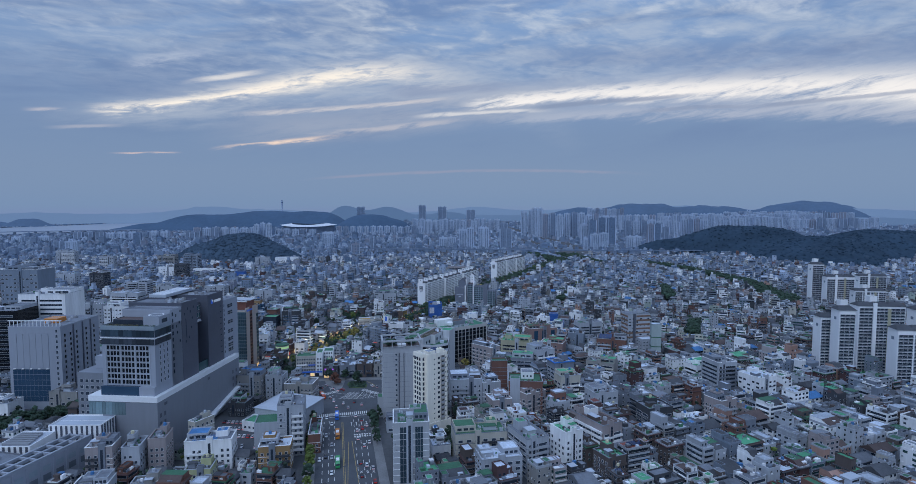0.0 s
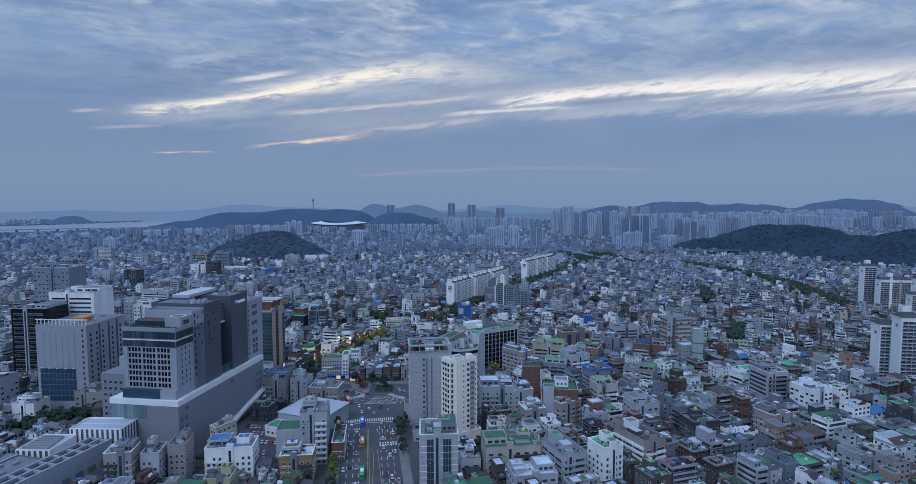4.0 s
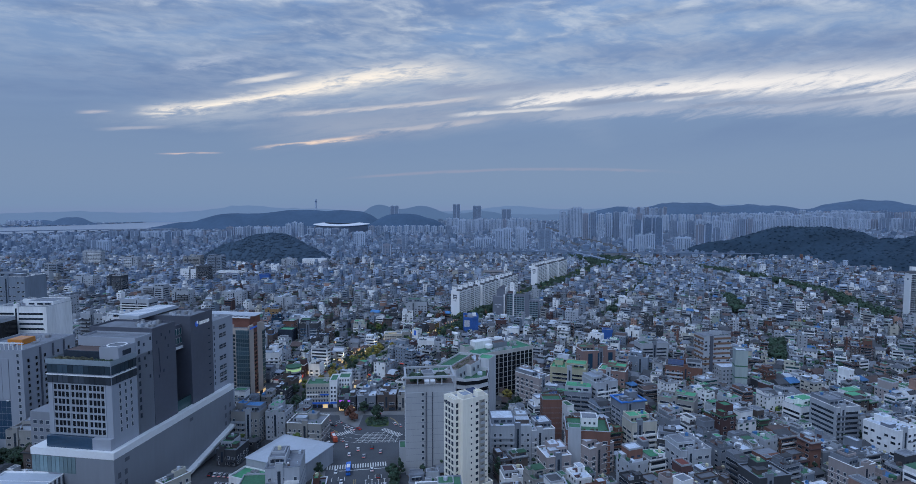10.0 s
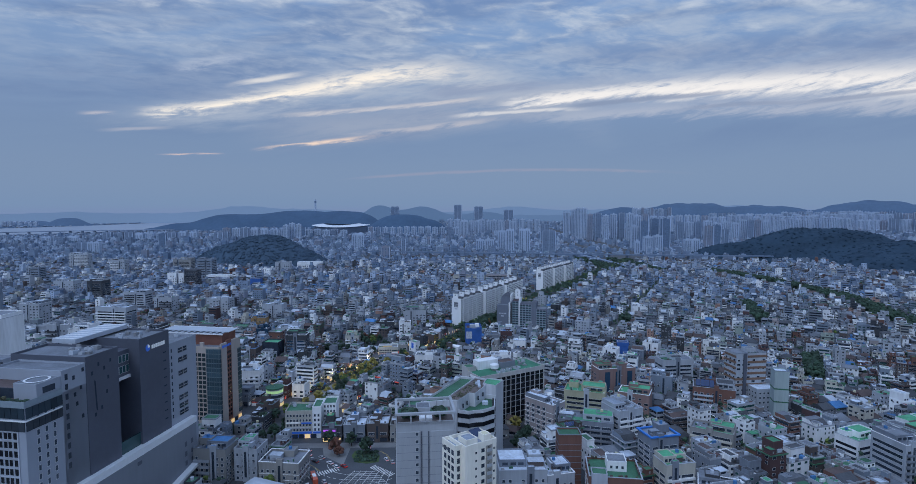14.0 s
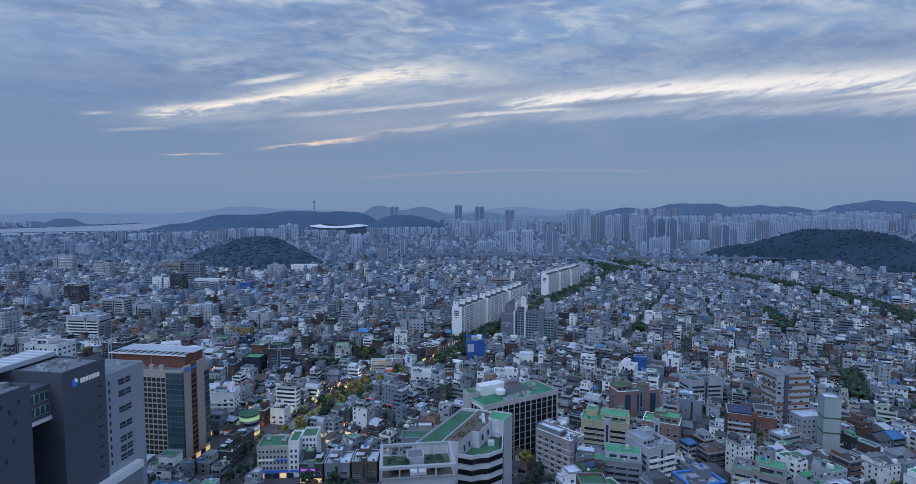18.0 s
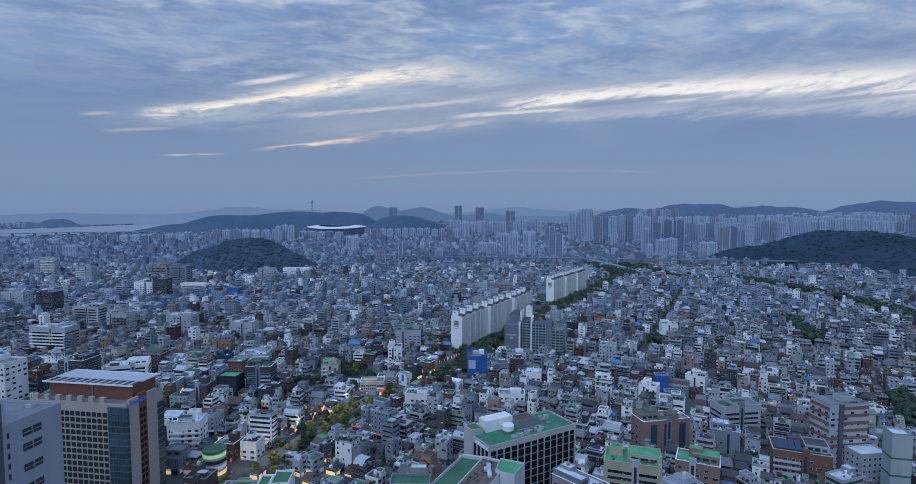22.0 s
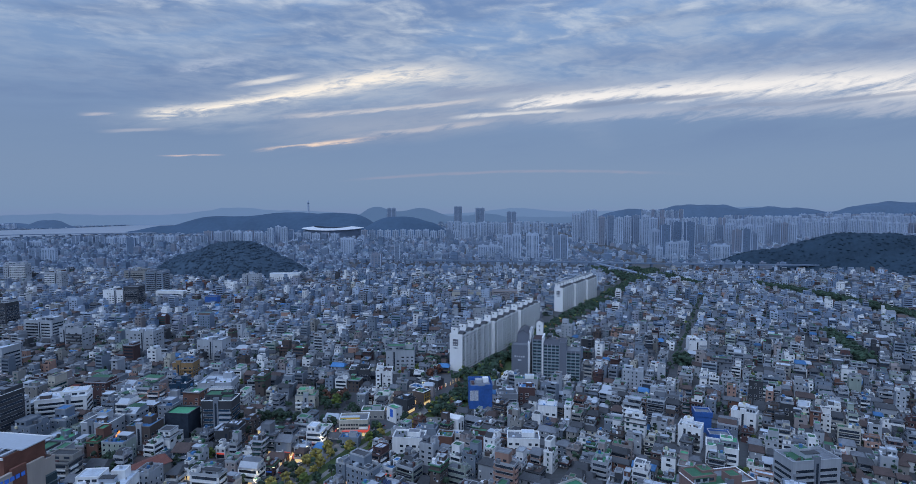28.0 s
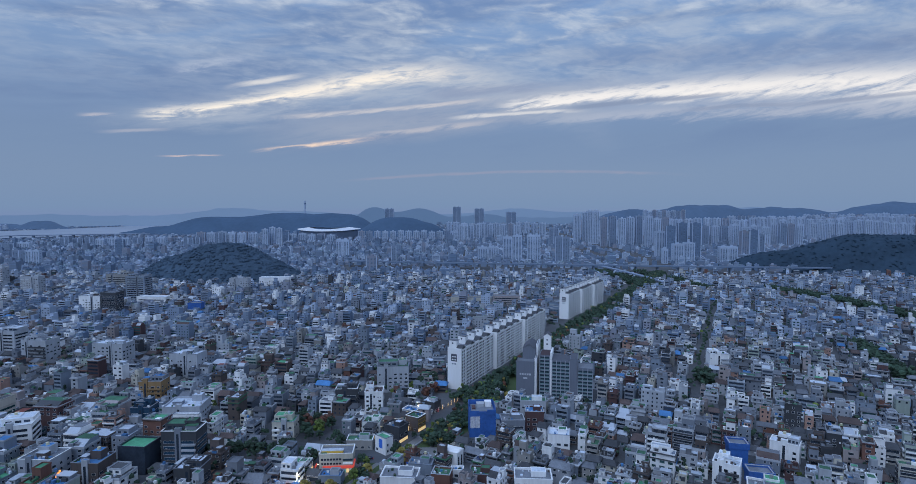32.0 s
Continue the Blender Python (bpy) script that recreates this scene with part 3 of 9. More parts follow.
    pw, pd = min(pw, w * 0.45), min(pd, d * 0.5)
    cx, cy = sx * (w / 2 - pw / 2 - 0.4), sy * (d / 2 - pd / 2 - 0.4)
    if rng.random() < 0.86:
        st = P["stair_tower"] = Soup()
        st.box(cx - pw / 2, cx + pw / 2, cy - pd / 2, cy + pd / 2, H, H + pz, wall)
        st.rim(cx - pw / 2 - 0.12, cx + pw / 2 + 0.12, cy - pd / 2 - 0.12, cy + pd / 2 + 0.12, H + pz - 0.02, H + pz + 0.3, 0.25, coping)
        st.quad((cx - pw / 2, cy - pd / 2, H + pz + 0.05), (cx + pw / 2, cy - pd / 2, H + pz + 0.05), (cx + pw / 2, cy + pd / 2, H + pz + 0.05), (cx - pw / 2, cy + pd / 2, H + pz + 0.05), roof)
        if lod < 2:
            st.add([(cx - 0.45, cy - pd / 2 - 0.05, H + 0.1), (cx + 0.45, cy - pd / 2 - 0.05, H + 0.1), (cx + 0.45, cy - pd / 2 - 0.05, H + 2.1), (cx - 0.45, cy - pd / 2 - 0.05, H + 2.1)], [(0, 1, 2, 3)], "metal_grey")
    cl = P["roof_clutter"] = Soup()
    for _ in range(rng.randint(3, 7) if lod < 2 else rng.randint(1, 4) if lod < 3 else rng.randint(0, 2)):
        ax, ay, aw, ad = rng.uniform(-w * 0.42, w * 0.42), rng.uniform(-d * 0.42, d * 0.42), rng.uniform(0.3, 1.5), rng.uniform(0.3, 1.3)
        cl.box(ax - aw, ax + aw, ay - ad, ay + ad, H, H + rng.uniform(0.7, 2.2), rng.choice(("roof_pale", "roof_grey", "wall_white", "wall_white", "roof_dark", "roof_dark", "metal_grey", "roof_grey", "roof_green", "wall_brown_brick", "wall_maroon", "roof_pale", "wall_cool_grey", "roof_blue" if rng.random() < 0.4 else "roof_grey")))
    if n > 2 and rng.random() < 0.16:
        # top storey under a steep lean-to, cut back from the street
        up = P["upper_storey"] = Soup()
        uh, cut = rng.uniform(2.6, 3.2), d * rng.uniform(0.3, 0.5)
        x0, x1, y0, y1 = -w / 2 + 0.1, w / 2 * rng.uniform(0.3, 0.96), -d / 2 + 0.2, d / 2 - 0.1
        v = [(x0, y0, H), (x1, y0, H), (x1, y1, H), (x0, y1, H), (x0, y0 + cut, H + uh), (x1, y0 + cut, H + uh), (x1, y1, H + uh), (x0, y1, H + uh)]
        up.add(v, BOX_F[1:4], wall)
        up.add(v, BOX_F[:1], rng.choice(("roof_dark", "roof_dark", "roof_brown", "metal_roof", wall)))
        up.add(v, BOX_F[4:5], roof)
        return P
    if n > 2 and rng.random() < 0.42:
        up = P["upper_storey"] = Soup()
        k0, k1, uh = rng.uniform(0.55, 0.8), rng.uniform(0.55, 0.85), rng.choice((2.8, 2.8, 5.5))
        ox, oy = rng.choice((-1, 1)) * w * (1 - k0) / 2, d * (1 - k1) / 2
        x0, x1, y0, y1 = ox - w * k0 / 2, ox + w * k0 / 2, oy - d * k1 / 2, oy + d * k1 / 2
        up.box(x0 + 0.1, x1 - 0.1, y0, y1 - 0.1, H, H + uh, wall if rng.random() < 0.75 else pick(rng, WALLS, W_WALL))
        up.rim(x0, x1, y0 - 0.1, y1, H + uh - 0.2, H + uh + 0.7, 0.3, coping)
        up.quad((x0 + 0.2, y0 + 0.2, H + uh + 0.08), (x1 - 0.2, y0 + 0.2, H + uh + 0.08), (x1 - 0.2, y1 - 0.2, H + uh + 0.08), (x0 + 0.2, y1 - 0.2, H + uh + 0.08), roof)
        if lod < 3:
            for c0 in (0.15, 0.6):
                xa, xb = x0 + (x1 - x0) * c0, x0 + (x1 - x0) * (c0 + 0.24)
                up.quad((xa, y0 - 0.05, H + 0.9), (xb, y0 - 0.05, H + 0.9), (xb, y0 - 0.05, H + 2.2), (xa, y0 - 0.05, H + 2.2), "glass_dark")
        return P
    if rng.random() < 0.45 and w > 7:
        e = P["roof_room"] = Soup()
        rw, rd, rh = w * rng.uniform(0.35, 0.6), d * rng.uniform(0.35, 0.6), rng.uniform(2.2, 3.0)
        ex, ey = -sx * (w / 2 - rw / 2 - 0.7), sy * (d / 2 - rd / 2 - 0.7)
        m2 = rng.choice((wall, "metal_roof", "wall_light_grey", "wall_grey"))
        e.box(ex - rw / 2, ex + rw / 2, ey - rd / 2, ey + rd / 2, H, H + rh, m2)
        e.box(ex - rw / 2 - 0.3, ex + rw / 2 + 0.3, ey - rd / 2 - 0.3, ey + rd / 2 + 0.3, H + rh, H + rh + 0.18, rng.choice((roof, "roof_pale", roof, "roof_dark", "metal_roof")))
        if lod < 3:
            e.add([(ex - rw * 0.3, ey - rd / 2 - 0.05, H + 0.9), (ex + rw * 0.3, ey - rd / 2 - 0.05, H + 0.9), (ex + rw * 0.3, ey - rd / 2 - 0.05, H + 1.9), (ex - rw * 0.3, ey - rd / 2 - 0.05, H + 1.9)], [(0, 1, 2, 3)], "glass_dark")
    if lod < 2:
        if rng.random() < 0.4:
            P["water_tank"] = Soup().tube(cx, cy, H + pz, H + pz + 1.3, 0.8, 0.75, rng.choice(("tank", "roof_blue", "metal_grey")))
        if rng.random() < 0.6:
            ac = P["cooling_units"] = Soup()
            for _ in range(rng.randint(2, 5)):
                ax, ay = rng.uniform(-w / 2 + 1, w / 2 - 1), rng.uniform(-d / 2 + 1, d / 2 - 1)
                ac.box(ax - 0.45, ax + 0.45, ay - 0.25, ay + 0.25, H + 0.05, H + 0.85, "metal_grey")
        if rng.random() < 0.08:
            so = P["solar_panels"] = Soup()
            for i in range(3):
                x0 = -w * 0.3 + i * w * 0.2
                so.quad((x0, -d * 0.2, H + 0.7), (x0 + w * 0.18, -d * 0.2, H + 0.7), (x0 + w * 0.18, d * 0.1, H + 1.9), (x0, d * 0.1, H + 1.9), "solar")
            so.box(-w * 0.3, w * 0.28, d * 0.05, d * 0.09, H, H + 1.6, "metal_grey")
    return P


WORDS = {"wall_white": "white rendered", "wall_light_grey": "light grey stone-clad", "wall_grey": "grey rendered", "wall_cool_grey": "blue-grey tiled", "wall_beige": "beige tiled",
         "wall_brown_brick": "brown brick", "wall_red_brick": "red brick", "wall_dark": "black-clad", "wall_pink_stone": "pinkish stone-clad", "wall_cream": "cream rendered", "wall_maroon": "dark maroon brick", "wall_salmon": "salmon pink rendered", "wall_sage": "pale sage rendered"}
ROOF_WORDS = {"roof_grey": "grey flat roof", "roof_pale": "pale flat roof", "roof_green": "dull green roof coating", "roof_bright_green": "bright green roof coating", "roof_blue": "blue roof",
              "roof_brown": "brown roof", "roof_dark": "dark roof", "roof_red": "red roof"}
STOREYS = {1: "one-storey", 2: "two-storey", 3: "three-storey", 4: "four-storey", 5: "five-storey", 6: "six-storey", 7: "seven-storey"}


def place_house(P, x, y, turn, n, name="house"):
    wall, roof = P["wall"].m[0], P["roof"].m[-1]
    h = thing(name, pose(x, y, 0, 0, 0, turn), f"{STOREYS[n]} {WORDS[wall]} city house with {ROOF_WORDS.get(roof, 'grey flat roof')}", "house", "low-rise city houses")
    made = {}
    for k, s in P.items():
        if s.n:
            o = part(k, s, made["stair_tower"] if k == "water_tank" and "stair_tower" in made else h)
            made[k] = o
            if k in ("window_panes", "cooling_units", "roof_clutter", "wall_equipment", "balcony"):
                tagged(o, kind="stuff")
    return h


def lots(turn, rng, v0, v1, u0, u1, sc):
    """Building lots in a street grid turned by degrees: back-to-back rows between lanes."""
    c, s = math.cos(radians(turn)), math.sin(radians(turn))
    v = v0
    while v < v1:
        for row in range(2):
            dep = rng.uniform(11, 15.5) * sc
            u = u0 + rng.uniform(0, 6)
            while u < u1:
                wd = rng.choice((8.5, 9.5, 10.5, 11, 12, 13, 14.5, 18)) * sc
                k = (u + 37 * int(v / 130)) % 84
                if k < 4.8 or k + wd > 84:  # straight cross streets
                    u += 4.8 - k if k < 4.8 else 88.8 - k
                yield (u + wd / 2) * c - (v + dep / 2) * s, (u + wd / 2) * s + (v + dep / 2) * c, wd, dep, turn
                u += wd + rng.uniform(0.5, 1.6)
            v += dep + rng.uniform(0.8, 1.6)
        v += rng.uniform(3.6, 6.0)


def seen_from_path(x, y, extra=30):
    return y > 225 and -0.86 * (y + 6) - 8 - extra < x < 0.97 * (y + 6) + extra


def city():
    rng = random.Random(11)
    far = {2: Soup(), 3: Soup()}
    mid = Soup()
    near = []
    for turn, side, far_part, sc in ((18.0, 1, 0, 0.90), (-28.0, 1, 1, 0.68), (-10.0, -1, None, 0.70), (-6.0, -1, 2, 0.96)):
        for x, y, w, d, t in lots(turn, rng, -600, 2300, -1800, 2300, sc):
            if y > 1500 or not seen_from_path(x, y) or on_hill(x, y):
                continue
            if side > 0 and (y - 0.25 * x > 470) != bool(far_part):
                continue
            if side < 0 and (450 < y < 740 and x < -150) != (far_part == 2):
                continue
            off = x - park_line(y)
            lim = 19 if y > 540 else 8
            if 690 < y < 770:
                lim = 7 if side < 0 else 33
            if off * side < lim + w * 0.4 + (12 if y > 760 and side < 0 else 0):
                continue
            if taken(x, y, max(w, d) * 0.5):
                continue
            if rng.random() < 0.04:
                continue
            n = pick(rng, (1, 2, 3, 4, 5, 6), (0.19, 0.43, 0.27, 0.085, 0.02, 0.005) if y > 480 or x < 0 else (0.0, 0.12, 0.30, 0.34, 0.20, 0.04))
            if far_part == 2:
                n = pick(rng, (2, 3, 4, 5, 6), (0.16, 0.32, 0.30, 0.17, 0.05))
            if y > 520 and rng.random() < 0.02:
                n, w = 6, w * 1.3
            dist = math.hypot(x, y - max(0, min(300, y - 330)))
            ww, dd = w - rng.uniform(0.2, 1.4), d - rng.uniform(0.3, 2.0)
            tt = t + rng.uniform(-3, 3)
            near.append((dist, x, y, ww, dd, tt, n, rng.random()))
    # small houses and sheds in what gaps are left
    cells = {}
    for _, x, y, w, d, _, _, _ in near:
        cells.setdefault((int(x // 20), int(y // 20)), []).append((x, y, max(w, d) * 0.5))
    for turn, side, far_part in ((18.0, 1, 0), (-28.0, 1, 1), (-10.0, -1, None)):
        for _ in range(26000):
            y = rng.uniform(235, 1480)
            x = rng.uniform(-0.86, 0.97) * (y + 20)
            if not seen_from_path(x, y) or on_hill(x, y) or far_part is not None and (y - 0.25 * x > 470) != bool(far_part):
                continue
            off = (x - park_line(y)) * side
            if off < (15 if y > 540 else 8) + (0 if not 690 < y < 770 else -8 if side < 0 else 18) + (12 if y > 760 and side < 0 else 0) or taken(x, y, 3.6):
                continue
            w, d = rng.uniform(5.5, 8.5), rng.uniform(5.5, 9.0)
            i, j, r = int(x // 20), int(y // 20), max(w, d) * 0.5
            if any((x - a) ** 2 + (y - b) ** 2 < (0.93 * (r + q)) ** 2 for di in (-1, 0, 1) for dj in (-1, 0, 1) for a, b, q in cells.get((i + di, j + dj), ())):
                continue
            cells.setdefault((i, j), []).append((x, y, r))
            near.append((math.hypot(x, y - max(0, min(300, y - 330))), x, y, w, d, turn + rng.uniform(-4, 4), rng.choice((1, 1, 1, 2, 2, 3)), rng.random()))
    near.sort()
    for i, (dist, x, y, w, d, t, n, sd) in enumerate(near):
        r2 = random.Random(sd)
        lod = 0 if i < NEAR_HOUSES else 1 if y < 720 and i < 2400 else 2 if y < 940 else 3
        off = park_line(y) - x
        lit = 470 < y < 720 and -45 < off < 75 and r2.random() < 0.7
        P = house(r2, w, d, n, lod, lit)
        if lod == 0:
            place_house(P, x, y, t, n)
        else:
            tgt = mid if lod == 1 else far[lod]
            for s in P.values():
                if s.n:
                    tgt.join(s.moved((x, y, 0), t))
    solid("low_rise_quarter", mid, "dense quarter of low houses with flat and coated roofs", "houses", kind="stuff")
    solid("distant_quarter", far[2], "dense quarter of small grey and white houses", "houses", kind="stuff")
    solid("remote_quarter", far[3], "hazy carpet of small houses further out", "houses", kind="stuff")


NEAR_HOUSES = 97


def remote_city():
    """Plain blocks out to the hills."""
    rng = random.Random(5)
    s = Soup()
    for gy in range(1500, 4400, 20):
        step = 16 + (gy - 1500) * 0.012
        half = 0.88 * gy + 60
        x = -half
        while x < half * 1.1:
            x += step * rng.uniform(0.75, 1.3)
            px, py = x, gy + rng.uniform(-9, 9)
            if on_hill(px, py) or rng.random() < 0.12 or abs(px - park_line(py)) < 25:
                continue
            if wet(px, py) or abs(px - 424 + (py - 1789) * 0.075) < 22 and 1640 < py < 2200:
                continue
            way = 1643 - (px + 4) * 0.137
            if -300 < px < 950 and way - 80 < py < way + 40:
                continue
            w, d = rng.uniform(7, 14), rng.uniform(7, 12)
            big = rng.random() < 0.035
            h = (rng.choice((18, 22, 27)) if big else rng.choice((5, 6, 6, 8, 9, 9, 11, 12, 15))) if px > bank(py) + 850 or py < 2050 else rng.choice((4, 4, 5, 6))
            if big:
                w *= 1.6
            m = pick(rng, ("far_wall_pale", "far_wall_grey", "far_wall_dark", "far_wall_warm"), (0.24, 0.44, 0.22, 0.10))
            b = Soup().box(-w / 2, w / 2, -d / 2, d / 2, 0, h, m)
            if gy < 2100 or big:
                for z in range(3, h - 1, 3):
                    b.quad((-w * 0.42, -d / 2 - 0.1, z), (w * 0.42, -d / 2 - 0.1, z), (w * 0.42, -d / 2 - 0.1, z + 1.3), (-w * 0.42, -d / 2 - 0.1, z + 1.3), "haze_window")
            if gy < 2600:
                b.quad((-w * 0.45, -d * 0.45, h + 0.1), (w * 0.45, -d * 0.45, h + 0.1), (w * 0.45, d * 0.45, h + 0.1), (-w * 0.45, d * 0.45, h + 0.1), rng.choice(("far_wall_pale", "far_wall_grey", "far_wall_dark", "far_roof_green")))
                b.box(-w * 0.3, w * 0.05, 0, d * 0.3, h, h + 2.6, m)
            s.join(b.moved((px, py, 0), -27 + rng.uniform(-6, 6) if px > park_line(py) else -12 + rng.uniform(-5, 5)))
    solid("outer_districts", s, "hazy sea of small blocks reaching to the hills", "houses", kind="stuff")


# ---- apartment towers in the distance ----
def tower_type(w, d, h, wall, win, rng, cores=1):
    body = Soup().box(-w / 2, w / 2, -d / 2, d / 2, 0, h, wall)
    g = Soup()
    cols = max(2, int(w / 6))
    for i in range(cols):
        a, b = -w / 2 + (i + 0.26) * w / cols, -w / 2 + (i + 0.80) * w / cols
        z = 3.0
        while z < h - 4:
            g.quad((a, -d / 2 - 0.15, z), (b, -d / 2 - 0.15, z), (b, -d / 2 - 0.15, z + 2.1), (a, -d / 2 - 0.15, z + 2.1), win)
            z += 3.0
    for sx in (-1, 1):
        z = 3.0
        while z < h - 4:
            q = [(sx * (w / 2 + 0.15), -1.5, z), (sx * (w / 2 + 0.15), 1.5, z), (sx * (w / 2 + 0.15), 1.5, z + 1.4), (sx * (w / 2 + 0.15), -1.5, z + 1.4)]
            g.add(q if sx > 0 else q[::-1], [(0, 1, 2, 3)], win)
            z += 6.0
    for i in range(cores + 1):
        x = -w / 2 + i * w / cores
        body.box(x - 0.8, x + 0.8, -d / 2 - 0.9, -d / 2, 0, h + 1.2, "far_wall_pale")
    top = Soup()
    for i in range(cores):
        cx = (i + 0.5) / cores * w - w / 2
        top.box(cx - 2.6, cx + 2.6, -2.5, 3.5, h, h + 4.5, wall)
    top.rim(-w / 2, w / 2, -d / 2, d / 2, h, h + 1.2, 0.5, wall)
    return body, g, top


def far_towers():
    rng = random.Random(3)

    def row(x0, x1, y, h, n, wall=None, turn=None):
        for i in range(n):
            x = x0 + (i + 0.5) / n * (x1 - x0)
            w = (x1 - x0) / n * (0.88 if n < 3 else 0.74)
            hh = h * rng.uniform(0.88, 1.0) if n > 1 else h
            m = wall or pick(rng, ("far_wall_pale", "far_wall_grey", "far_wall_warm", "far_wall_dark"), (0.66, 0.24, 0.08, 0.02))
            b, g, t = tower_type(w, 14, hh, m, "haze_window", rng, 1 if w < 30 else 2)
            yy = y + rng.uniform(-35, 35) * (n > 1)
            spot = pose(x * yy / y, yy, 0, 0, 0, rng.uniform(-8, 8) if turn is None else turn)
            label = {"far_wall_pale": "pale", "far_wall_grey": "grey", "far_wall_warm": "pinkish", "far_wall_dark": "dark"}[m] + " high-rise apartment tower rising over the distant city"
            if y > 2400:
                solid("apartment_tower", b.join(g).join(t), label, "apartment tower", "distant apartment towers").matrix_world = spot
                continue
            o = thing("apartment_tower", spot, label, "apartment tower", "distant apartment towers")
            part("wall", b, o)
            tagged(part("window_panes", g, o), kind="stuff")
            part("roof", t, o)

    for r in ((53, 109, 1838, 40, 2), (117, 167, 1790, 70, 2), (179, 215, 1790, 70, 1), (246, 287, 1760, 67, 1), (320, 358, 2311, 65, 1), (-344, -304, 1924, 49, 1),
              (-166, -153, 1745, 45, 1), (-110, -94, 2022, 31, 1), (545, 572, 1888, 76, 1), (542, 599, 1760, 57, 2), (519, 532, 1760, 37, 1), (782, 831, 1888, 78, 2), (891, 910, 2001, 59, 1)):
        row(*r)
    for r in ((-1121, -1052, 1760, 37, 2), (-990, -964, 1962, 47, 1), (437, 535, 2462, 120, 3), (7, 43, 2564, 69, 1), (44, 120, 2638, 74, 3), (124, 269, 2717, 71, 5), (489, 539, 2462, 125, 1),
              (1115, 1235, 2339, 83, 4), (1418, 1563, 2600, 82, 4), (1593, 1777, 2638, 86, 5), (2044, 2211, 2988, 62, 4), (501, 748, 2311, 110, 8), (853, 1100, 2311, 80, 7)):
        row(*r)
    for r in ((-908, -741, 2430, 45, 4), (-689, -615, 2311, 70, 3), (-936, -879, 2256, 39, 3), (-1399, -1020, 2311, 34, 9), (-409, 7, 2638, 42, 13), (-1543, -1400, 2179, 26, 3), (-674, -484, 2564, 33, 5), (2211, 2583, 2988, 68, 6)):
        row(*r)
    row(560, 659, 1854, 99, 3, "far_wall_dark")
    row(-207, -181, 1613, 32, 1, "far_wall_warm")
    row(660, 710, 1760, 42, 1, "far_wall_pale")
    # pale blocks on the far river bank
    row(-3600, -2350, 4150, 58, 26)
    row(-2330, -2050, 4400, 52, 8)
    row(-3000, -2700, 3700, 30, 9, "far_wall_pale")
    # further rows behind the first ones, up to the foot of the ridge
    row(900, 1750, 2880, 88, 20)
    row(1400, 2650, 3250, 92, 24)
    row(560, 1050, 2950, 84, 12)
    row(-60, 420, 2980, 66, 13)
    row(1080, 1330, 3600, 118, 9)
    row(1950, 2650, 3500, 100, 14)
    row(-1000, -640, 2480, 46, 9)
    # office blocks on the skyline
    row(-412, -356, 3500, 124, 1, "far_wall_grey", 0)
    row(-28, 22, 3500, 134, 1, "far_wall_grey", 0)
    row(92, 150, 3450, 125, 1, "far_wall_grey", 0)
    row(268, 330, 3450, 105, 1, "far_wall_grey", 0)


# ---- hills and the far skyline ----
def bumpy(x, y, s):
    return noise.noise((x * s, y * s, 3.0))


def hill(name, bumps, label, mat, cell, trees, seed, rough=0.10):
    """A hill as a cell grid; where trees are asked for, its surface is the lumpy canopy with single crowns standing out."""
    xs0, xs1 = min(a - 1.5 * w for a, _, w, _, _ in bumps), max(a + 1.5 * w for a, _, w, _, _ in bumps)
    ys0, ys1 = min(b - 1.5 * d for _, b, _, d, _ in bumps), max(b + 1.5 * d for _, b, _, d, _ in bumps)
    rng = random.Random(seed)

    def z(x, y):
        t = sum((h * math.exp(-1.1 * (((x - a) / w) ** 2 + ((y - b) / d) ** 2) ** 1.5)) ** 4 for a, b, w, d, h in bumps) ** 0.25
        return t * (1 + rough * bumpy(x, y, 0.012)) + 1.5 * bumpy(x, y, 0.05) - 2.0

    nx, ny = int((xs1 - xs0) / cell) + 1, int((ys1 - ys0) / cell) + 1
    v = []
    for j in range(ny):
        for i in range(nx):
            x, y = xs0 + (i + rng.uniform(-0.3, 0.3)) * cell, ys0 + (j + rng.uniform(-0.3, 0.3)) * cell
            h = z(x, y)
            v.append((x, y, h + (rng.uniform(-1.1, 1.1) if trees and h > 1 else 0)))
    f = [(j * nx + i, j * nx + i + 1, (j + 1) * nx + i + 1, (j + 1) * nx + i) for j in range(ny - 1) for i in range(nx - 1)]
    s = Soup().add(v, f, mat)
    o = solid(name, s, label, "hill", kind="structure")
    if trees:
        c = Soup()
        got = 0
        while got < trees:
            x, y = rng.uniform(xs0, xs1), rng.uniform(ys0, ys1)
            h = z(x, y)
            if h < 1.2:
                continue
            got += 1
            clump(c, x, y, h + 0.3, rng.uniform(2.0, 4.4), rng, mat, 0.7, 5)
        solid("hill_woods", c, "dark dense tree canopy covering the hill", "woods", kind="stuff")
    return o


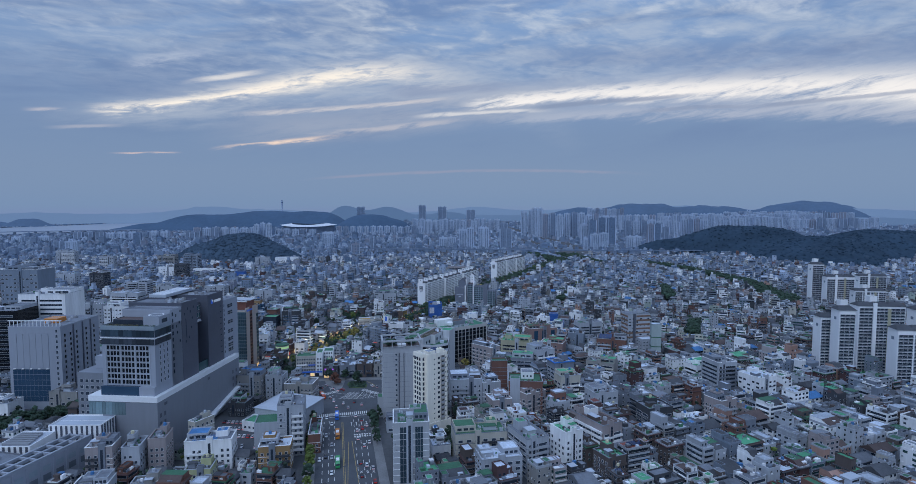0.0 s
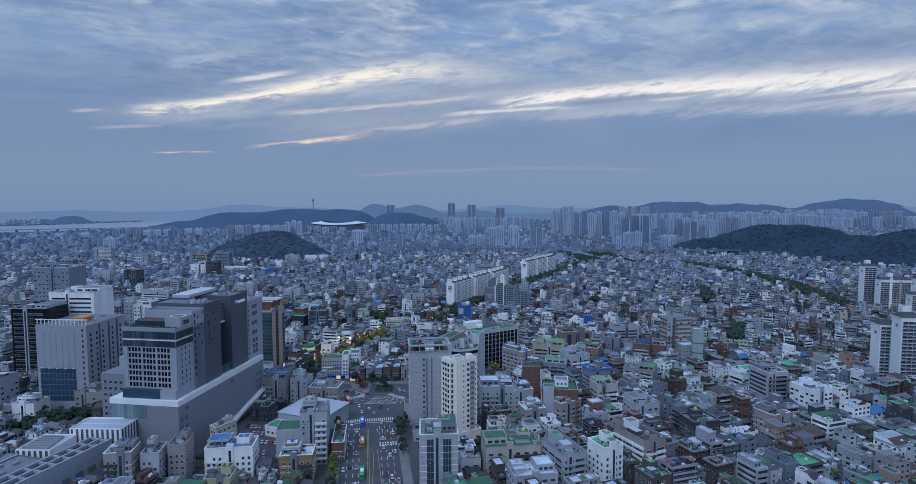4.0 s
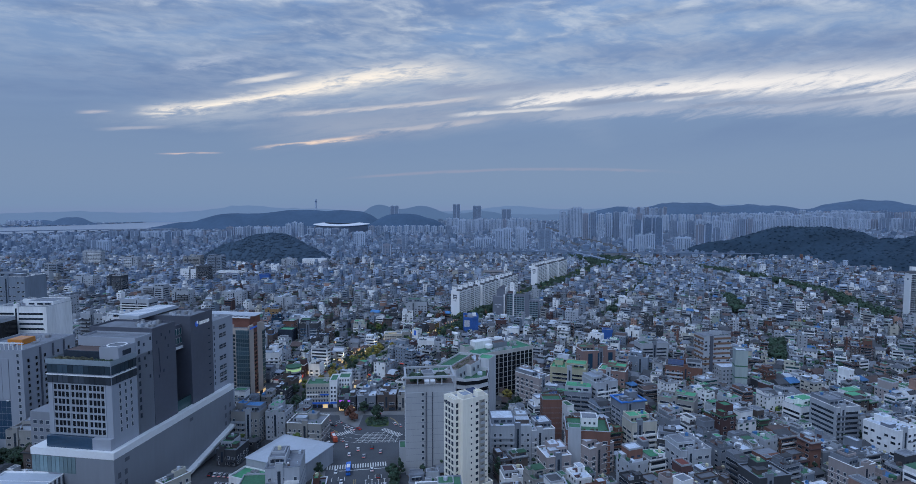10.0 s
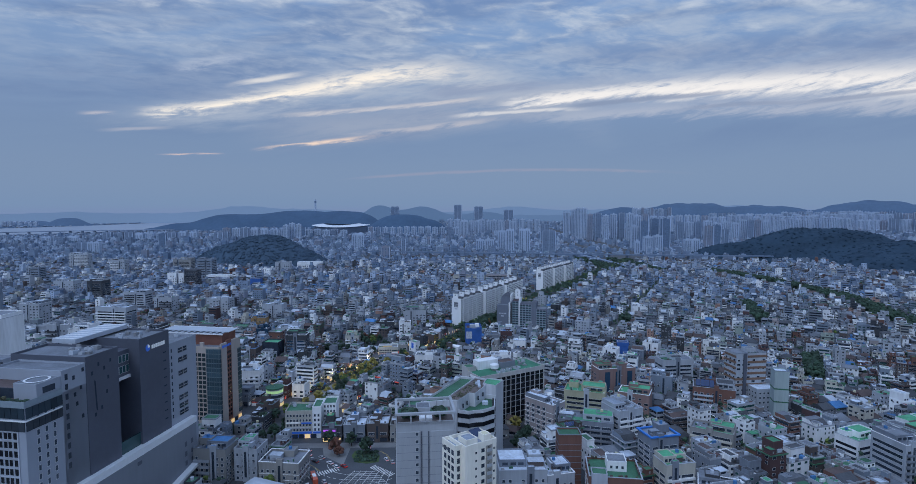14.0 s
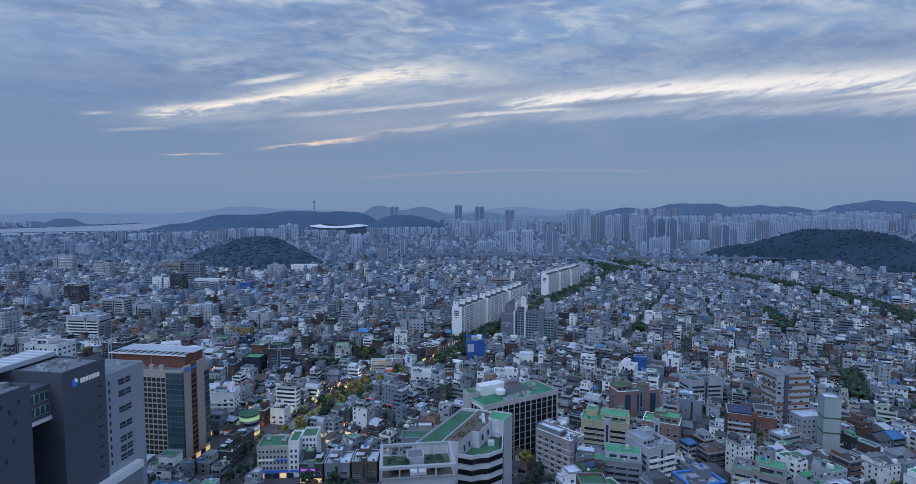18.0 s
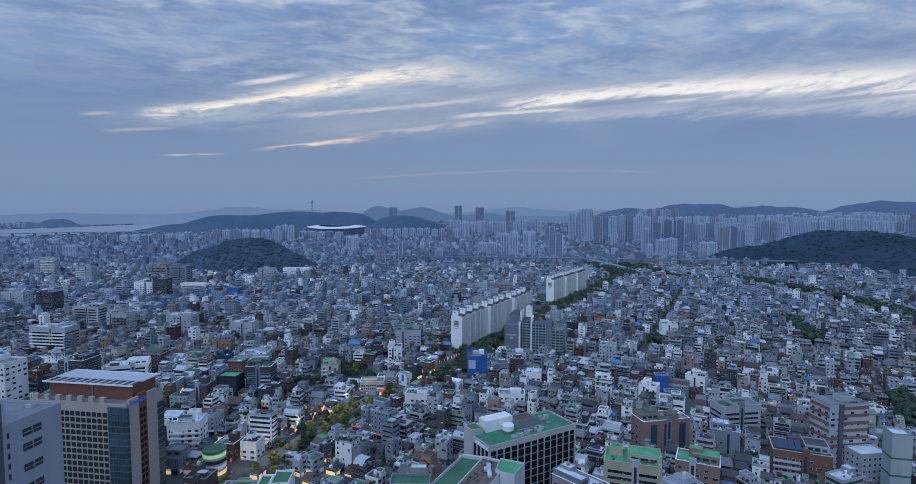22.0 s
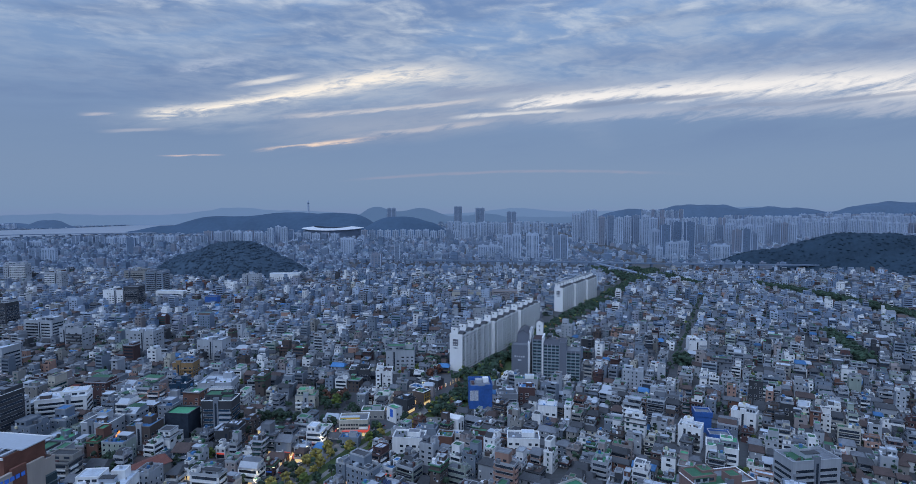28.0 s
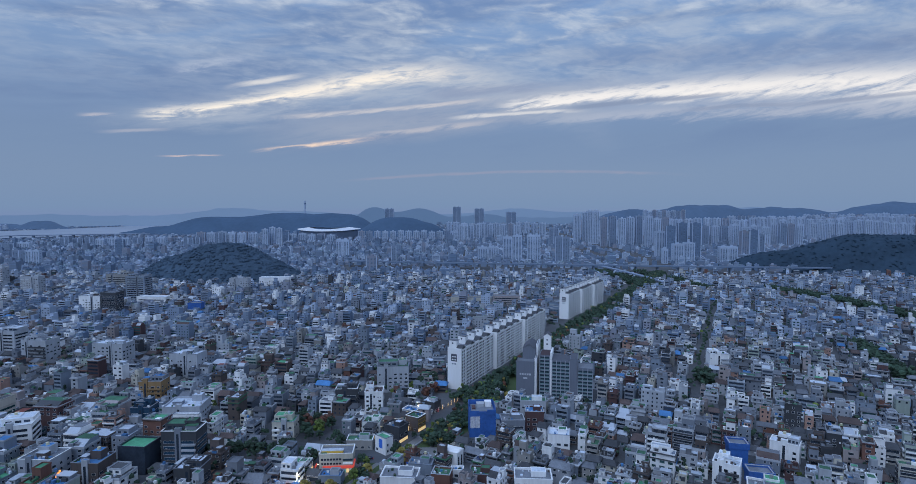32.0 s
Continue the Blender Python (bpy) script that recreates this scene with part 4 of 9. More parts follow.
def clump(s, x, y, z, r, rng, mat, flat=0.85, k=6):
    """One uneven tuft of leaves: a lumpy ball of rings; a cheap one with two rings where k is 5."""
    a0 = rng.uniform(0, 6.28)
    v = []
    rings = ((-0.75, 0.66), (-0.05, 1.0), (0.6, 0.72)) if k > 5 else ((-0.6, 0.85), (0.3, 0.88))
    for t, rr in rings:
        for i in range(k):
            q = r * rr * rng.uniform(0.72, 1.22)
            a = a0 + i * 6.2832 / k + t
            v.append((x + q * math.cos(a), y + q * math.sin(a), z + r * flat * t * rng.uniform(0.8, 1.2)))
    v.append((x + rng.uniform(-0.3, 0.3) * r, y + rng.uniform(-0.3, 0.3) * r, z + r * flat * rng.uniform(0.85, 1.15)))
    f = []
    for i in range(k):
        j = (i + 1) % k
        for q in range(len(rings) - 1):
            f.append((q * k + i, q * k + j, q * k + k + j, q * k + k + i))
        q = (len(rings) - 1) * k
        f.append((q + i, q + j, q + k, q + k))
    s.add(v, f, mat)


def skyline():
    s = Soup()
    # far ridge round the view, its crest rising and falling
    def ridge(r, a0, a1, crest, mat, n=150):
        pts = []
        for i in range(n + 1):
            a = a0 + (a1 - a0) * i / n
            c = crest(a) + 5 * bumpy(a * 900, 0, 0.02) + 3.0 * bumpy(a * 4000, 9, 0.02)
            pts.append((r * math.sin(a), 180 + r * math.cos(a), c))
        v = [(x, y, -5) for x, y, _ in pts] + [(x * 1.0, y, c) for x, y, c in pts] + [(x * 1.03, y * 1.03, c - 30) for x, y, c in pts]
        m = n + 1
        f = []
        for i in range(n):
            f += [(i, i + 1, m + i + 1, m + i), (m + i, m + i + 1, 2 * m + i + 1, 2 * m + i)]
        s.add(v, f, mat)

    g = lambda a, c, w, h: h * math.exp(-((a - c) / w) ** 2)
    low = lambda a: min(1.0, max(0.0, (a + 0.46) / 0.1))
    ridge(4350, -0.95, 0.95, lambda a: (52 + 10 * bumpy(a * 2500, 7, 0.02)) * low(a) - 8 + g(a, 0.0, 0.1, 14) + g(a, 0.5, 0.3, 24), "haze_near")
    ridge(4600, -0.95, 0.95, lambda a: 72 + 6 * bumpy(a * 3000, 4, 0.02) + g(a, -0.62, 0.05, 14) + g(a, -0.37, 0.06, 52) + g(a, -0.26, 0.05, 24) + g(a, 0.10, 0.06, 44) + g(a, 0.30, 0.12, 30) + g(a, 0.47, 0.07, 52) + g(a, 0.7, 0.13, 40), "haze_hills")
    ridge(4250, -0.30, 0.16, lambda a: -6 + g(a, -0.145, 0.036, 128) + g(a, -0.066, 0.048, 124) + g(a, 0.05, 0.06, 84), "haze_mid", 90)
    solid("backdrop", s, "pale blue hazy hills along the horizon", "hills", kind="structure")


# horizon ridges: the haze is an even blue glow, deeper on nearer ones
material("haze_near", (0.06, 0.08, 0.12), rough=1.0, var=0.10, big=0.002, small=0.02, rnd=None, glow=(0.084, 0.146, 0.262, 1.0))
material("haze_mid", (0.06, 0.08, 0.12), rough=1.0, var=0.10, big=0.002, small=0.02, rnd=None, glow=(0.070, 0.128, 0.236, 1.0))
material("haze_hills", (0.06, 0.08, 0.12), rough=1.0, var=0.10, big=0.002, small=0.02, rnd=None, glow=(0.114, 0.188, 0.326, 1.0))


# ---- named buildings ----
PANES = {}


def pane_mesh(w, h, glass, frame):
    """A window facing -y: a proud frame round a set-back pane."""
    key = (round(w, 2), round(h, 2), glass, frame)
    if key not in PANES:
        s = Soup()
        t = 0.11
        o = [(-w / 2, 0), (w / 2, 0), (w / 2, h), (-w / 2, h)]
        i = [(-w / 2 + t, t), (w / 2 - t, t), (w / 2 - t, h - t), (-w / 2 + t, h - t)]
        if frame:
            v = [(x, 0.02, z) for x, z in o] + [(x, -0.10, z) for x, z in o] + [(x, -0.10, z) for x, z in i] + [(x, -0.04, z) for x, z in i]
            f = []
            for k in range(4):
                j = (k + 1) % 4
                f += [(k, j, 4 + j, 4 + k), (4 + k, 4 + j, 8 + j, 8 + k), (8 + k, 8 + j, 12 + j, 12 + k)]
            s.add(v, f, frame)
        s.quad(*[(x, -0.04, z) for x, z in (i if frame else o)], glass)
        PANES[key] = s.mesh("window")
    return PANES[key]


def panes(parent, face, plane, us, zs, w, h, glass="glass_dark", frame="window_frame", name="window", drop=None):
    """One window object at each place along a wall; face: S, E, N or W; plane: the wall's y or x."""
    me = pane_mesh(w, h, glass, frame)
    for i, u in enumerate(us):
        for j, z in enumerate(zs):
            if drop and drop(i, j):
                continue
            o = new(name, me)
            o.parent = parent
            if face in "SN":
                o.location = (u, plane - 0.02 if face == "S" else plane + 0.02, z)
            else:
                o.location = (plane + 0.02 if face == "E" else plane - 0.02, u, z)
            o.rotation_euler = (0, 0, radians({"S": 0, "E": 90, "N": 180, "W": -90}[face]))


def steps(a, b, n):
    return [a + (b - a) * (i + 0.5) / n for i in range(n)]


def block(name, x0, x1, y0, y1, z0, z1, m, parent, rim=0.0, roof=None, label="", rimmat=None):
    s = Soup().box(x0, x1, y0, y1, z0, z1, m)
    if rim:
        s.rim(x0 - 0.03, x1 + 0.03, y0 - 0.03, y1 + 0.03, z1 - 0.4, z1 + rim, 0.4, rimmat or m)
        s.quad((x0 + 0.3, y0 + 0.3, z1 + 0.06), (x1 - 0.3, y0 + 0.3, z1 + 0.06), (x1 - 0.3, y1 - 0.3, z1 + 0.06), (x0 + 0.3, y1 - 0.3, z1 + 0.06), roof or "roof_grey")
    return part(name, s, parent, label)


def roof_units(parent, x0, x1, y0, y1, z, n, seed, name="cooling_unit"):
    rng = random.Random(seed)
    for _ in range(n):
        x, y, w, d, h = rng.uniform(x0, x1), rng.uniform(y0, y1), rng.uniform(1, 2.6), rng.uniform(1, 2.2), rng.uniform(0.9, 2.0)
        s = Soup().box(x - w / 2, x + w / 2, y - d / 2, y + d / 2, z, z + h, rng.choice(("metal_grey", "metal_roof", "wall_light_grey")))
        s.tube(x, y, z + h, z + h + 0.25, min(w, d) * 0.35, min(w, d) * 0.33, "metal_grey")
        part(name, s, parent)


def shrubs(parent, x0, x1, y0, y1, z, n, seed, mat="leaf_green", r=1.2):
    rng = random.Random(seed)
    s = Soup()
    for _ in range(n):
        clump(s, rng.uniform(x0, x1), rng.uniform(y0, y1), z + r * 0.6, r * rng.uniform(0.6, 1.2), rng, mat)
    tagged(part("roof_planting", s, parent, "green shrubs of a roof garden"), kind="stuff")


def slab_block(x, y, turn, sections, length, label, near):
    """A long white apartment slab in stepped sections, with stair towers above the roof."""
    o = thing("apartment_slab", pose(x, y, 0, 0, 0, turn), label, "apartment block", "white apartment slabs")
    w, h = 12.5, 33
    for k in range(sections):
        y0, y1 = k * length, (k + 1) * length - 0.6
        xo = k * 3.0
        block("section", xo, xo + w, y0, y1, 0, h, "paint_white", o, 0.9, "roof_grey")
        nb = 22
        sides = (1, -1)
        g = Soup()
        for fl in range(12):
            z = 1.4 + fl * 2.62
            for i in range(nb):
                a = y0 + 1 + (i + 0.2) / nb * (y1 - y0 - 2)
                b = a + (y1 - y0) / nb * 0.55
                for sx in sides:
                    xx = xo + w + 0.06 if sx > 0 else xo - 0.06
                    q = [(xx, a, z), (xx, b, z), (xx, b, z + 1.35), (xx, a, z + 1.35)]
                    g.add(q if sx > 0 else q[::-1], [(0, 1, 2, 3)], "glass_dark")
        tagged(part("window_panes", g, o), kind="stuff")
        for i in range(5):
            gy = y0 + 1 + (i + 0.5) / 5 * (y1 - y0 - 2)
            part("pier", Soup().box(xo + w, xo + w + 0.35, gy - 0.4, gy + 0.4, 0, h + 0.5, "paint_white"), o)
        nt = 4
        for i in range(nt):
            a = y0 + (i + 0.12) / nt * (y1 - y0)
            t = Soup().box(xo + 0.4, xo + 7.2, a, a + 4.4, h, h + 6.4, "paint_white")
            t.box(xo + 0.1, xo + 7.5, a - 0.3, a + 4.7, h + 6.4, h + 6.75, "roof_grey", True)
            t.quad((xo + 3, a - 0.04, h + 3.6), (xo + 4.2, a - 0.04, h + 3.6), (xo + 4.2, a - 0.04, h + 4.8), (xo + 3, a - 0.04, h + 4.8), "glass_dark")
            part("stair_tower", t, o)
            q = Soup()
            q.add([(xo + 7.4, a - 1.5, h + 0.3), (xo + 12.6, a - 1.5, h + 0.3), (xo + 12.6, a + 7, h + 0.3), (xo + 7.4, a + 7, h + 0.3), (xo + 7.4, a + 2.5, h + 3.0), (xo + 12.6, a + 2.5, h + 3.0)], [(0, 1, 5, 4), (2, 3, 4, 5), (1, 2, 5, 5), (3, 0, 4, 4)], "roof_dark")
            part("roof_hood", q, o)
    s = Soup().quad((3.2, -0.06, 23), (8.6, -0.06, 23), (8.6, -0.06, 29), (3.2, -0.06, 29), "tower_dark")
    for i in range(2):
        for j in range(2):
            s.quad((3.9 + i * 2.3, -0.1, 24 + j * 2.4), (5.6 + i * 2.3, -0.1, 24 + j * 2.4), (5.6 + i * 2.3, -0.1, 24.8 + j * 2.4), (3.9 + i * 2.3, -0.1, 24.8 + j * 2.4), "paint_white")
    part("emblem", s, o, "dark square emblem with pale bars")
    t = Soup()
    for i in range(3):
        t.quad((4.0 + i * 1.4, -0.06, 20.4), (5.0 + i * 1.4, -0.06, 20.4), (5.0 + i * 1.4, -0.06, 21.6), (4.0 + i * 1.4, -0.06, 21.6), "wall_cool_grey")
    part("sign", t, o)
    keep(*(pose(x, y, 0, 0, 0, turn) @ Vector((w / 2 + 3, sections * length / 2, 0)))[:2], w + 12, sections * length + 8, turn)
    return o


def midrise(x, y, turn, w, d, h, wall, label, roof="roof_grey", style="single", glass="glass_dark", fh=3.2, faces="SEW", pent=True, seed=1, name="city_building", setback=0, bal=None):
    """A flat-roofed building with its near front-left corner at x, y; each window of the nearer ones an object."""
    o = thing(name, pose(x, y, 0, 0, 0, turn), label, "building", "mid-rise city buildings")
    rng = random.Random(seed)
    coat = roof in ("roof_green", "roof_bright_green", "roof_blue")
    block("wall", 0, w, 0, d, 0, h, wall, o, 1.0, "roof_grey" if coat and rng.random() < 0.5 and pent else roof)
    n = int((h - 0.8) / fh)
    zs = [0.9 + f * fh for f in range(n)]
    if faces == "SEW":
        faces = "SW" if x > 20 else "SE"
    far = math.hypot(x, y - 250) > 245
    if far and faces:
        s = Soup()
        windows(s, w, d, 0, n, fh, rng, "band" if style == "band" else "pairs", glass, tuple({"S": 0, "E": 1, "N": 2, "W": 3}[f] for f in faces))
        tagged(part("window_panes", s.moved((w / 2, d / 2, 0), 0), o), kind="stuff")
    for face in "" if far else faces:
        ln = w if face in "SN" else d
        plane = {"S": 0, "N": d, "E": w, "W": 0}[face]
        if style == "band":
            k = max(1, round(ln / 6.5))
            panes(o, face, plane, steps(0.8, ln - 0.8, k), zs, (ln - 1.6) / k - 0.5, 1.7, glass)
        else:
            sp = 2.9 if style == "single" else 4.4
            k = max(1, int(ln / sp))
            panes(o, face, plane, steps(0.5, ln - 0.5, k), zs, 1.5 if style == "single" else 2.7, 1.7, glass, drop=lambda i, j: rng.random() < 0.1)
    trim = rng.choice(("wall_light_grey", "wall_grey", "wall_white", wall))
    if not far:
        for z in zs[1:]:
            part("string_course", Soup().rim(-0.12, w + 0.12, -0.12, d + 0.12, z - 0.75, z - 0.5, 0.2, trim), o)
    part("coping", Soup().rim(-0.18, w + 0.18, -0.18, d + 0.18, h + 0.95, h + 1.15, 0.6, trim), o)
    if w > 11 and pent:
        sw = min(3.4, w * 0.25)
        sx = rng.uniform(0.15, 0.7) * (w - sw)
        shade = rng.choice(("wall_light_grey", "wall_grey", wall, wall, wall))
        bay = block("stair_bay", sx, sx + sw, -0.55, 1.5, 0, h + 2.6, shade, o, 0.3, roof)
        part("stair_glazing", Soup().box(sx + sw * 0.3, sx + sw * 0.7, -0.62, -0.5, 2.5, h - 0.5, "glass_dark", True), bay)
        if pent and rng.random() < 0.6:
            uw = w * rng.uniform(0.4, 0.65)
            ux = rng.choice((0.4, w - uw - 0.4))
            up = block("upper_storey", ux, ux + uw, d * 0.3, d - 0.3, h, h + 3.1, rng.choice((wall, wall, "wall_light_grey", "wall_grey")), o, 0.6, roof)
            g = Soup()
            for q in (0.12, 0.42, 0.70):
                g.box(ux + uw * q, ux + uw * (q + 0.2), d * 0.3 - 0.08, d * 0.3 + 0.02, h + 0.9, h + 2.3, "glass_dark", True)
            part("window_panes", g, up)
        if not bal and rng.random() < 0.55:
            bx0, bx1 = (sx + sw + 0.4, w - 0.3) if sx < w * 0.4 else (0.3, sx - 0.4)
            bm = rng.choice(("wall_white", "wall_light_grey", wall, "wall_dark"))
            every = Soup()
            for z in zs[1:]:
                b = Soup().rim(bx0, bx1, -1.2, 0.02, z - 0.9, z + 0.1, 0.14, bm).box(bx0, bx1, -1.2, 0, z - 1.0, z - 0.8, bm, True)
                if far:
                    every.join(b)
                else:
                    part("balcony", b, o)
            if every.n:
                tagged(part("balcony_front", every, o), kind="stuff")
        units = Soup()
        for _ in range(5):
            ax, az = rng.uniform(0.5, w - 1.2), rng.choice(zs)
            units.box(ax, ax + 0.8, -0.5, 0, az + 0.1, az + 0.75, "metal_grey", True)
        tagged(part("wall_equipment", units, o), kind="stuff")
    if bal:
        every = Soup()
        for z in zs[1:]:
            b = Soup().rim(0.6, w - 0.6, -1.3, 0.02, z - 1.0, z + 0.1, 0.15, bal).box(0.6, w - 0.6, -1.3, 0, z - 1.1, z - 0.9, bal, True)
            if far:
                every.join(b)
            else:
                part("balcony", b, o)
        if every.n:
            tagged(part("balcony_front", every, o), kind="stuff")
    if pent:
        pw, pd = min(6.5, w * 0.4), min(6, d * 0.45)
        px, py = rng.uniform(0.5, w - pw - 0.5), d - pd - rng.uniform(0.4, 1.5)
        ph = rng.uniform(2.8, 4.6)
        st = block("stair_tower", px, px + pw, py, py + pd, h, h + ph, wall, o, 0.35, roof)
        if coat:
            x0 = rng.uniform(0.6, w * 0.3)
            part("roof_deck", Soup().box(x0, rng.uniform(w * 0.6, w - 0.6), 0.6, d * rng.uniform(0.35, 0.9), h + 0.07, h + 0.13, roof), o, "coated roof deck")
        rw = w * rng.uniform(0.2, 0.35)
        rx = rng.uniform(0.6, w - rw - 0.6)
        rr = Soup().box(rx, rx + rw, d * 0.3, d * 0.55, h, h + 2.5, rng.choice((wall, "metal_roof", "wall_brown_brick", "wall_grey")))
        rr.box(rx - 0.3, rx + rw + 0.3, d * 0.3 - 0.4, d * 0.55 + 0.2, h + 2.5, h + 2.7, rng.choice((roof, "roof_pale", "roof_dark", "metal_roof")))
        part("roof_room", rr, o)
        cl = Soup()
        for _ in range(14):
            ax, ay, s = rng.uniform(0.8, w - 0.8), rng.uniform(0.8, d - 0.8), rng.uniform(0.25, 0.7)
            cl.box(ax - s, ax + s, ay - s * 0.7, ay + s * 0.7, h, h + rng.uniform(0.5, 1.5), rng.choice(("roof_pale", "metal_grey", "wall_brown_brick", "roof_green", "roof_dark", "wall_white")))
        for _ in range(3):
            ax, ay = rng.uniform(1, w - 3), rng.uniform(1, d - 1)
            cl.box(ax, ax + rng.uniform(1.5, 4), ay, ay + 0.12, h + 0.3, h + 0.42, "metal_grey")
        tagged(part("roof_clutter", cl, o), kind="stuff")
        part("water_tank", Soup().tube(px + pw / 2, py + pd / 2, h + ph, h + ph + 1.5, 0.9, 0.85, rng.choice(("tank", "roof_blue", "metal_grey", "metal_roof"))), st)
        if not far:
            roof_units(o, 1.5, w - 1.5, 1.2, d * 0.3, h + 0.06, 1, seed)
    if far and h > 18 and pent and w <= 11:
        uw = w * rng.uniform(0.35, 0.5)
        ux = rng.choice((0.3, w - uw - 0.3))
        block("upper_storey", ux, ux + uw, d * 0.25, d - 0.2, h, h + rng.choice((3.2, 6.0)), wall, o, 0.5, roof)
        block("front_wing", w * 0.12, w * rng.uniform(0.5, 0.8), -3.5, -0.05, 0, h * rng.uniform(0.35, 0.7), wall, o, 0.5, roof)
    c = pose(x, y, 0, 0, 0, turn) @ Vector((w / 2, d / 2, 0))
    keep(c.x, c.y, w + 1.5, d + 1.5, turn)
    return o


def hotel_complex():
    A = thing("hotel_complex", pose(-156, 323, 0, 0, 0, -9), "grey hotel and office complex on a long white-banded podium", "building")
    keep(-170, 375, 62, 118, -9)
    block("podium", -43, 0, 0, 98, 0, 33, "tower_grey", A)
    block("podium_band", -43.2, 0.3, -0.3, 98.2, 33, 36.2, "band_white", A)
    s = Soup()
    for i in range(11):
        x = -42.8 + i * 2.1
        s.box(x, x + 1.95, -0.18, 0.02, 25, 32.6, "glass_pale")
    part("glazing", s, A, "pale green glass strip")
    for y0, y1 in ((2, 8), (88, 95)):
        panes(A, "E", 0, (y0 + 1, y1 - 1), (8, 13, 18, 23), 1.8, 2.6, "tower_dark", None, "louvre")
    panes(A, "E", 0, (8, 56), (29,), 3.0, 1.8, "tower_dark", None, "louvre")
    q = Soup()
    q.add([(0.1, 40, 0), (3.5, 40, 0), (3.5, 99, 12), (0.1, 99, 12), (0.1, 40, 1.4), (3.5, 40, 1.4), (3.5, 99, 13.4), (0.1, 99, 13.4)], BOX_F, "band_white")
    part("entrance_canopy", q, A, "long white sloping canopy")
    block("lobby_glazing", -36, -12, 1.5, 4, 36.2, 41.5, "glass_blue", A)
    block("lobby_wall", -12, -2.4, 1.5, 4, 36.2, 41.5, "tower_light", A)
    block("hotel_body", -36, -2.6, 3.6, 40, 36.2, 76, "tower_light", A, 0.2, "roof_brown")
    fr = Soup()
    for i in range(4):
        x = -33.6 + i * 9.2
        fr.box(x - 0.2, x + 0.2, 3.3, 3.6, 42, 66, "wall_light_grey")
    for z in [42 + 3.43 * i for i in range(8)]:
        fr.box(-33.6, -5.8, 3.35, 3.6, z - 0.15, z + 0.15, "wall_light_grey")
    part("grid_frame", fr, A)
    panes(A, "S", 3.6, [-32 + 9.2 * (i // 4) + 2.05 * (i % 4) + (0.15 if i % 2 else -0.0) for i in range(12)], [42.5 + 3.43 * i for i in range(7)], 1.75, 2.65, "glass_black", "wall_light_grey")
    panes(A, "E", -2.6, (8.5, 12, 15.5), [42.6 + 3.43 * i for i in range(9)], 1.3, 2.3)
    # two glazed storeys under the roof terrace
    part("ledge", Soup().box(-36.4, -2.1, 3.1, 3.7, 70.0, 70.4, "band_white", True).box(-2.7, -2.1, 3.7, 19, 70.0, 70.4, "band_white", True), A, "white ledge")
    for z0, z1, gm in ((66.3, 69.8, "glass_brown"), (71.0, 75.0, "glass_teal")):
        g = Soup()
        for i in range(12):
            x = -35.8 + i * 2.76
            g.box(x, x + 2.6, 3.3, 3.62, z0, z1, gm)
        for i in range(6):
            y = 3.8 + i * 2.6
            g.box(-2.62, -2.3, y, y + 2.45, z0, z1, gm)
        part("glazing", g, A)
    g = Soup().rim(-36.3, -2.3, 3.2, 19.4, 75.2, 77.6, 0.15, "glass_rail")
    part("terrace_rail", g, A, "pale glass balustrade")
    shrubs(A, -35, -16, 4.5, 9, 76.1, 70, 4, "leaf_autumn_dark", 1.0)
    shrubs(A, -35, -18, 20, 38, 76.1, 30, 6)
    shrubs(A, -16, -4, 4.3, 6, 76.1, 14, 5)
    block("roof_bar", -33, -12, 10, 20, 76, 79.6, "glass_dark", A, 0.3, "roof_brown")
    hb = block("helipad_base", -13, -3.0, 9, 19.5, 76, 82, "tower_light", A, 0.3, "roof_grey")
    h = Soup()
    for i in range(24):
        a0, a1 = i * math.pi / 12, (i + 1) * math.pi / 12
        h.quad((-8 + 3.6 * math.cos(a0), 14.2 + 3.6 * math.sin(a0), 82.42), (-8 + 4.4 * math.cos(a0), 14.2 + 4.4 * math.sin(a0), 82.42), (-8 + 4.4 * math.cos(a1), 14.2 + 4.4 * math.sin(a1), 82.42), (-8 + 3.6 * math.cos(a1), 14.2 + 3.6 * math.sin(a1), 82.42), "band_white")
    part("helipad_ring", h, hb, "white painted landing ring")
    panes(A, "E", -3.0, (14.2,), (78,), 5.5, 2.4, "glass_dark", None)
    block("step_wall", -34, -2.6, 19.5, 31, 36.2, 83.5, "tower_light", A, 0.8, "roof_grey")
    panes(A, "E", -2.6, (21.6,), [44 + 4.0 * i for i in range(10)], 1.4, 2.4, frame=None)
    for y, z in ((25, 79), (28.4, 74), (26.2, 68), (28.8, 62), (25.4, 72), (29.6, 81)):
        panes(A, "E", -2.6, (y,), (z,), 1.2, 1.7, frame=None)
    block("dark_wing", -38, -2.4, 31, 48.5, 36.2, 85.5, "tower_dark", A, 1.0, "roof_grey")
    for y, z in ((34, 78), (37.5, 81), (40.5, 78.5), (42.5, 74), (41.5, 68), (38.5, 62), (35, 60), (44, 81)):
        panes(A, "E", -2.4, (y,), (z,), 1.0, 1.6, "glass_dark", None)
    sl = Soup()
    sl.add([(-2.3, 34.8, 76), (-2.3, 35.6, 75), (-2.3, 36.2, 62), (-2.3, 35.4, 63)], [(0, 1, 2, 3)], "glass_dark")
    part("slit_window", sl, A)
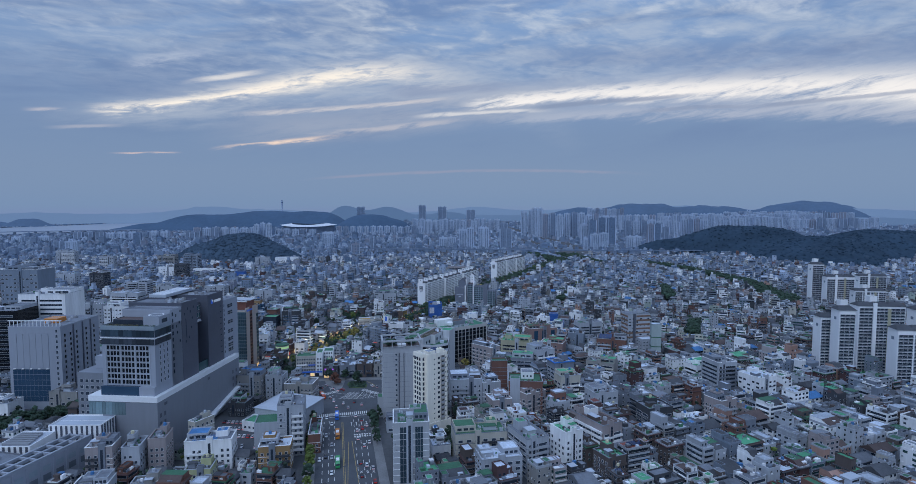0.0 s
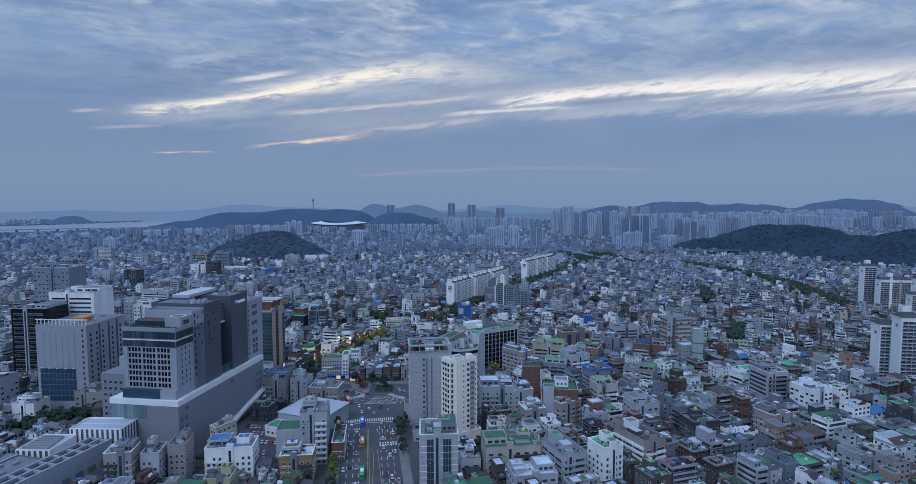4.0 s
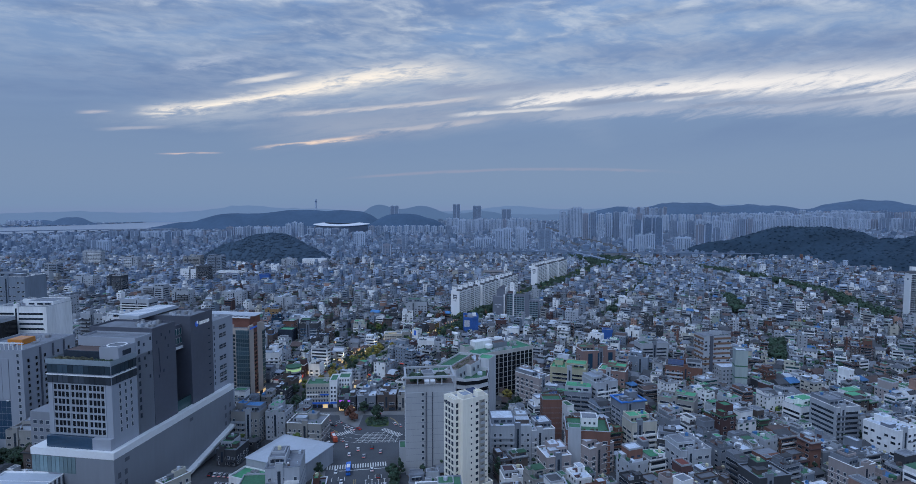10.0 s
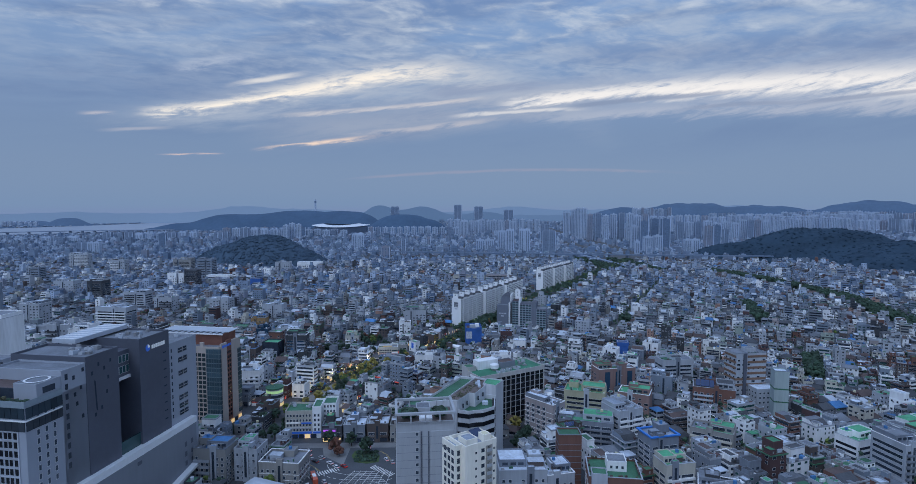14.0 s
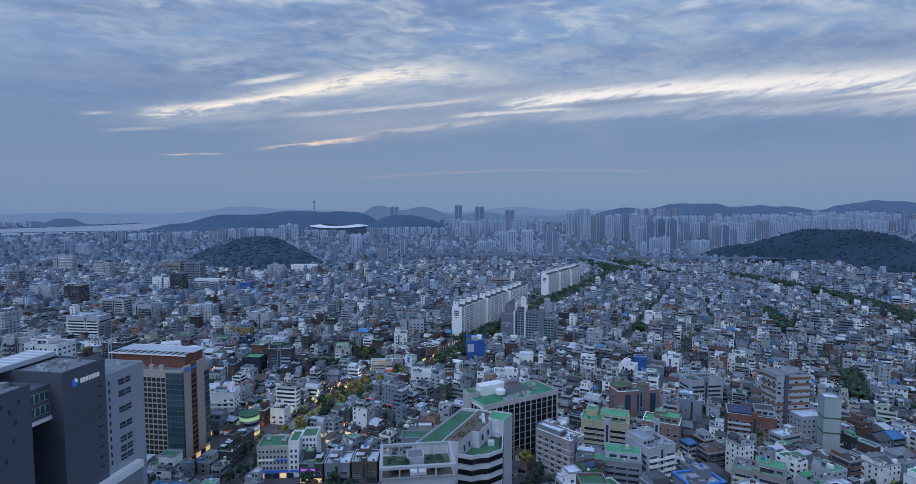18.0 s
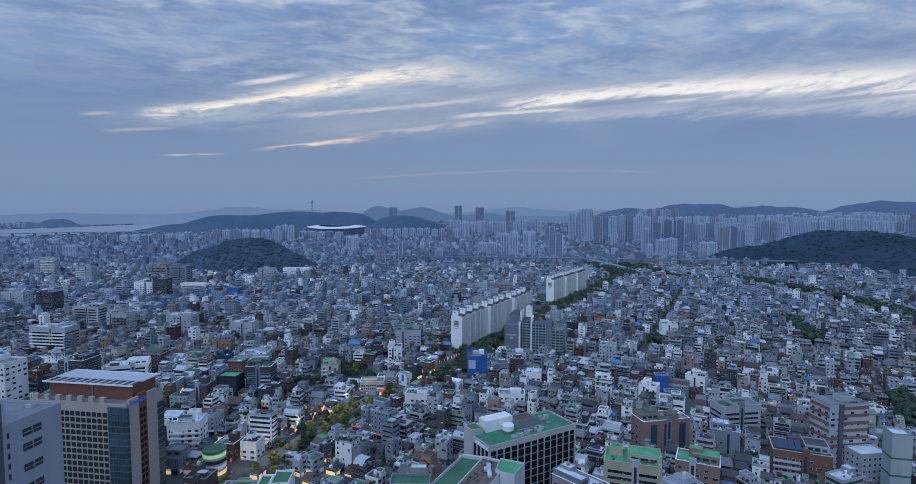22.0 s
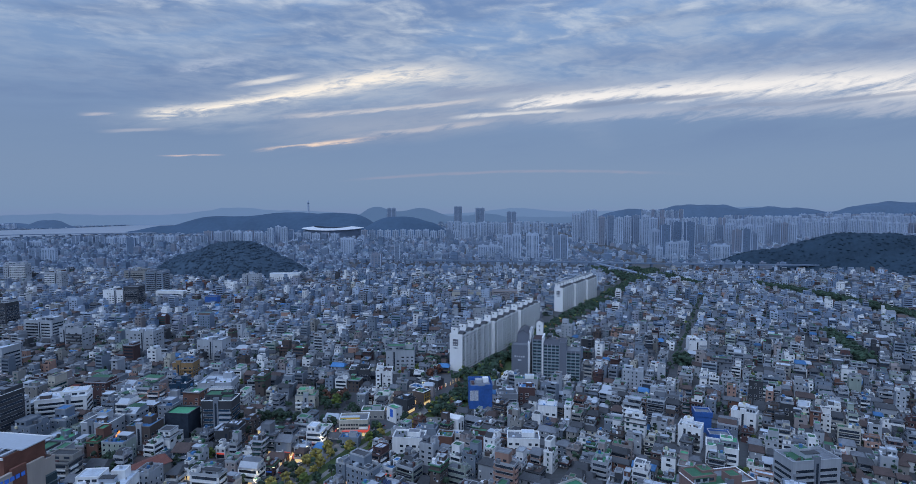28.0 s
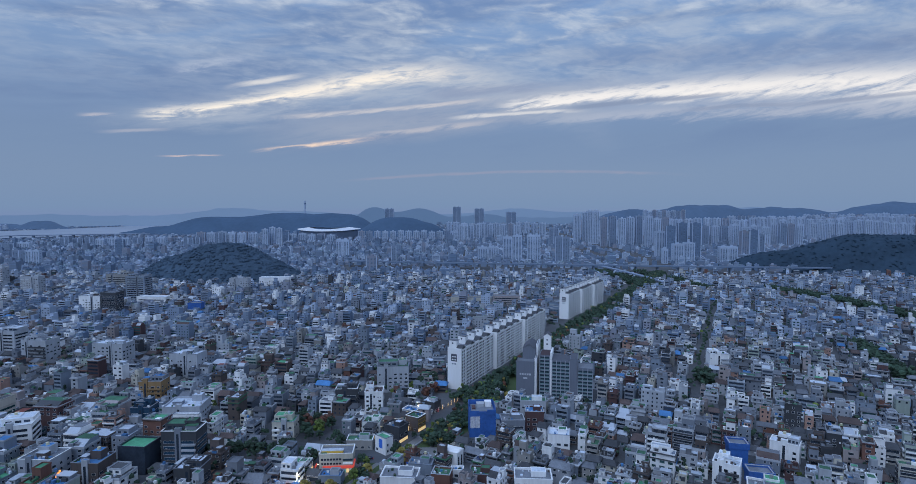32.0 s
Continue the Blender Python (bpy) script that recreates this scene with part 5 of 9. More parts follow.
    block("sky_link", -30, -8, 48.5, 61.5, 70, 82, "tower_dark", A)
    for z in (71.5, 76.5):
        panes(A, "E", -8, steps(48.6, 61.4, 6), (z,), 1.9, 3.4, "glass_green")
    block("link_soffit", -31, -7.4, 48.5, 61.5, 68.6, 70, "band_white", A)
    block("recess_wall", -36, -30, 48.5, 61.5, 36.2, 82, "tower_dark", A)
    panes(A, "E", -30, steps(49, 61, 4), [41 + 4 * i for i in range(6)], 2.2, 2.6)
    block("terrace_glazing", -4, -3.4, 48.5, 61.5, 36.2, 42, "glass_green", A)
    block("dark_tower", -38, -2.4, 61.5, 82, 36.2, 85.5, "tower_dark", A, 1.0, "roof_grey")
    for i in range(9):
        part("vent_slot", Soup().box(-2.42, -2.3, 77.5, 79.5, 42 + i * 4.2, 42.5 + i * 4.2, "glass_dark"), A)
    for i in range(7):
        part("sign_bar", Soup().box(-2.42, -2.2, 69.6 + i * 1.35, 70.6 + i * 1.35, 80.0, 81.8, "sign_white"), A, "pale sign bar")
    em = Soup()
    for i in range(12):
        a0, a1 = i * math.pi / 6, (i + 1) * math.pi / 6
        em.quad((-2.3, 67, 81), (-2.3, 67 + 1.5 * math.cos(a0), 81 + 1.7 * math.sin(a0)), (-2.3, 67 + 1.5 * math.cos((a0 + a1) / 2), 81 + 1.7 * math.sin((a0 + a1) / 2)), (-2.3, 67 + 1.5 * math.cos(a1), 81 + 1.7 * math.sin(a1)), "sign_blue" if i % 12 > 2 else "sign_white")
    part("sign_disc", em, A, "round blue and white emblem")
    block("end_tower", -34, -2.8, 82, 104, 0, 78, "tower_light", A, 1.0, "roof_grey")
    panes(A, "E", -2.8, (84,), [40 + 3.4 * i for i in range(11)], 0.9, 1.9, frame=None)
    for z in (72.5, 67.5, 60.5, 53.5, 47.5, 43.2, 39.5):
        panes(A, "E", -2.8, (92.5,), (z,), 7.0, 2.5, "glass_dark", None)
        part("louvre_bank", Soup().box(-2.8, -2.4, 89.2, 96.0, z + 1.1, z + 1.35, "metal_grey").box(-2.8, -2.4, 92.2, 92.6, z, z + 2.5, "metal_grey"), A)
    # roofs behind
    part("long_roof", Soup().box(-37, -25, 50, 81.5, 86.4, 88.4, "metal_roof"), A, "long pale ribbed metal roof")
    for i in range(9):
        part("roof_rib", Soup().box(-37.1, -24.9, 50.5 + i * 3.7, 50.8 + i * 3.7, 88.4, 88.6, "band_white"), A)
    roof_units(A, -22, -5, 33, 47, 85.6, 12, 3)
    roof_units(A, -20, -5, 63, 80, 85.6, 9, 7)
    roof_units(A, -30, -6, 84, 102, 78.1, 6, 9)
    w = Soup().box(-75, -43, 30, 98, 0, 40, "tower_grey").box(-70, -44, 40, 90, 40, 48, "tower_light")
    part("rear_wing", w, A)
    panes(A, "S", 30, steps(-74, -44, 8), [4 + 4.2 * i for i in range(8)], 2.4, 2.2)
    roof_units(A, -70, -46, 42, 88, 48, 10, 13)


def red_tower():
    R = thing("office_tower", pose(-156, 486, 0, 0, 0, -9), "beige and red stone office tower with green glass corners", "building")
    keep(-172, 506, 62, 46, -9)
    H = 55
    block("wall", -52, 0, 0, 25, 0, H, "stone_beige", R, 0.9, "roof_grey")
    panes(R, "S", 0, steps(-50.5, -9.8, 14), [6.2 + 3.05 * i for i in range(15)], 2.6, 2.5, "glass_sea_dark", "stone_beige")
    g = Soup()
    for i in range(16):
        g.box(-9.5, 0.5, -0.3, 1.2, 5 + i * 3.1, 7.5 + i * 3.1, "glass_sea")
        g.box(-9.5, 0.4, -0.2, 1.1, 7.5 + i * 3.1, 8.1 + i * 3.1, "glass_sea_pale")
    for i in range(6):
        g.box(-9.3 + i * 1.75, -9.15 + i * 1.75, -0.42, -0.3, 5, 54.5, "glass_sea_pale", True)
    part("corner_glazing", g, R, "sea-green glass corner")
    block("beige_pier", -0.5, 0.7, 1.3, 7.5, 4, H + 2.5, "stone_beige", R)
    block("red_strip", -0.5, 0.5, 7.5, 13, 4, H + 3.5, "stone_red", R)
    panes(R, "E", 0.5, (9.1, 11.3), [6.5 + 3.05 * i for i in range(15)], 1.6, 1.9, "glass_black", None)
    block("beige_pier", -0.5, 0.7, 13, 20, 4, H + 2.5, "stone_beige", R)
    g = Soup()
    for i in range(14):
        g.box(-1, 0.4, 20, 25.2, 5 + i * 3.2, 7.6 + i * 3.2, "glass_sea")
        g.box(-1, 0.3, 20, 25.1, 7.6 + i * 3.2, 8.2 + i * 3.2, "glass_sea_pale")
    part("corner_glazing", g, R, "sea-green glass corner")
    s = Soup().box(0.72, 1.0, 2.2, 3.8, 54.5, 56.2, "sign_blue")
    for i in range(4):
        s.box(0.72, 0.95, 4.6 + i * 2, 6.0 + i * 2, 54.6, 56, "sign_blue")
    part("sign", s, R, "blue sign bars")
    ph = block("penthouse", -48, -2.5, 7.5, 23.5, H, H + 7, "stone_red", R, 0.5, "roof_grey")
    block("roof_slab", -50, -1, 13, 24.5, H + 7.6, H + 8.0, "metal_roof", R)
    part("downpipe", Soup().box(-24.3, -23.7, 7.1, 7.5, H, H + 7, "metal_grey"), ph)
    for i in range(7):
        part("terrace_pier", Soup().box(-50 + i * 6, -47.5 + i * 6, 0.2, 1.6, H + 0.9, H + 3.4, "stone_beige"), R)
    for i in range(12):
        part("roof_slat", Soup().box(-49.6 + i * 4.1, -48.6 + i * 4.1, 5.5, 13.0, H + 7.7, H + 8.0, "metal_roof", True), R)
    for y in (5.5, 24.6):
        part("roof_beam", Soup().box(-50, -0.6, y - 0.2, y + 0.2, H + 7.5, H + 8.2, "band_white", True), R)
    for x in (-50, -30, -12, -1):
        block("colonnade_pier", x - 0.6, x + 0.6, -1.6, -0.4, 0, 5, "stone_beige", R)
    s = Soup()
    for i in range(9):
        s.quad((-50 + i * 5.5, -0.1, 0.6), (-45.6 + i * 5.5, -0.1, 0.6), (-45.6 + i * 5.5, -0.1, 3.6), (-50 + i * 5.5, -0.1, 3.6), "shop_light" if i % 2 else "glass_dark")
    for i in range(5):
        s.quad((0.75, 1 + i * 4.6, 0.6), (0.75, 5 + i * 4.6, 0.6), (0.75, 5 + i * 4.6, 3.4), (0.75, 1 + i * 4.6, 3.4), "shop_light" if i % 2 == 0 else "glass_dark")
    part("shop_front", s, R, "lit ground-floor shop windows")


def cream_tower():
    C = thing("cream_tower", pose(2.8, 344.5, 0, 0, 0, 33), "cream stone apartment tower with small dark windows", "building")
    keep(4, 355, 27, 27, 33)
    H = 51.5
    block("wall", 0, 15.5, 0, 12.5, 0, H, "stone_cream", C, 1.5, "roof_steel")
    block("left_bay", -3.2, 0, 2.6, 12.5, 0, H, "stone_cream", C, 1.5, "roof_steel")
    # flat strip on the wall; its darker colour gives the recess its shade
    part("slot", Soup().box(10.0, 13.4, -0.06, 0, 7.5, H - 0.6, "stone_shade", True), C, "darker strip painted as the shade of a balcony recess")
    block("plinth", -5.5, 17.5, -1.6, 14, 0, 7.5, "stone_cream", C, 0.5, "roof_grey")
    zs = [9.6 + 3.25 * i for i in range(13)]
    panes(C, "W", -3.2, (4.4, 7.2, 10), zs, 1.8, 2.1, frame=None)
    panes(C, "S", 2.6, (-1.6,), zs, 1.3, 2.2, frame=None)
    panes(C, "S", 0, (5.2,), zs, 0.8, 0.9, frame=None)
    panes(C, "S", 0, (8.6,), zs, 1.6, 1.6, frame=None)
    panes(C, "S", 0, (14.2,), zs[::1], 0.7, 0.9, frame=None)
    for z in zs:
        part("balcony", Soup().rim(10.6, 13.0, -0.5, 0.02, z - 0.4, z + 0.9, 0.12, "tile_grey"), C)
    panes(C, "S", 0, (11.8,), zs, 1.7, 1.9, frame=None)
    panes(C, "E", 15.5, (3.5, 8.5), zs, 1.1, 1.5, frame=None)
    block("roof_room", 2.5, 8, 3, 9, H, H + 2.0, "stone_cream", C, 0.3, "roof_steel")
    part("solar_rack", Soup().add([(9, 7, H + 0.6), (14.5, 7, H + 0.6), (14.5, 11.5, H + 2.2), (9, 11.5, H + 2.2)], [(0, 1, 2, 3)], "solar"), C, "dark solar panels")
    block("roof_hatch", 10.5, 14, 2, 6, H, H + 2.8, "stone_cream", C, 0.2, "tank")
    for i in range(6):
        part("sign_bar", Soup().box(-3.32, -3.2, 11.6 - i * 0.75, 12.1 - i * 0.75, H - 2.2, H - 1.2, "tower_dark"), C, "dark sign bar")


def grey_tower():
    G = thing("grey_tower", pose(-28, 374, 0, 0, 0, 7), "pale grey tiled tower with a garden under a roof frame", "building")
    keep(-15, 386, 33, 26, 7)
    H = 50
    block("wall", 0, 26.5, 0.6, 19, 0, H, "tile_grey", G, 0.5, "roof_earth")
    part("roof_deck", Soup().box(1, 25, 12, 18, H + 0.07, H + 0.14, "roof_green"), G, "green roof coating")
    # two dark strips on the wall, painting the shade of narrow recesses
    for x in (11.2, 14.4):
        part("front_recess", Soup().box(x, x + 0.5, 0.45, 0.62, 0, H - 4, "tower_dark"), G)
    rail = Soup()
    for i in range(28):
        rail.box(0.3 + i * 0.96, 0.36 + i * 0.96, 0.1, 0.18, H - 1.0, H + 0.4, "metal_grey")
    rail.box(0.2, 26.3, 0.1, 0.25, H + 0.3, H + 0.5, "metal_grey")
    tagged(part("terrace_rail", rail, G, "slim metal terrace rail"), kind="stuff")
    block("front_panel", 0, 10.5, 0, 0.8, 0, H - 4, "tile_grey", G)
    block("front_panel", 15.5, 26.5, 0, 0.8, 0, H - 4, "tile_grey", G)
    for z in [4 + 3.6 * i for i in range(12)]:
        part("joint", Soup().box(0.1, 26.4, -0.03, 0.02, z, z + 0.12, "wall_grey"), G)
    panes(G, "S", 0, (9.3,), [4.6 + 3.6 * i for i in range(12)], 1.5, 1.7)
    panes(G, "W", 0, steps(2, 18, 4), [4.6 + 3.6 * i for i in range(12)], 1.6, 1.7)
    panes(G, "E", 26.5, steps(2, 18, 4), [4.6 + 3.6 * i for i in range(12)], 1.6, 1.7)
    f = Soup()
    for x0, x1, y0, y1 in ((-0.6, 27.1, -0.6, 0.9), (-0.6, 27.1, 18.4, 19.6), (-0.6, 0.6, 0.9, 18.4), (25.9, 27.1, 0.9, 18.4)):
        f.box(x0, x1, y0, y1, H + 4.0, H + 5.0, "tile_grey", True)
    part("roof_frame", f, G, "open rectangular frame above the roof")
    for x in (0, 6.6, 13.2, 19.8, 26.5):
        for y in (0.2, 18.9):
            part("roof_post", Soup().box(x - 0.3, x + 0.3, y - 0.3, y + 0.3, H, H + 4, "tile_grey"), G)
    block("garden_room", 9.5, 16, 9, 16, H, H + 3.6, "wall_light_grey", G, 0.3, "roof_grey")
    block("garden_steps", 10.5, 16.5, 2.5, 6.5, H, H + 1.2, "wall_white", G)
    shrubs(G, 3, 9, 4, 10, H + 1.4, 30, 2, "leaf_green", 2.0)
    shrubs(G, 18, 22, 4, 10, H + 1.4, 26, 3, "leaf_green", 2.0)
    block("annex", -3.5, 0, 3, 12, 0, 14, "tile_grey", G, 0.5, "roof_green")
    # neighbour with a folded front and dark window bands
    B = thing("banded_building", Matrix(), "pale tiled office block with dark zigzag window bands and green roofs", "building")
    keep(4, 436, 36, 56, -17)

    def prism(name, poly, z0, z1, m, roof=None, rim=0.0, label=""):
        n = len(poly)
        s = Soup().add([(x, y, z0) for x, y in poly] + [(x, y, z1) for x, y in poly], [(k, (k + 1) % n, n + (k + 1) % n, n + k) for k in range(n)], m)
        cx, cy = sum(p[0] for p in poly) / n, sum(p[1] for p in poly) / n
        c = [(cx, cy, z1)]
        s.add([(x, y, z1) for x, y in poly] + c, [(k, (k + 1) % n, n, n) for k in range(n)], roof or m)
        if rim:
            inn = [(x + (cx - x) * 0.05, y + (cy - y) * 0.05) for x, y in poly]
            v = [(x, y, z1) for x, y in poly] + [(x, y, z1 + rim) for x, y in poly] + [(x, y, z1 + rim) for x, y in inn] + [(x, y, z1) for x, y in inn]
            s.add(v, [q for k in range(n) for q in ((k, (k + 1) % n, n + (k + 1) % n, n + k), (n + k, n + (k + 1) % n, 2 * n + (k + 1) % n, 2 * n + k), (2 * n + k, 2 * n + (k + 1) % n, 3 * n + (k + 1) % n, 3 * n + k))], m)
        return part(name, s, B, label)

    prism("west_wing", [(-20, 412.5), (-8.4, 414.3), (10.2, 453.6), (1.8, 456)], 0, 45.0, "tile_white", "roof_green", 1.3, "wing with a long green roof")
    prism("main_roof", [(-8.3, 414.3), (-0.5, 413.9), (5.8, 425.8), (9.0, 424.9), (15.6, 438.6), (14.3, 441.5), (16.7, 449.8), (10.3, 453.5)], 0, 45.8, "tile_white", "roof_earth", 0.8, "wing with a brown planted roof")
    front = [(-0.4, 413.8), (5.5, 411.8), (8.5, 413.2), (13, 414), (19.3, 419)]
    prism("banded_front", front + [(21, 436), (15.7, 438.5), (9.1, 424.8), (5.9, 425.7)], 0, 39.2, "tile_white", "roof_green", 2.4)
    prism("stair_tower", [(14.4, 441.6), (15.8, 438.7), (21.1, 436.2), (26.2, 446), (16.9, 450)], 0, 46.6, "tile_white", "roof_bright_green", 0.7)
    for x, y, z in ((2.2, 418.6, 41), (4.4, 422.8, 41), (10.6, 427.8, 42), (13.4, 433.6, 42)):
        part("terrace_window", Soup().box(x, x + 0.7, y - 0.6, y + 0.6, z, z + 2.0, "glass_dark", True), B)
    part("roof_duct", Soup().box(11, 12.6, 437, 447, 45.8, 46.8, "roof_pale").box(9.8, 11, 441, 443, 45.8, 47.2, "roof_pale"), B, "pale roof duct")
    part("roof_hut", Soup().box(13.2, 16.2, 427, 430, 39.2, 41.0, "roof_pale"), B)
    for z in [3.4 + 4.9 * i for i in range(8)]:
        s = Soup()
        for (x0, y0), (x1, y1) in zip(front, front[1:]):
            s.add([(x0, y0 - 0.3, z), (x1, y1 - 0.3, z), (x1, y1 + 0.3, z), (x0, y0 + 0.3, z), (x0, y0 - 0.3, z + 2.2), (x1, y1 - 0.3, z + 2.2), (x1, y1 + 0.3, z + 2.2), (x0, y0 + 0.3, z + 2.2)], BOX_F, "glass_black")
        s.add([(19.2, 419, z), (21.0, 436, z), (19.2, 436, z), (18, 419, z), (19.5, 419, z + 2.2), (21.2, 436, z + 2.2), (19.2, 436, z + 2.2), (18, 419, z + 2.2)], BOX_F, "glass_black")
        part("window_band", s, B, "dark zigzag window band")
    rs_ = random.Random(12)
    s = Soup()
    for _ in range(90):
        k, q = rs_.random(), rs_.random()
        x, y = -5.5 + 15 * k + 5 * q, 416 + 34 * k - q
        clump(s, x, y, 45.9, rs_.uniform(0.3, 0.8), rs_, "leaf_autumn_dark", 0.5)
    tagged(part("roof_planting", s, B, "dry brown planting on the roof"), kind="stuff")


def black_office():
    K = thing("black_office", pose(14.5, 485, 0, 0, 0, 30.6), "broad office block with black glass between pale piers", "building")
    keep(29.7, 511.4, 56, 34, 30.6)
    H = 35
    block("core", 0, 53, 0.1, 22, 0, H - 1.5, "glass_black", K)
    block("cornice", -0.4, 53.4, 0, 22.4, H - 1.5, H + 0.6, "stone_pale", K, 0.9, "roof_coat")
    n = 13
    for i in range(n + 1):
        x = i * 53 / n
        part("pier", Soup().box(x - 0.26, x + 0.26, -0.15, 0.3, 0, H - 1.5, "stone_pale"), K)
    for j in range(8):
        z = 3.6 + j * 3.9
        part("spandrel", Soup().box(0.2, 52.8, -0.08, 0.3, z, z + 0.38, "wall_grey"), K)
    for i in range(7):
        y = 0.5 + i * 21 / 6
        part("pier", Soup().box(52.3, 53.3, y - 0.45, y + 0.45, 0, H - 1.5, "stone_pale"), K)
        part("pier", Soup().box(-0.3, 0.7, y - 0.45, y + 0.45, 0, H - 1.5, "stone_pale"), K)
    block("blank_wall", -0.6, 6, 15, 22.6, 0, H + 3.4, "stone_pale", K, 0.5, "roof_green")
    part("sign_strip", Soup().box(-0.5, -0.36, 1, 12, H - 1.2, H + 0.4, "band_white", True), K, "white sign strip")
    block("white_hall", 8, 24, 15, 21.9, H + 0.6, H + 6.5, "wall_white", K, 0.0)
    block("plant_room", 24.2, 36, 11, 19, H + 0.6, H + 4.0, "wall_grey", K, 0.6, "roof_brown")
    s = Soup().tube(18, 10.5, H + 0.7, H + 2.0, 2.2, 2.2, "metal_grey", 14).tube(18, 10.5, H + 2.0, H + 4.4, 3.0, 3.0, "band_white", 14).tube(18, 10.5, H + 4.4, H + 4.9, 3.0, 2.2, "band_white", 14)
    part("cooling_tower", s, K, "round white cooling tower")
    roof_units(K, 12, 36, 3, 6, H + 0.66, 14, 4)
    part("duct", Soup().box(22, 36, 7.5, 8.3, H + 0.7, H + 1.6, "metal_grey"), K)
    roof_units(K, 40, 50, 4, 19, H + 0.66, 5, 5)


def square_row():
    """Shops along the far side of the junction."""
    specs = ((0, 17, 17.0, "wall_cream", "roof_green"), (17, 22.5, 19.5, "wall_white", "roof_green"), (22.5, 31, 19.0, "wall_white", "roof_green"))
    o = thing("corner_building", pose(-110, 473.5, 0, 0, 0, 4), "cream five-storey shop building with green roof and sign bands", "building")
    keep(-94, 483, 36, 26, 4)
    for x0, x1, h, m, r in specs:
        block("wall", x0, x1 - 0.05, 0 if x0 < 20 else 7, 15 if x0 < 20 else 20, 0, h, m, o, 1.0, r)
    zs = [4.6 + 3.1 * i for i in range(4)]
    panes(o, "S", 0, steps(0.6, 16.4, 8), zs, 1.3, 1.7)
    panes(o, "S", 0, (18.6, 20.9), zs, 1.3, 1.8)
    panes(o, "S", 7, steps(22.8, 30.6, 4), zs + [17], 1.2, 1.7)
    for x0, x1, z, h, m in ((0.4, 16.6, 3.0, 1.3, "sign_blue"), (0.4, 16.6, 0.6, 1.6, "sign_blue"), (0.5, 9, 9.6, 0.9, "sign_white"), (10, 16.5, 9.4, 0.9, "sign_blue"), (2, 15.5, 6.5, 0.7, "sign_grey"), (17.3, 22.2, 3.0, 1.2, "sign_blue")):
        part("sign_band", Soup().box(x0, x1, -0.35, 0.0, z, z + h, m, True), o)
    for i in range(5):
        part("shop_window", Soup().quad((0.5 + i * 3.9, -0.65, 0.2), (3.9 + i * 3.9, -0.65, 0.2), (3.9 + i * 3.9, -0.65, 2.8), (0.5 + i * 3.9, -0.65, 2.8), "shop_light" if i % 3 == 0 else "glass_dark"), o)
    roof_units(o, 2, 15, 3, 12, 17.6, 6, 21)
    low = ((-85.5, 13, 9.5, "wall_dark", "roof_bright_green", True), (-72, 14, 10, "wall_grey", "roof_pale", False), (-57.4, 14, 11, "wall_brown_brick", "roof_pale", False), (-42.8, 12, 10, "wall_beige", "roof_grey", False), (-30, 10, 9, "wall_cool_grey", "roof_green", False))
    for x, w, h, m, r, lit in low:
        b = midrise(x, 468.5, 1, w - 0.6, 14, h, m, "low shop building facing the junction", r, "band", "glass_dark", 3.6, "S", True, int(w), "shop_building")
        part("shop_window", Soup().quad((0.5, -0.15, 0.3), (w - 1.2, -0.15, 0.3), (w - 1.2, -0.15, 2.6), (0.5, -0.15, 2.6), "shop_light" if lit else "glass_dark"), b)
        if lit:
            part("billboard", Soup().box(0.4, 9.4, -0.9, -0.2, 3.6, 9.0, "tower_dark", True).box(1.0, 8.6, -1.0, -0.9, 7.0, 8.2, "sign_purple", True).box(3.6, 8.6, -1.0, -0.9, 4.2, 5.6, "sign_teal", True), b, "dark billboard with glowing purple and teal screens")


def purple_sign_house():
    o = midrise(-33, 488, 0, 19, 10, 15.5, "wall_grey", "grey shop building with a green roof and a glowing purple sign", "roof_green", "band", seed=151, faces="S", pent=False)
    block("roof_house", 9, 17, 9.8, 14, 0, 19.5, "wall_beige", o, 0.3, "roof_pale")
    for i in range(6):
        part("sign_bar", Soup().box(8.5 + i * 1.6, 9.7 + i * 1.6, -0.3, -0.05, 13.4, 14.9, "sign_purple", True), o, "glowing purple sign bar")


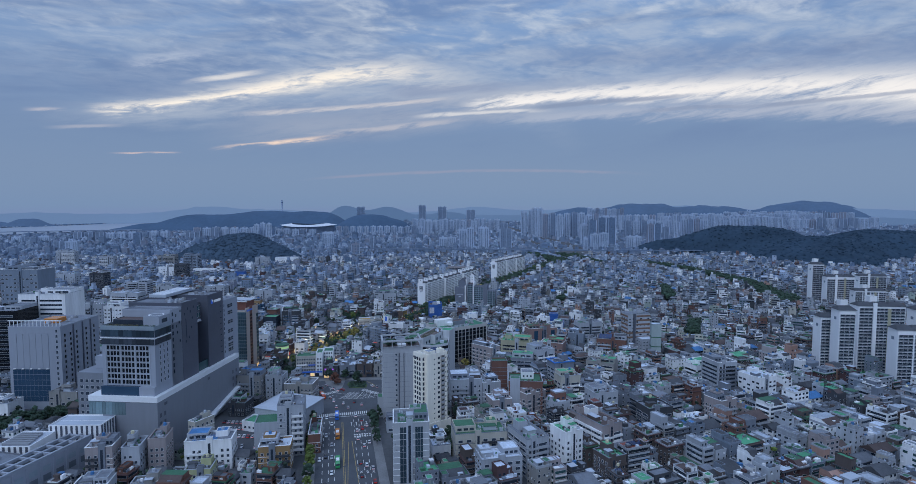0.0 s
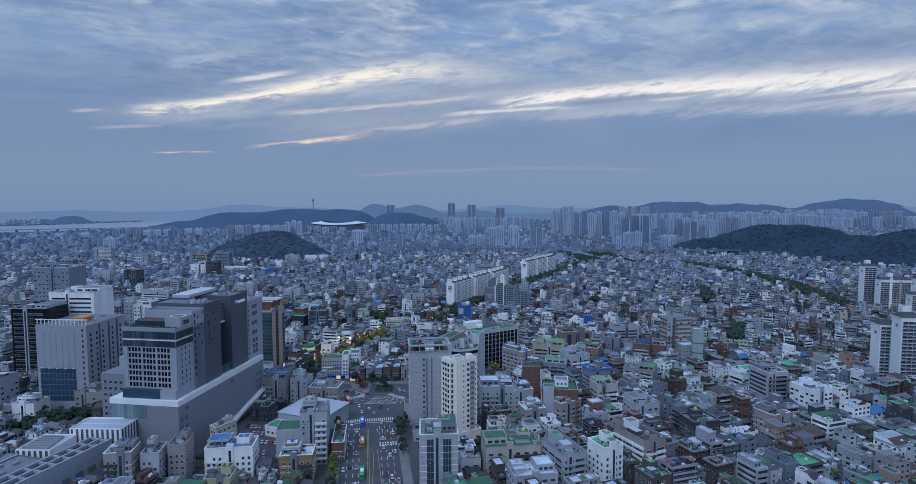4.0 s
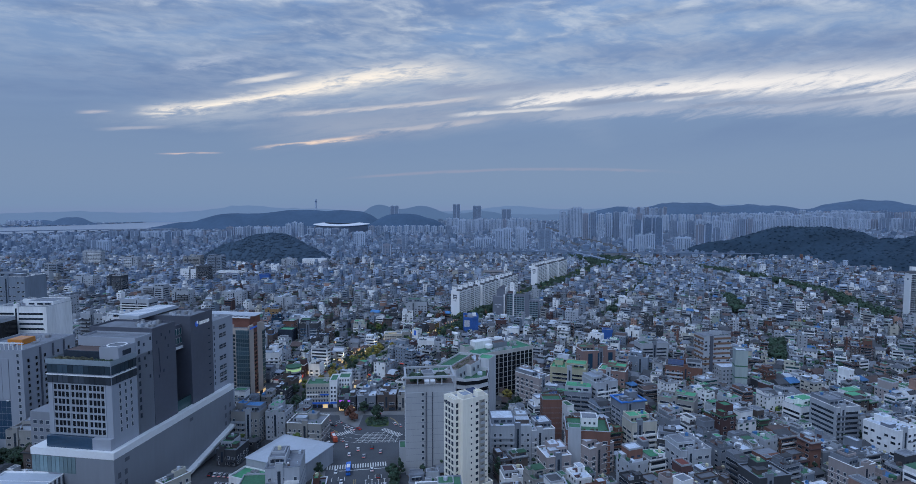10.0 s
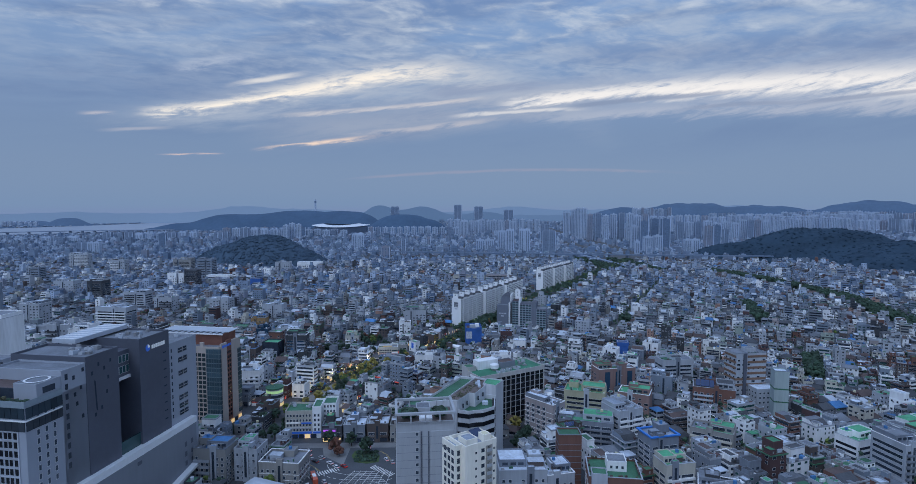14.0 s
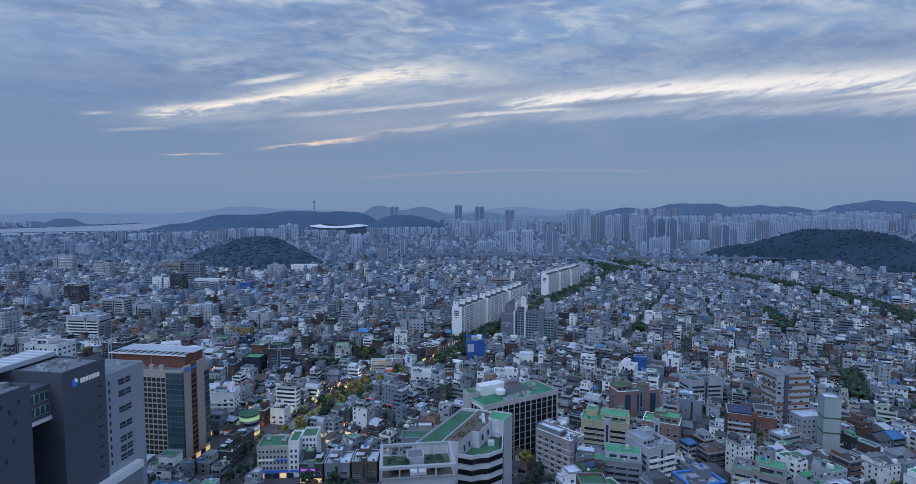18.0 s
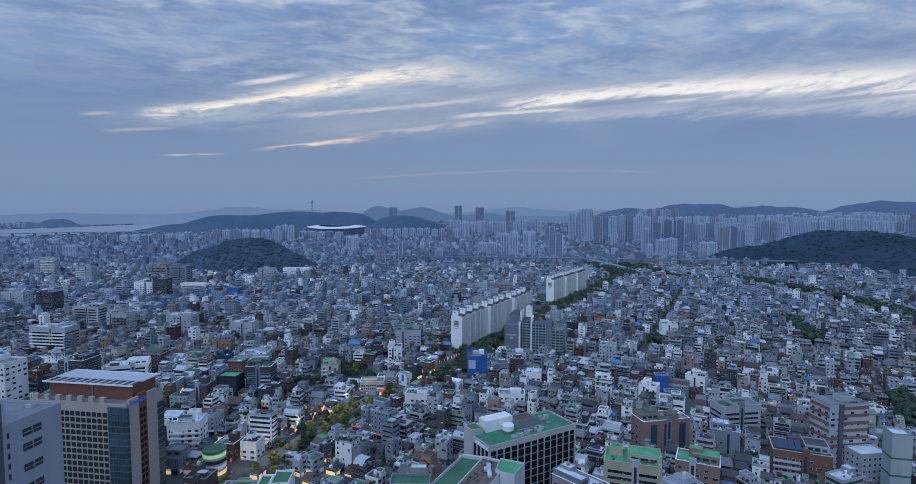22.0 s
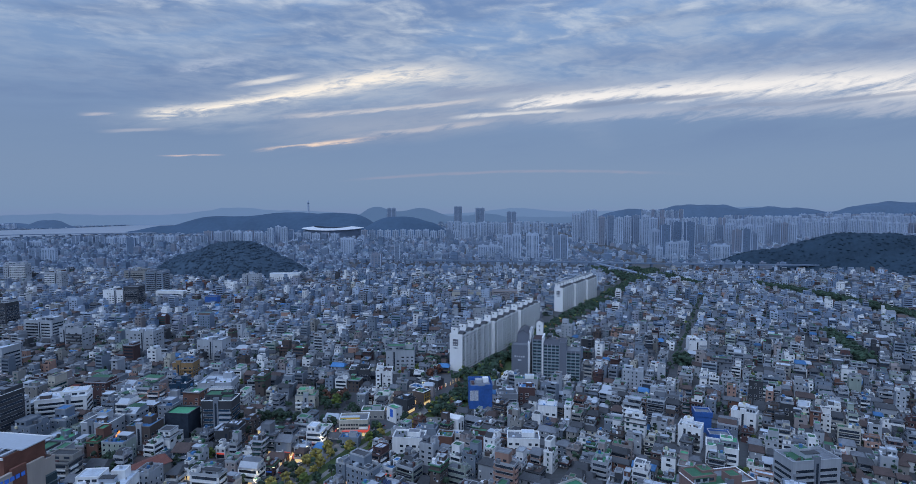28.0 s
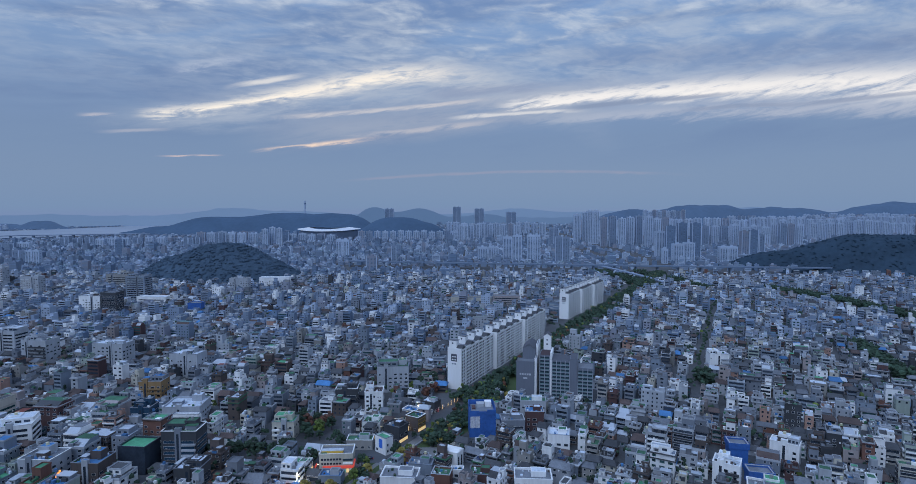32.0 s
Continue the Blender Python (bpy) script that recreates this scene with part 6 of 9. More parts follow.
def avenue_left():
    h = thing("market_hall", pose(-115, 372, 0, 0, 0, -22), "low hall with a broad pale metal roof", "building")
    keep(-100, 390, 46, 40, -22)
    block("wall", 0, 34, 0, 32, 0, 11, "wall_light_grey", h)
    r = Soup().add([(-0.8, -0.8, 11), (34.8, -0.8, 11), (34.8, 32.8, 11), (-0.8, 32.8, 11), (5, 5, 13), (29, 5, 13), (29, 27, 13), (5, 27, 13)], BOX_F[:5], "metal_roof")
    part("roof", r, h, "pale grey standing-seam metal roof")
    part("green_terrace", Soup().quad((1, -12, 6.1), (16, -12, 6.1), (16, -0.9, 6.1), (1, -0.9, 6.1), "roof_bright_green"), h)
    block("front_wing", 0, 22, -13, -0.9, 0, 6, "wall_white", h, 0.9, "roof_grey")
    panes(h, "S", -13, steps(1, 21, 6), (2.0,), 1.8, 1.6)
    roof_units(h, 3, 14, -10, -3, 6.2, 7, 6)
    g = midrise(-86, 319, 7, 15, 17, 30, "wall_light_grey", "plain grey nine-storey office block with narrow windows", "roof_grey", "single", faces="S", fh=3.4, seed=4)
    block("low_wing", -13.5, -0.05, 2, 17, 0, 20, "wall_light_grey", g, 0.8, "roof_green")
    midrise(-91, 297, 6, 17, 13, 15, "wall_ochre", "small ochre brick shop building", "roof_pale", "single", fh=3.3, seed=6)
    midrise(-69, 322, 7, 7, 26, 11, "wall_red_brick", "narrow red brick building with green roof", "roof_bright_green", "single", seed=7)
    midrise(-133, 303, 6, 25, 14, 16.5, "wall_white", "white four-storey building with a stepped roof", "roof_blue", "single", seed=8, faces="SE")
    midrise(-124, 281, 4, 13, 12, 11, "wall_lime", "pale green building with a barrel roof", "roof_dark", "single", seed=9)
    midrise(-143, 333, -30, 6, 14, 17, "wall_cream", "narrow cream stair building", "roof_grey", "single", seed=10)
    midrise(-141, 416, -6, 18, 12, 19, "wall_beige", "beige building with roof sheds", "roof_blue", "single", seed=11)
    midrise(-121, 420, -6, 13, 13, 17, "wall_light_grey", "grey building with green roof", "roof_bright_green", "single", seed=12)
    midrise(-106, 415, -6, 22, 16, 12, "wall_beige", "low beige building with a planted roof", "roof_grey", "single", seed=13)
    midrise(-137, 385, -8, 12, 14, 9, "wall_dark", "low dark building with a green roof", "roof_green", "single", seed=14)
    # striped hall and railway roofs at the lower left
    s = thing("striped_hall", pose(-211.5, 313.5, 0, 0, 0, -2), "white hall with dark vertical stripes and flat roof", "building")
    keep(-200, 320, 46, 40, -2)
    for i in range(6):
        part("roof_panel_row", Soup().box(-12, 2 - i * 0.5, -18 + i * 2.6, -16.4 + i * 2.6, 21.1, 22.3, "metal_grey"), s)
    part("roof_seam", Soup().box(0.5, 28.5, 7.9, 8.1, 24.1, 24.3, "band_white"), s)
    block("wall", 0, 29, 0, 16, 0, 24, "paint_white", s, 0.8, "metal_roof")
    block("front_wing", -14, 4, -20, -0.05, 0, 21, "paint_white", s, 0.6, "metal_roof")
    for i in range(10):
        part("stripe", Soup().box(0.8 + i * 2.85, 2.0 + i * 2.85, -0.14, 0.01, 6, 24.3, "tower_dark"), s)
    for i in range(6):
        part("stripe", Soup().box(28.9, 29.14, 0.6 + i * 2.6, 1.8 + i * 2.6, 2, 24.3, "tower_dark"), s)
    for i in range(6):
        part("stripe", Soup().box(-13.3 + i * 3.0, -12.0 + i * 3.0, -20.14, -19.9, 1, 21.2, "tower_dark"), s)
    st = thing("railway_station", pose(-186.5, 310.5, 0, 0, 0, -16), "long grey elevated railway station with open roof beams", "station")
    pr = block("platform_roof", -30, -13.5, -120, -28, 18.6, 19.4, "roof_grey", st, 0.7, "roof_grey", "long flat grey platform roof")
    block("side_wall", -1.0, 0, -120, 0, 0, 18.5, "tower_light", st)
    block("inner_wall", -13.4, -12.6, -120, 0, 0, 18.5, "tower_grey", st)
    block("track_bed", -12.5, -1.1, -120, 0, 0, 12.5, "tower_dark", st)
    for x in (-13.4, -7.2, -1.2):
        part("roof_beam", Soup().box(x, x + 1.2, -120, 0, 18.6, 20.2, "tower_light", True), st)
    for k in range(17):
        part("cross_beam", Soup().box(-12.2, -1.2, -119 + k * 7.3, -118 + k * 7.3, 18.7, 19.9, "tower_light", True), st)
        part("opening", Soup().box(-0.02, 0.06, -117 + k * 7.3, -112.6 + k * 7.3, 12.5, 15.5, "glass_rail").box(-0.02, 0.06, -117 + k * 7.3, -112.6 + k * 7.3, 7.5, 10.8, "rail_grey").box(-0.02, 0.3, -118.6 + k * 7.3, -117.8 + k * 7.3, 0, 18.4, "tower_light"), st)
        part("roof_vent", Soup().box(-27 + (k % 3) * 4, -24.6 + (k % 3) * 4, -117 + k * 5.0, -114 + k * 5.0, 19.5, 20.6, "metal_grey"), pr)
    part("gutter", Soup().box(-30.6, -30, -120, -28, 18.4, 20.2, "metal_roof"), st)
    keep(-217, 256, 36, 122, -16)
    for x, y, w, d, hh, m in ((-176, 286, 13, 12, 22, "wall_pink_stone"), (-161, 292, 9, 14, 19, "wall_light_grey"), (-151, 300, 9, 14, 20, "wall_pink_stone"), (-170, 262, 16, 14, 12, "wall_light_grey"), (-146, 268, 14, 12, 9, "wall_beige")):
        midrise(x, y, 8, w, d, hh, m, "narrow tiled building beside the station", "roof_grey", "single", seed=int(-x))
    # large blocks beyond the hotel
    b = thing("panelled_office", pose(-299, 409, 0, 0, 0, -4), "grey office block with a blank panelled front", "building")
    keep(-275, 430, 60, 56, -4)
    block("wall", 0, 38, 0, 42, 0, 60, "tower_light", b, 1.2, "roof_grey")
    for i in range(6):
        part("panel", Soup().box(1.5 + i * 4.6, 5.9 + i * 4.6, -0.3, 0.02, 31, 56, "tower_light", True), b)
    panes(b, "S", 0, steps(2, 29, 9), [6 + 4.0 * i for i in range(6)], 2.9, 3.8, "glass_blue", None)
    panes(b, "S", 0, (35,), [6 + 3.9 * i for i in range(14)], 1.8, 2.4)
    panes(b, "E", 38, (4, 10, 16.5, 27, 36), [6 + 3.9 * i for i in range(13)], 1.7, 2.2, "glass_black", "metal_grey")
    for y in (13, 23, 32):
        part("corner_strip", Soup().box(38, 38.5, y - 0.5, y + 0.5, 2, 60, "tower_dark"), b)
    for i in range(14):
        part("roof_post", Soup().box(1 + i * 2.8, 1.4 + i * 2.8, 0.2, 0.6, 60, 65, "band_white"), b)
    part("roof_rail", Soup().box(0, 38.5, 0, 0.8, 65, 65.6, "band_white", True), b)
    for i in range(5):
        part("lamp", Soup().box(3 + i * 6, 4.4 + i * 6, -1.0, -0.4, 30, 30.5, "sign_white", True), b)
    roof_units(b, 4, 34, 6, 38, 60.1, 10, 3)
    part("roof_sheet", Soup().box(14, 24, 16, 26, 60.1, 63.5, "taxi_orange"), b, "orange roof cover")
    for x, y, t, w, d, hh, m, st in ((-366, 472, -3, 29, 26, 60, "glass_black", "band"), (-356, 502, -3, 41, 26, 69, "wall_white", "band"), (-412, 560, -3, 36, 24, 84, "wall_cool_grey", "pair"),
                                    (-342, 402, -4, 22, 16, 24, "wall_light_grey", "single"), (-262, 392, -4, 20, 12, 17, "wall_beige", "single"), (-300, 385, -4, 16, 14, 12, "wall_white", "single"), (-350, 620, -8, 30, 18, 36, "wall_white", "single"), (-300, 640, -8, 20, 18, 32, "wall_dark", "band"), (-392, 650, -8, 26, 18, 34, "wall_light_grey", "single")):
        midrise(x, y, t, w, d, hh, m, "tall office building among houses", "roof_grey", st, seed=int(-x), fh=3.9, faces="S" if hh > 50 else "SE")


def right_mid():
    M = midrise
    M(19.5, 385, 2, 23, 18, 22, "wall_light_grey", "pale grey office with five window rows and pale roof", "roof_pale", "single", seed=31)
    M(42.8, 386, 14, 14, 14, 19, "wall_light_grey", "pale grey office wing with stair glazing", "roof_pale", "single", seed=32)
    M(47.2, 361, 14, 14, 14, 15, "wall_pink_stone", "pinkish stone four-storey building with pale roof", "roof_pale", "pair", seed=33)
    M(71.8, 368.7, 31, 18, 11, 16, "wall_pink_stone", "pinkish stone building with rounded parapet", "roof_pale", "pair", seed=34)
    M(53, 414, 0, 12, 10, 27, "wall_red_brick", "tall windowless red brick slab", "roof_green", "single", seed=35, faces="E", pent=False)
    rb = M(60.5, 378, -8, 24, 20, 23, "wall_red_brick", "red brick building with green roof terraces", "roof_green", "pair", seed=36, pent=False)
    block("roof_house", 9, 18, 8, 17, 23, 27.5, "wall_white", rb, 0.5, "roof_grey")
    panes(rb, "S", 8, steps(9.6, 17.4, 3), (24.4,), 1.3, 1.5)
    block("front_stair", 1, 8, -2.5, 4, 0, 26, "wall_light_grey", rb, 0.5, "roof_green")
    junk = Soup()
    r2 = random.Random(36)
    for _ in range(40):
        x, y = (r2.uniform(1, 23), r2.choice((0.9, 19.2))) if r2.random() < 0.6 else (r2.choice((0.9, 23.1)), r2.uniform(1, 19))
        junk.box(x - 0.4, x + 0.4, y - 0.4, y + 0.4, 24, 24 + r2.uniform(0.3, 1.0), r2.choice(("wall_brown_brick", "leaf_autumn_dark", "wall_maroon")))
    tagged(part("roof_planters", junk, rb, "rusty planters along the parapet"), kind="stuff")
    M(58.5, 464.4, 42, 12, 23, 24, "wall_pink_stone", "stone apartment building with pale roof", "roof_pale", "pair", seed=37)
    M(72, 500, -19, 27, 16, 22, "wall_yellow", "pale yellow building with green roof garden", "roof_bright_green", "band", seed=38)
    M(61, 462, -16, 33, 16, 17, "wall_grey", "grey banded building with green roof deck", "roof_bright_green", "band", seed=39, bal="wall_grey")
    M(98.1, 459.7, 22, 18, 18, 22, "wall_light_grey", "pale grey building with white stacked balconies", "roof_steel", "band", seed=40, bal="wall_white")
    pb = M(110, 555, 12, 31, 14, 19, "wall_rose_brick", "rose brick office with tall blue glass strips", "roof_green", "single", seed=41, faces="W")
    for x0 in (5, 14, 24):
        part("glass_strip", Soup().box(x0, x0 + 4.2, -0.2, 0.02, 1.5, 17.5, "glass_blue", True), pb, "tall blue glass strip")
    block("stair_tower", 17, 23, -0.3, 6, 0, 23, "wall_rose_brick", pb, 0.5, "roof_green")
    M(112, 511, -26, 21, 15, 17, "wall_rose_brick", "brown brick building with stair tower", "roof_bright_green", "pair", seed=42)
    bb = M(103.7, 419.9, 14, 17, 13, 23, "wall_grey", "grey apartment house with a bright blue roof edge", "roof_steel", "band", seed=43, bal="wall_grey")
    part("roof_edge", Soup().rim(-0.7, 17.7, -0.7, 13.7, 23.6, 24.3, 1.2, "roof_bright_blue"), bb, "bright blue sheet-metal roof edge")
    M(102.5, 394.3, 12, 16, 12, 20, "wall_cream", "pale apartment house with bow balconies and green roof", "roof_bright_green", "band", seed=44, bal="wall_white")
    M(112, 380, -22, 19, 14, 17, "wall_dark", "black apartment house with white balconies", "roof_grey", "band", seed=45, bal="wall_white")
    M(118.1, 361.8, 12, 18, 15, 18, "wall_light_grey", "grey stone apartment house", "roof_grey", "pair", seed=46)
    M(140, 457, -33, 24, 14, 14, "wall_beige", "beige house with stacked balconies and green roof", "roof_bright_green", "band", seed=47, bal="wall_cream")
    M(231, 408, 10, 17, 20, 24, "wall_light_grey", "grey building with dark stacked windows", "roof_grey", "band", seed=48, bal="wall_grey")
    M(252, 387, 20, 18, 19, 18, "wall_white", "white apartment house with corner bays", "roof_pale", "single", seed=49)
    M(200, 347, 22, 15, 14, 16, "wall_pink_stone", "pinkish stone house with small windows", "roof_dark", "single", seed=50)
    M(146, 337, 12, 18, 15, 16, "wall_dark", "dark grey house with white window bands and roof garden", "roof_green", "band", seed=51, bal="wall_grey")
    M(230, 440, 20, 20, 14, 12, "wall_white", "white and black house with green roof", "roof_bright_green", "band", seed=52)
    lb = M(104, 302, 25, 15, 29, 20, "wall_pink_stone", "long stone apartment house with white balconies and brown roof", "roof_brown", "band", seed=53, bal="wall_white")
    for f in range(1, 6):
        z = 0.9 + f * 3.2
        part("balcony", Soup().rim(-1.3, 0.02, 0.5, 24, z - 1.0, z + 0.1, 0.15, "wall_white").box(-1.3, 0, 0.5, 24, z - 1.1, z - 0.9, "wall_white", True), lb)
    for y in (0.6, 8.3, 16.1, 23.9):
        part("balcony_post", Soup().box(-1.2, -1.0, y - 0.1, y + 0.1, 1, 18, "wall_white"), lb)
    block("brick_end", -0.6, 4, 24.2, 29.4, 0, 19, "wall_brown_brick", lb, 0.3, "roof_brown")
    block("roof_house", 5, 12, 17, 23, 20, 24, "wall_white", lb, 0.4, "roof_grey")
    M(78, 287, 24, 12, 14, 23, "wall_white", "white stair-towered building with green roof", "roof_bright_green", "single", seed=54)
    M(56, 284, 20, 14, 22, 21, "wall_light_grey", "apartment house with green awnings", "roof_bright_green", "band", seed=55, bal="wall_light_grey")
    M(18, 300, 6, 30, 16, 18, "wall_cream", "cream and brick school-like building with green roof", "roof_green", "pair", seed=56)
    M(30, 270, 10, 22, 14, 17, "wall_light_grey", "pale stone hall with an arched glass front", "roof_pale", "pair", seed=57)
    M(98, 274, 22, 12, 13, 14, "wall_brown_brick", "brick house with bright green roof", "roof_bright_green", "single", seed=58)
    gt = M(-16, 279, 3, 19, 20, 34, "tile_grey", "narrow tiled office tower with two dark glass strips", "roof_green", "single", seed=59, faces="E")
    for x0, x1 in ((3.6, 9.0), (11.6, 15.6)):
        for f in range(9):
            part("glass_panel", Soup().box(x0, x1, -0.2, 0.02, 2.2 + f * 3.4, 5.3 + f * 3.4, "glass_teal", True), gt)
        for q in (1 / 3, 2 / 3):
            part("mullion", Soup().box(x0 + (x1 - x0) * q - 0.08, x0 + (x1 - x0) * q + 0.08, -0.3, 0, 2.2, 32.5, "metal_grey", True), gt)
    M(4, 322, 12, 10, 9, 8, "wall_dark", "low dark house behind the tower", "roof_pale", "pair", seed=141)
    M(5, 306, 10, 11, 10, 9, "wall_white", "low white house with a pale roof", "roof_pale", "pair", seed=142)
    M(-24, 350, 8, 16, 9, 7, "wall_light_grey", "low grey annex with a flat roof", "roof_grey", "band", seed=143)
    M(22, 330, 10, 13, 10, 10, "wall_brown_brick", "small brown brick house with dark roof", "roof_dark", "pair", seed=144)
    M(24, 350, 10, 12, 10, 9, "wall_white", "small white house with a maroon roof", "roof_maroon", "pair", seed=145)
    M(-17, 303, 4, 14, 22, 12, "wall_cream", "low cream building with roof clutter", "roof_green", "single", seed=60)
    s = M(205, 532, 8, 24, 14, 38, "wall_light_grey", "office with brown striped bands and a dark stair shaft", "roof_grey", "single", seed=61, faces="SW", pent=False)
    for z in (14.6, 18.8, 23.0, 27.2, 31.4, 35.6):
        part("brown_band", Soup().box(9 if z > 19 else 0, 24.2, -0.25, 0.02, z, z + 1.7, "band_brown", True), s, "brown facade band")
        part("brown_band", Soup().box(-0.25, 0.02, 0.1, 14, z, z + 1.7, "band_brown", True), s, "brown facade band")
    part("stair_shaft", Soup().box(5.6, 8.0, -1.0, 0, 0, 39, "tower_dark"), s, "dark stair shaft")
    shrubs(s, 10, 23, 1, 3, 38.2, 16, 61, "leaf_green", 0.8)
    block("roof_house", 12, 20, 6, 12, 38, 40.6, "wall_light_grey", s, 0.3, "roof_grey")
    block("lower_wing", 9, 26, -12, -1.1, 0, 15, "wall_light_grey", s, 0.8, "roof_pale")
    panes(s, "S", -12, steps(9.6, 25.4, 5), (1.5, 5, 8.5, 11.8), 1.6, 1.6)
    panes(s, "W", 9, steps(-11.4, -2, 3), (1.5, 5, 8.5, 11.8), 1.6, 1.6)
    keep(224, 527, 20, 16, 8)
    mt = M(217, 503, -14, 9, 9.5, 34, "wall_mint", "pale mint windowless lift tower", "roof_pale", "single", seed=62, faces="", pent=False)
    for z in (13, 22):
        part("green_stripe", Soup().rim(-0.08, 9.08, -0.08, 9.58, z, z + 0.9, 0.06, "roof_green"), mt, "dull green painted stripe")
    sb = M(172, 528, -22, 28, 18, 15, "wall_red_brick", "red brick building with tilted solar panels", "roof_dark", "pair", seed=63)
    for i in range(4):
        part("solar_panel", Soup().add([(2 + i * 3.1, 2, 16.2), (4.9 + i * 3.1, 2, 16.2), (4.9 + i * 3.1, 10, 18.6), (2 + i * 3.1, 10, 18.6), (2 + i * 3.1, 2, 16.4), (4.9 + i * 3.1, 2, 16.4), (4.9 + i * 3.1, 10, 18.8), (2 + i * 3.1, 10, 18.8)], BOX_F, "solar"), sb)
    M(169, 580, 8, 27, 14, 19, "wall_light_grey", "pale grey office with green roof", "roof_green", "band", seed=121)
    M(150, 555, -24, 16, 13, 15, "wall_cool_grey", "blue-grey metal-clad house with a pale roof", "roof_pale", "pair", seed=64)
    M(142, 618, -24, 17, 12, 11, "wall_white", "white house with green roof and round corner", "roof_bright_green", "band", seed=65)
    M(182.3, 671, -38, 15, 9, 12, "wall_white", "long white box-shaped house", "roof_pale", "pair", seed=66)
    M(134.6, 640, -32, 13, 11, 14, "wall_white", "white house with flat roof", "roof_pale", "single", seed=67)
    M(228.7, 850, -5, 17, 11, 14, "wall_white", "white windowless box house", "roof_pale", "single", seed=68, faces="E")
    for x, y, w, d, hh in ((156, 665, 10, 9, 12.5), (155.5, 642, 12, 9, 7)):
        b = M(x, y, -12, w, d, hh, "tarp_blue", "building site wrapped in blue sheeting", "roof_grey", "single", seed=69, faces="", pent=False, name="wrapped_house")
        part("scaffold", Soup().rim(-0.6, w + 0.6, -0.6, d + 0.6, hh - 2, hh + 1.4, 0.1, "tarp_blue"), b)
    # big apartment complex at the right edge
    def aptblock(x, y, t, w, h, hood=True):
        o = thing("apartment_block", pose(x, y, 0, 0, 0, t), "white high-rise apartment block with stacked balconies and dark hipped roofs", "apartment block", "white apartment high-rises")
        d = 13
        block("wall", 0, w, 0, d, 0, h, "paint_white", o)
        keep(x + w / 2, y + d / 2, w + 8, d + 10, t)
        nb = max(1, round(w / 11))
        far_b = Soup()
        for k in range(nb):
            a, b = k * w / nb + 0.7, (k + 1) * w / nb - 0.7
            for fl in range(int(h / 2.85) - 1):
                z = 2 + fl * 2.85
                s = Soup().box(a, b, -0.12, 0.02, z + 0.5, z + 2.05, "glass_dark", True)
                s.box(a, b, -0.5, 0.0, z - 0.72, z - 0.42, "paint_white", True)
                s.box(a, b, -0.45, -0.38, z - 0.42, z + 0.5, "rail_grey", True)
                for q in (0.0, 0.33, 0.66, 1.0):
                    u = a + (b - a) * q
                    s.box(u - 0.16, u + 0.16, -0.4, 0, z - 0.4, z + 2.1, "wall_light_grey", True)
                if y < 600:
                    part("balcony", s, o)
                else:
                    far_b.join(s)
            part("roof_hood", Soup().add([(a - 1.6, -0.8, h), (b + 1.6, -0.8, h), (b + 1.6, d + 0.8, h), (a - 1.6, d + 0.8, h), (a + 1, d / 2, h + 3.2), (b - 1, d / 2, h + 3.2)], [(0, 1, 5, 4), (2, 3, 4, 5), (1, 2, 5, 5), (3, 0, 4, 4)], "roof_dark"), o, "dark hipped roof")
        if far_b.n:
            tagged(part("balcony_front", far_b, o), kind="stuff")
        if w > 30:
            part("yellow_strip", Soup().box(w * 0.62, w * 0.62 + 2.6, -0.6, 0, 0, h - 2, "wall_yellow"), o, "pale yellow painted strip")
            part("white_strip", Soup().box(w * 0.3, w * 0.3 + 2.8, -1.4, 0, 0, h + 3, "paint_white"), o, "white stair strip")
        if hood:
            block("stair_tower", w * 0.35, w * 0.35 + 6, d - 5, d + 1, h, h + 7, "paint_white", o, 0.6, "roof_dark")
        part("gable_sign", Soup().box(-0.08, 0.02, d * 0.35, d * 0.6, h - 9, h - 6.5, "wall_cool_grey", True), o, "grey sign bar")
        return o

    aptblock(352, 459, -10, 12, 49, False)
    aptblock(354, 440, -10, 13, 59)
    aptblock(381, 452, -10, 38, 60)
    aptblock(382, 412, -10, 24, 48, False)
    aptblock(424, 440, -10, 34, 58)
    for x, y, w, h in ((576, 747, 37, 45), (572, 772, 16, 60), (659, 788, 38, 40), (597, 720, 40, 29)):
        aptblock(x, y, -10, w, h)


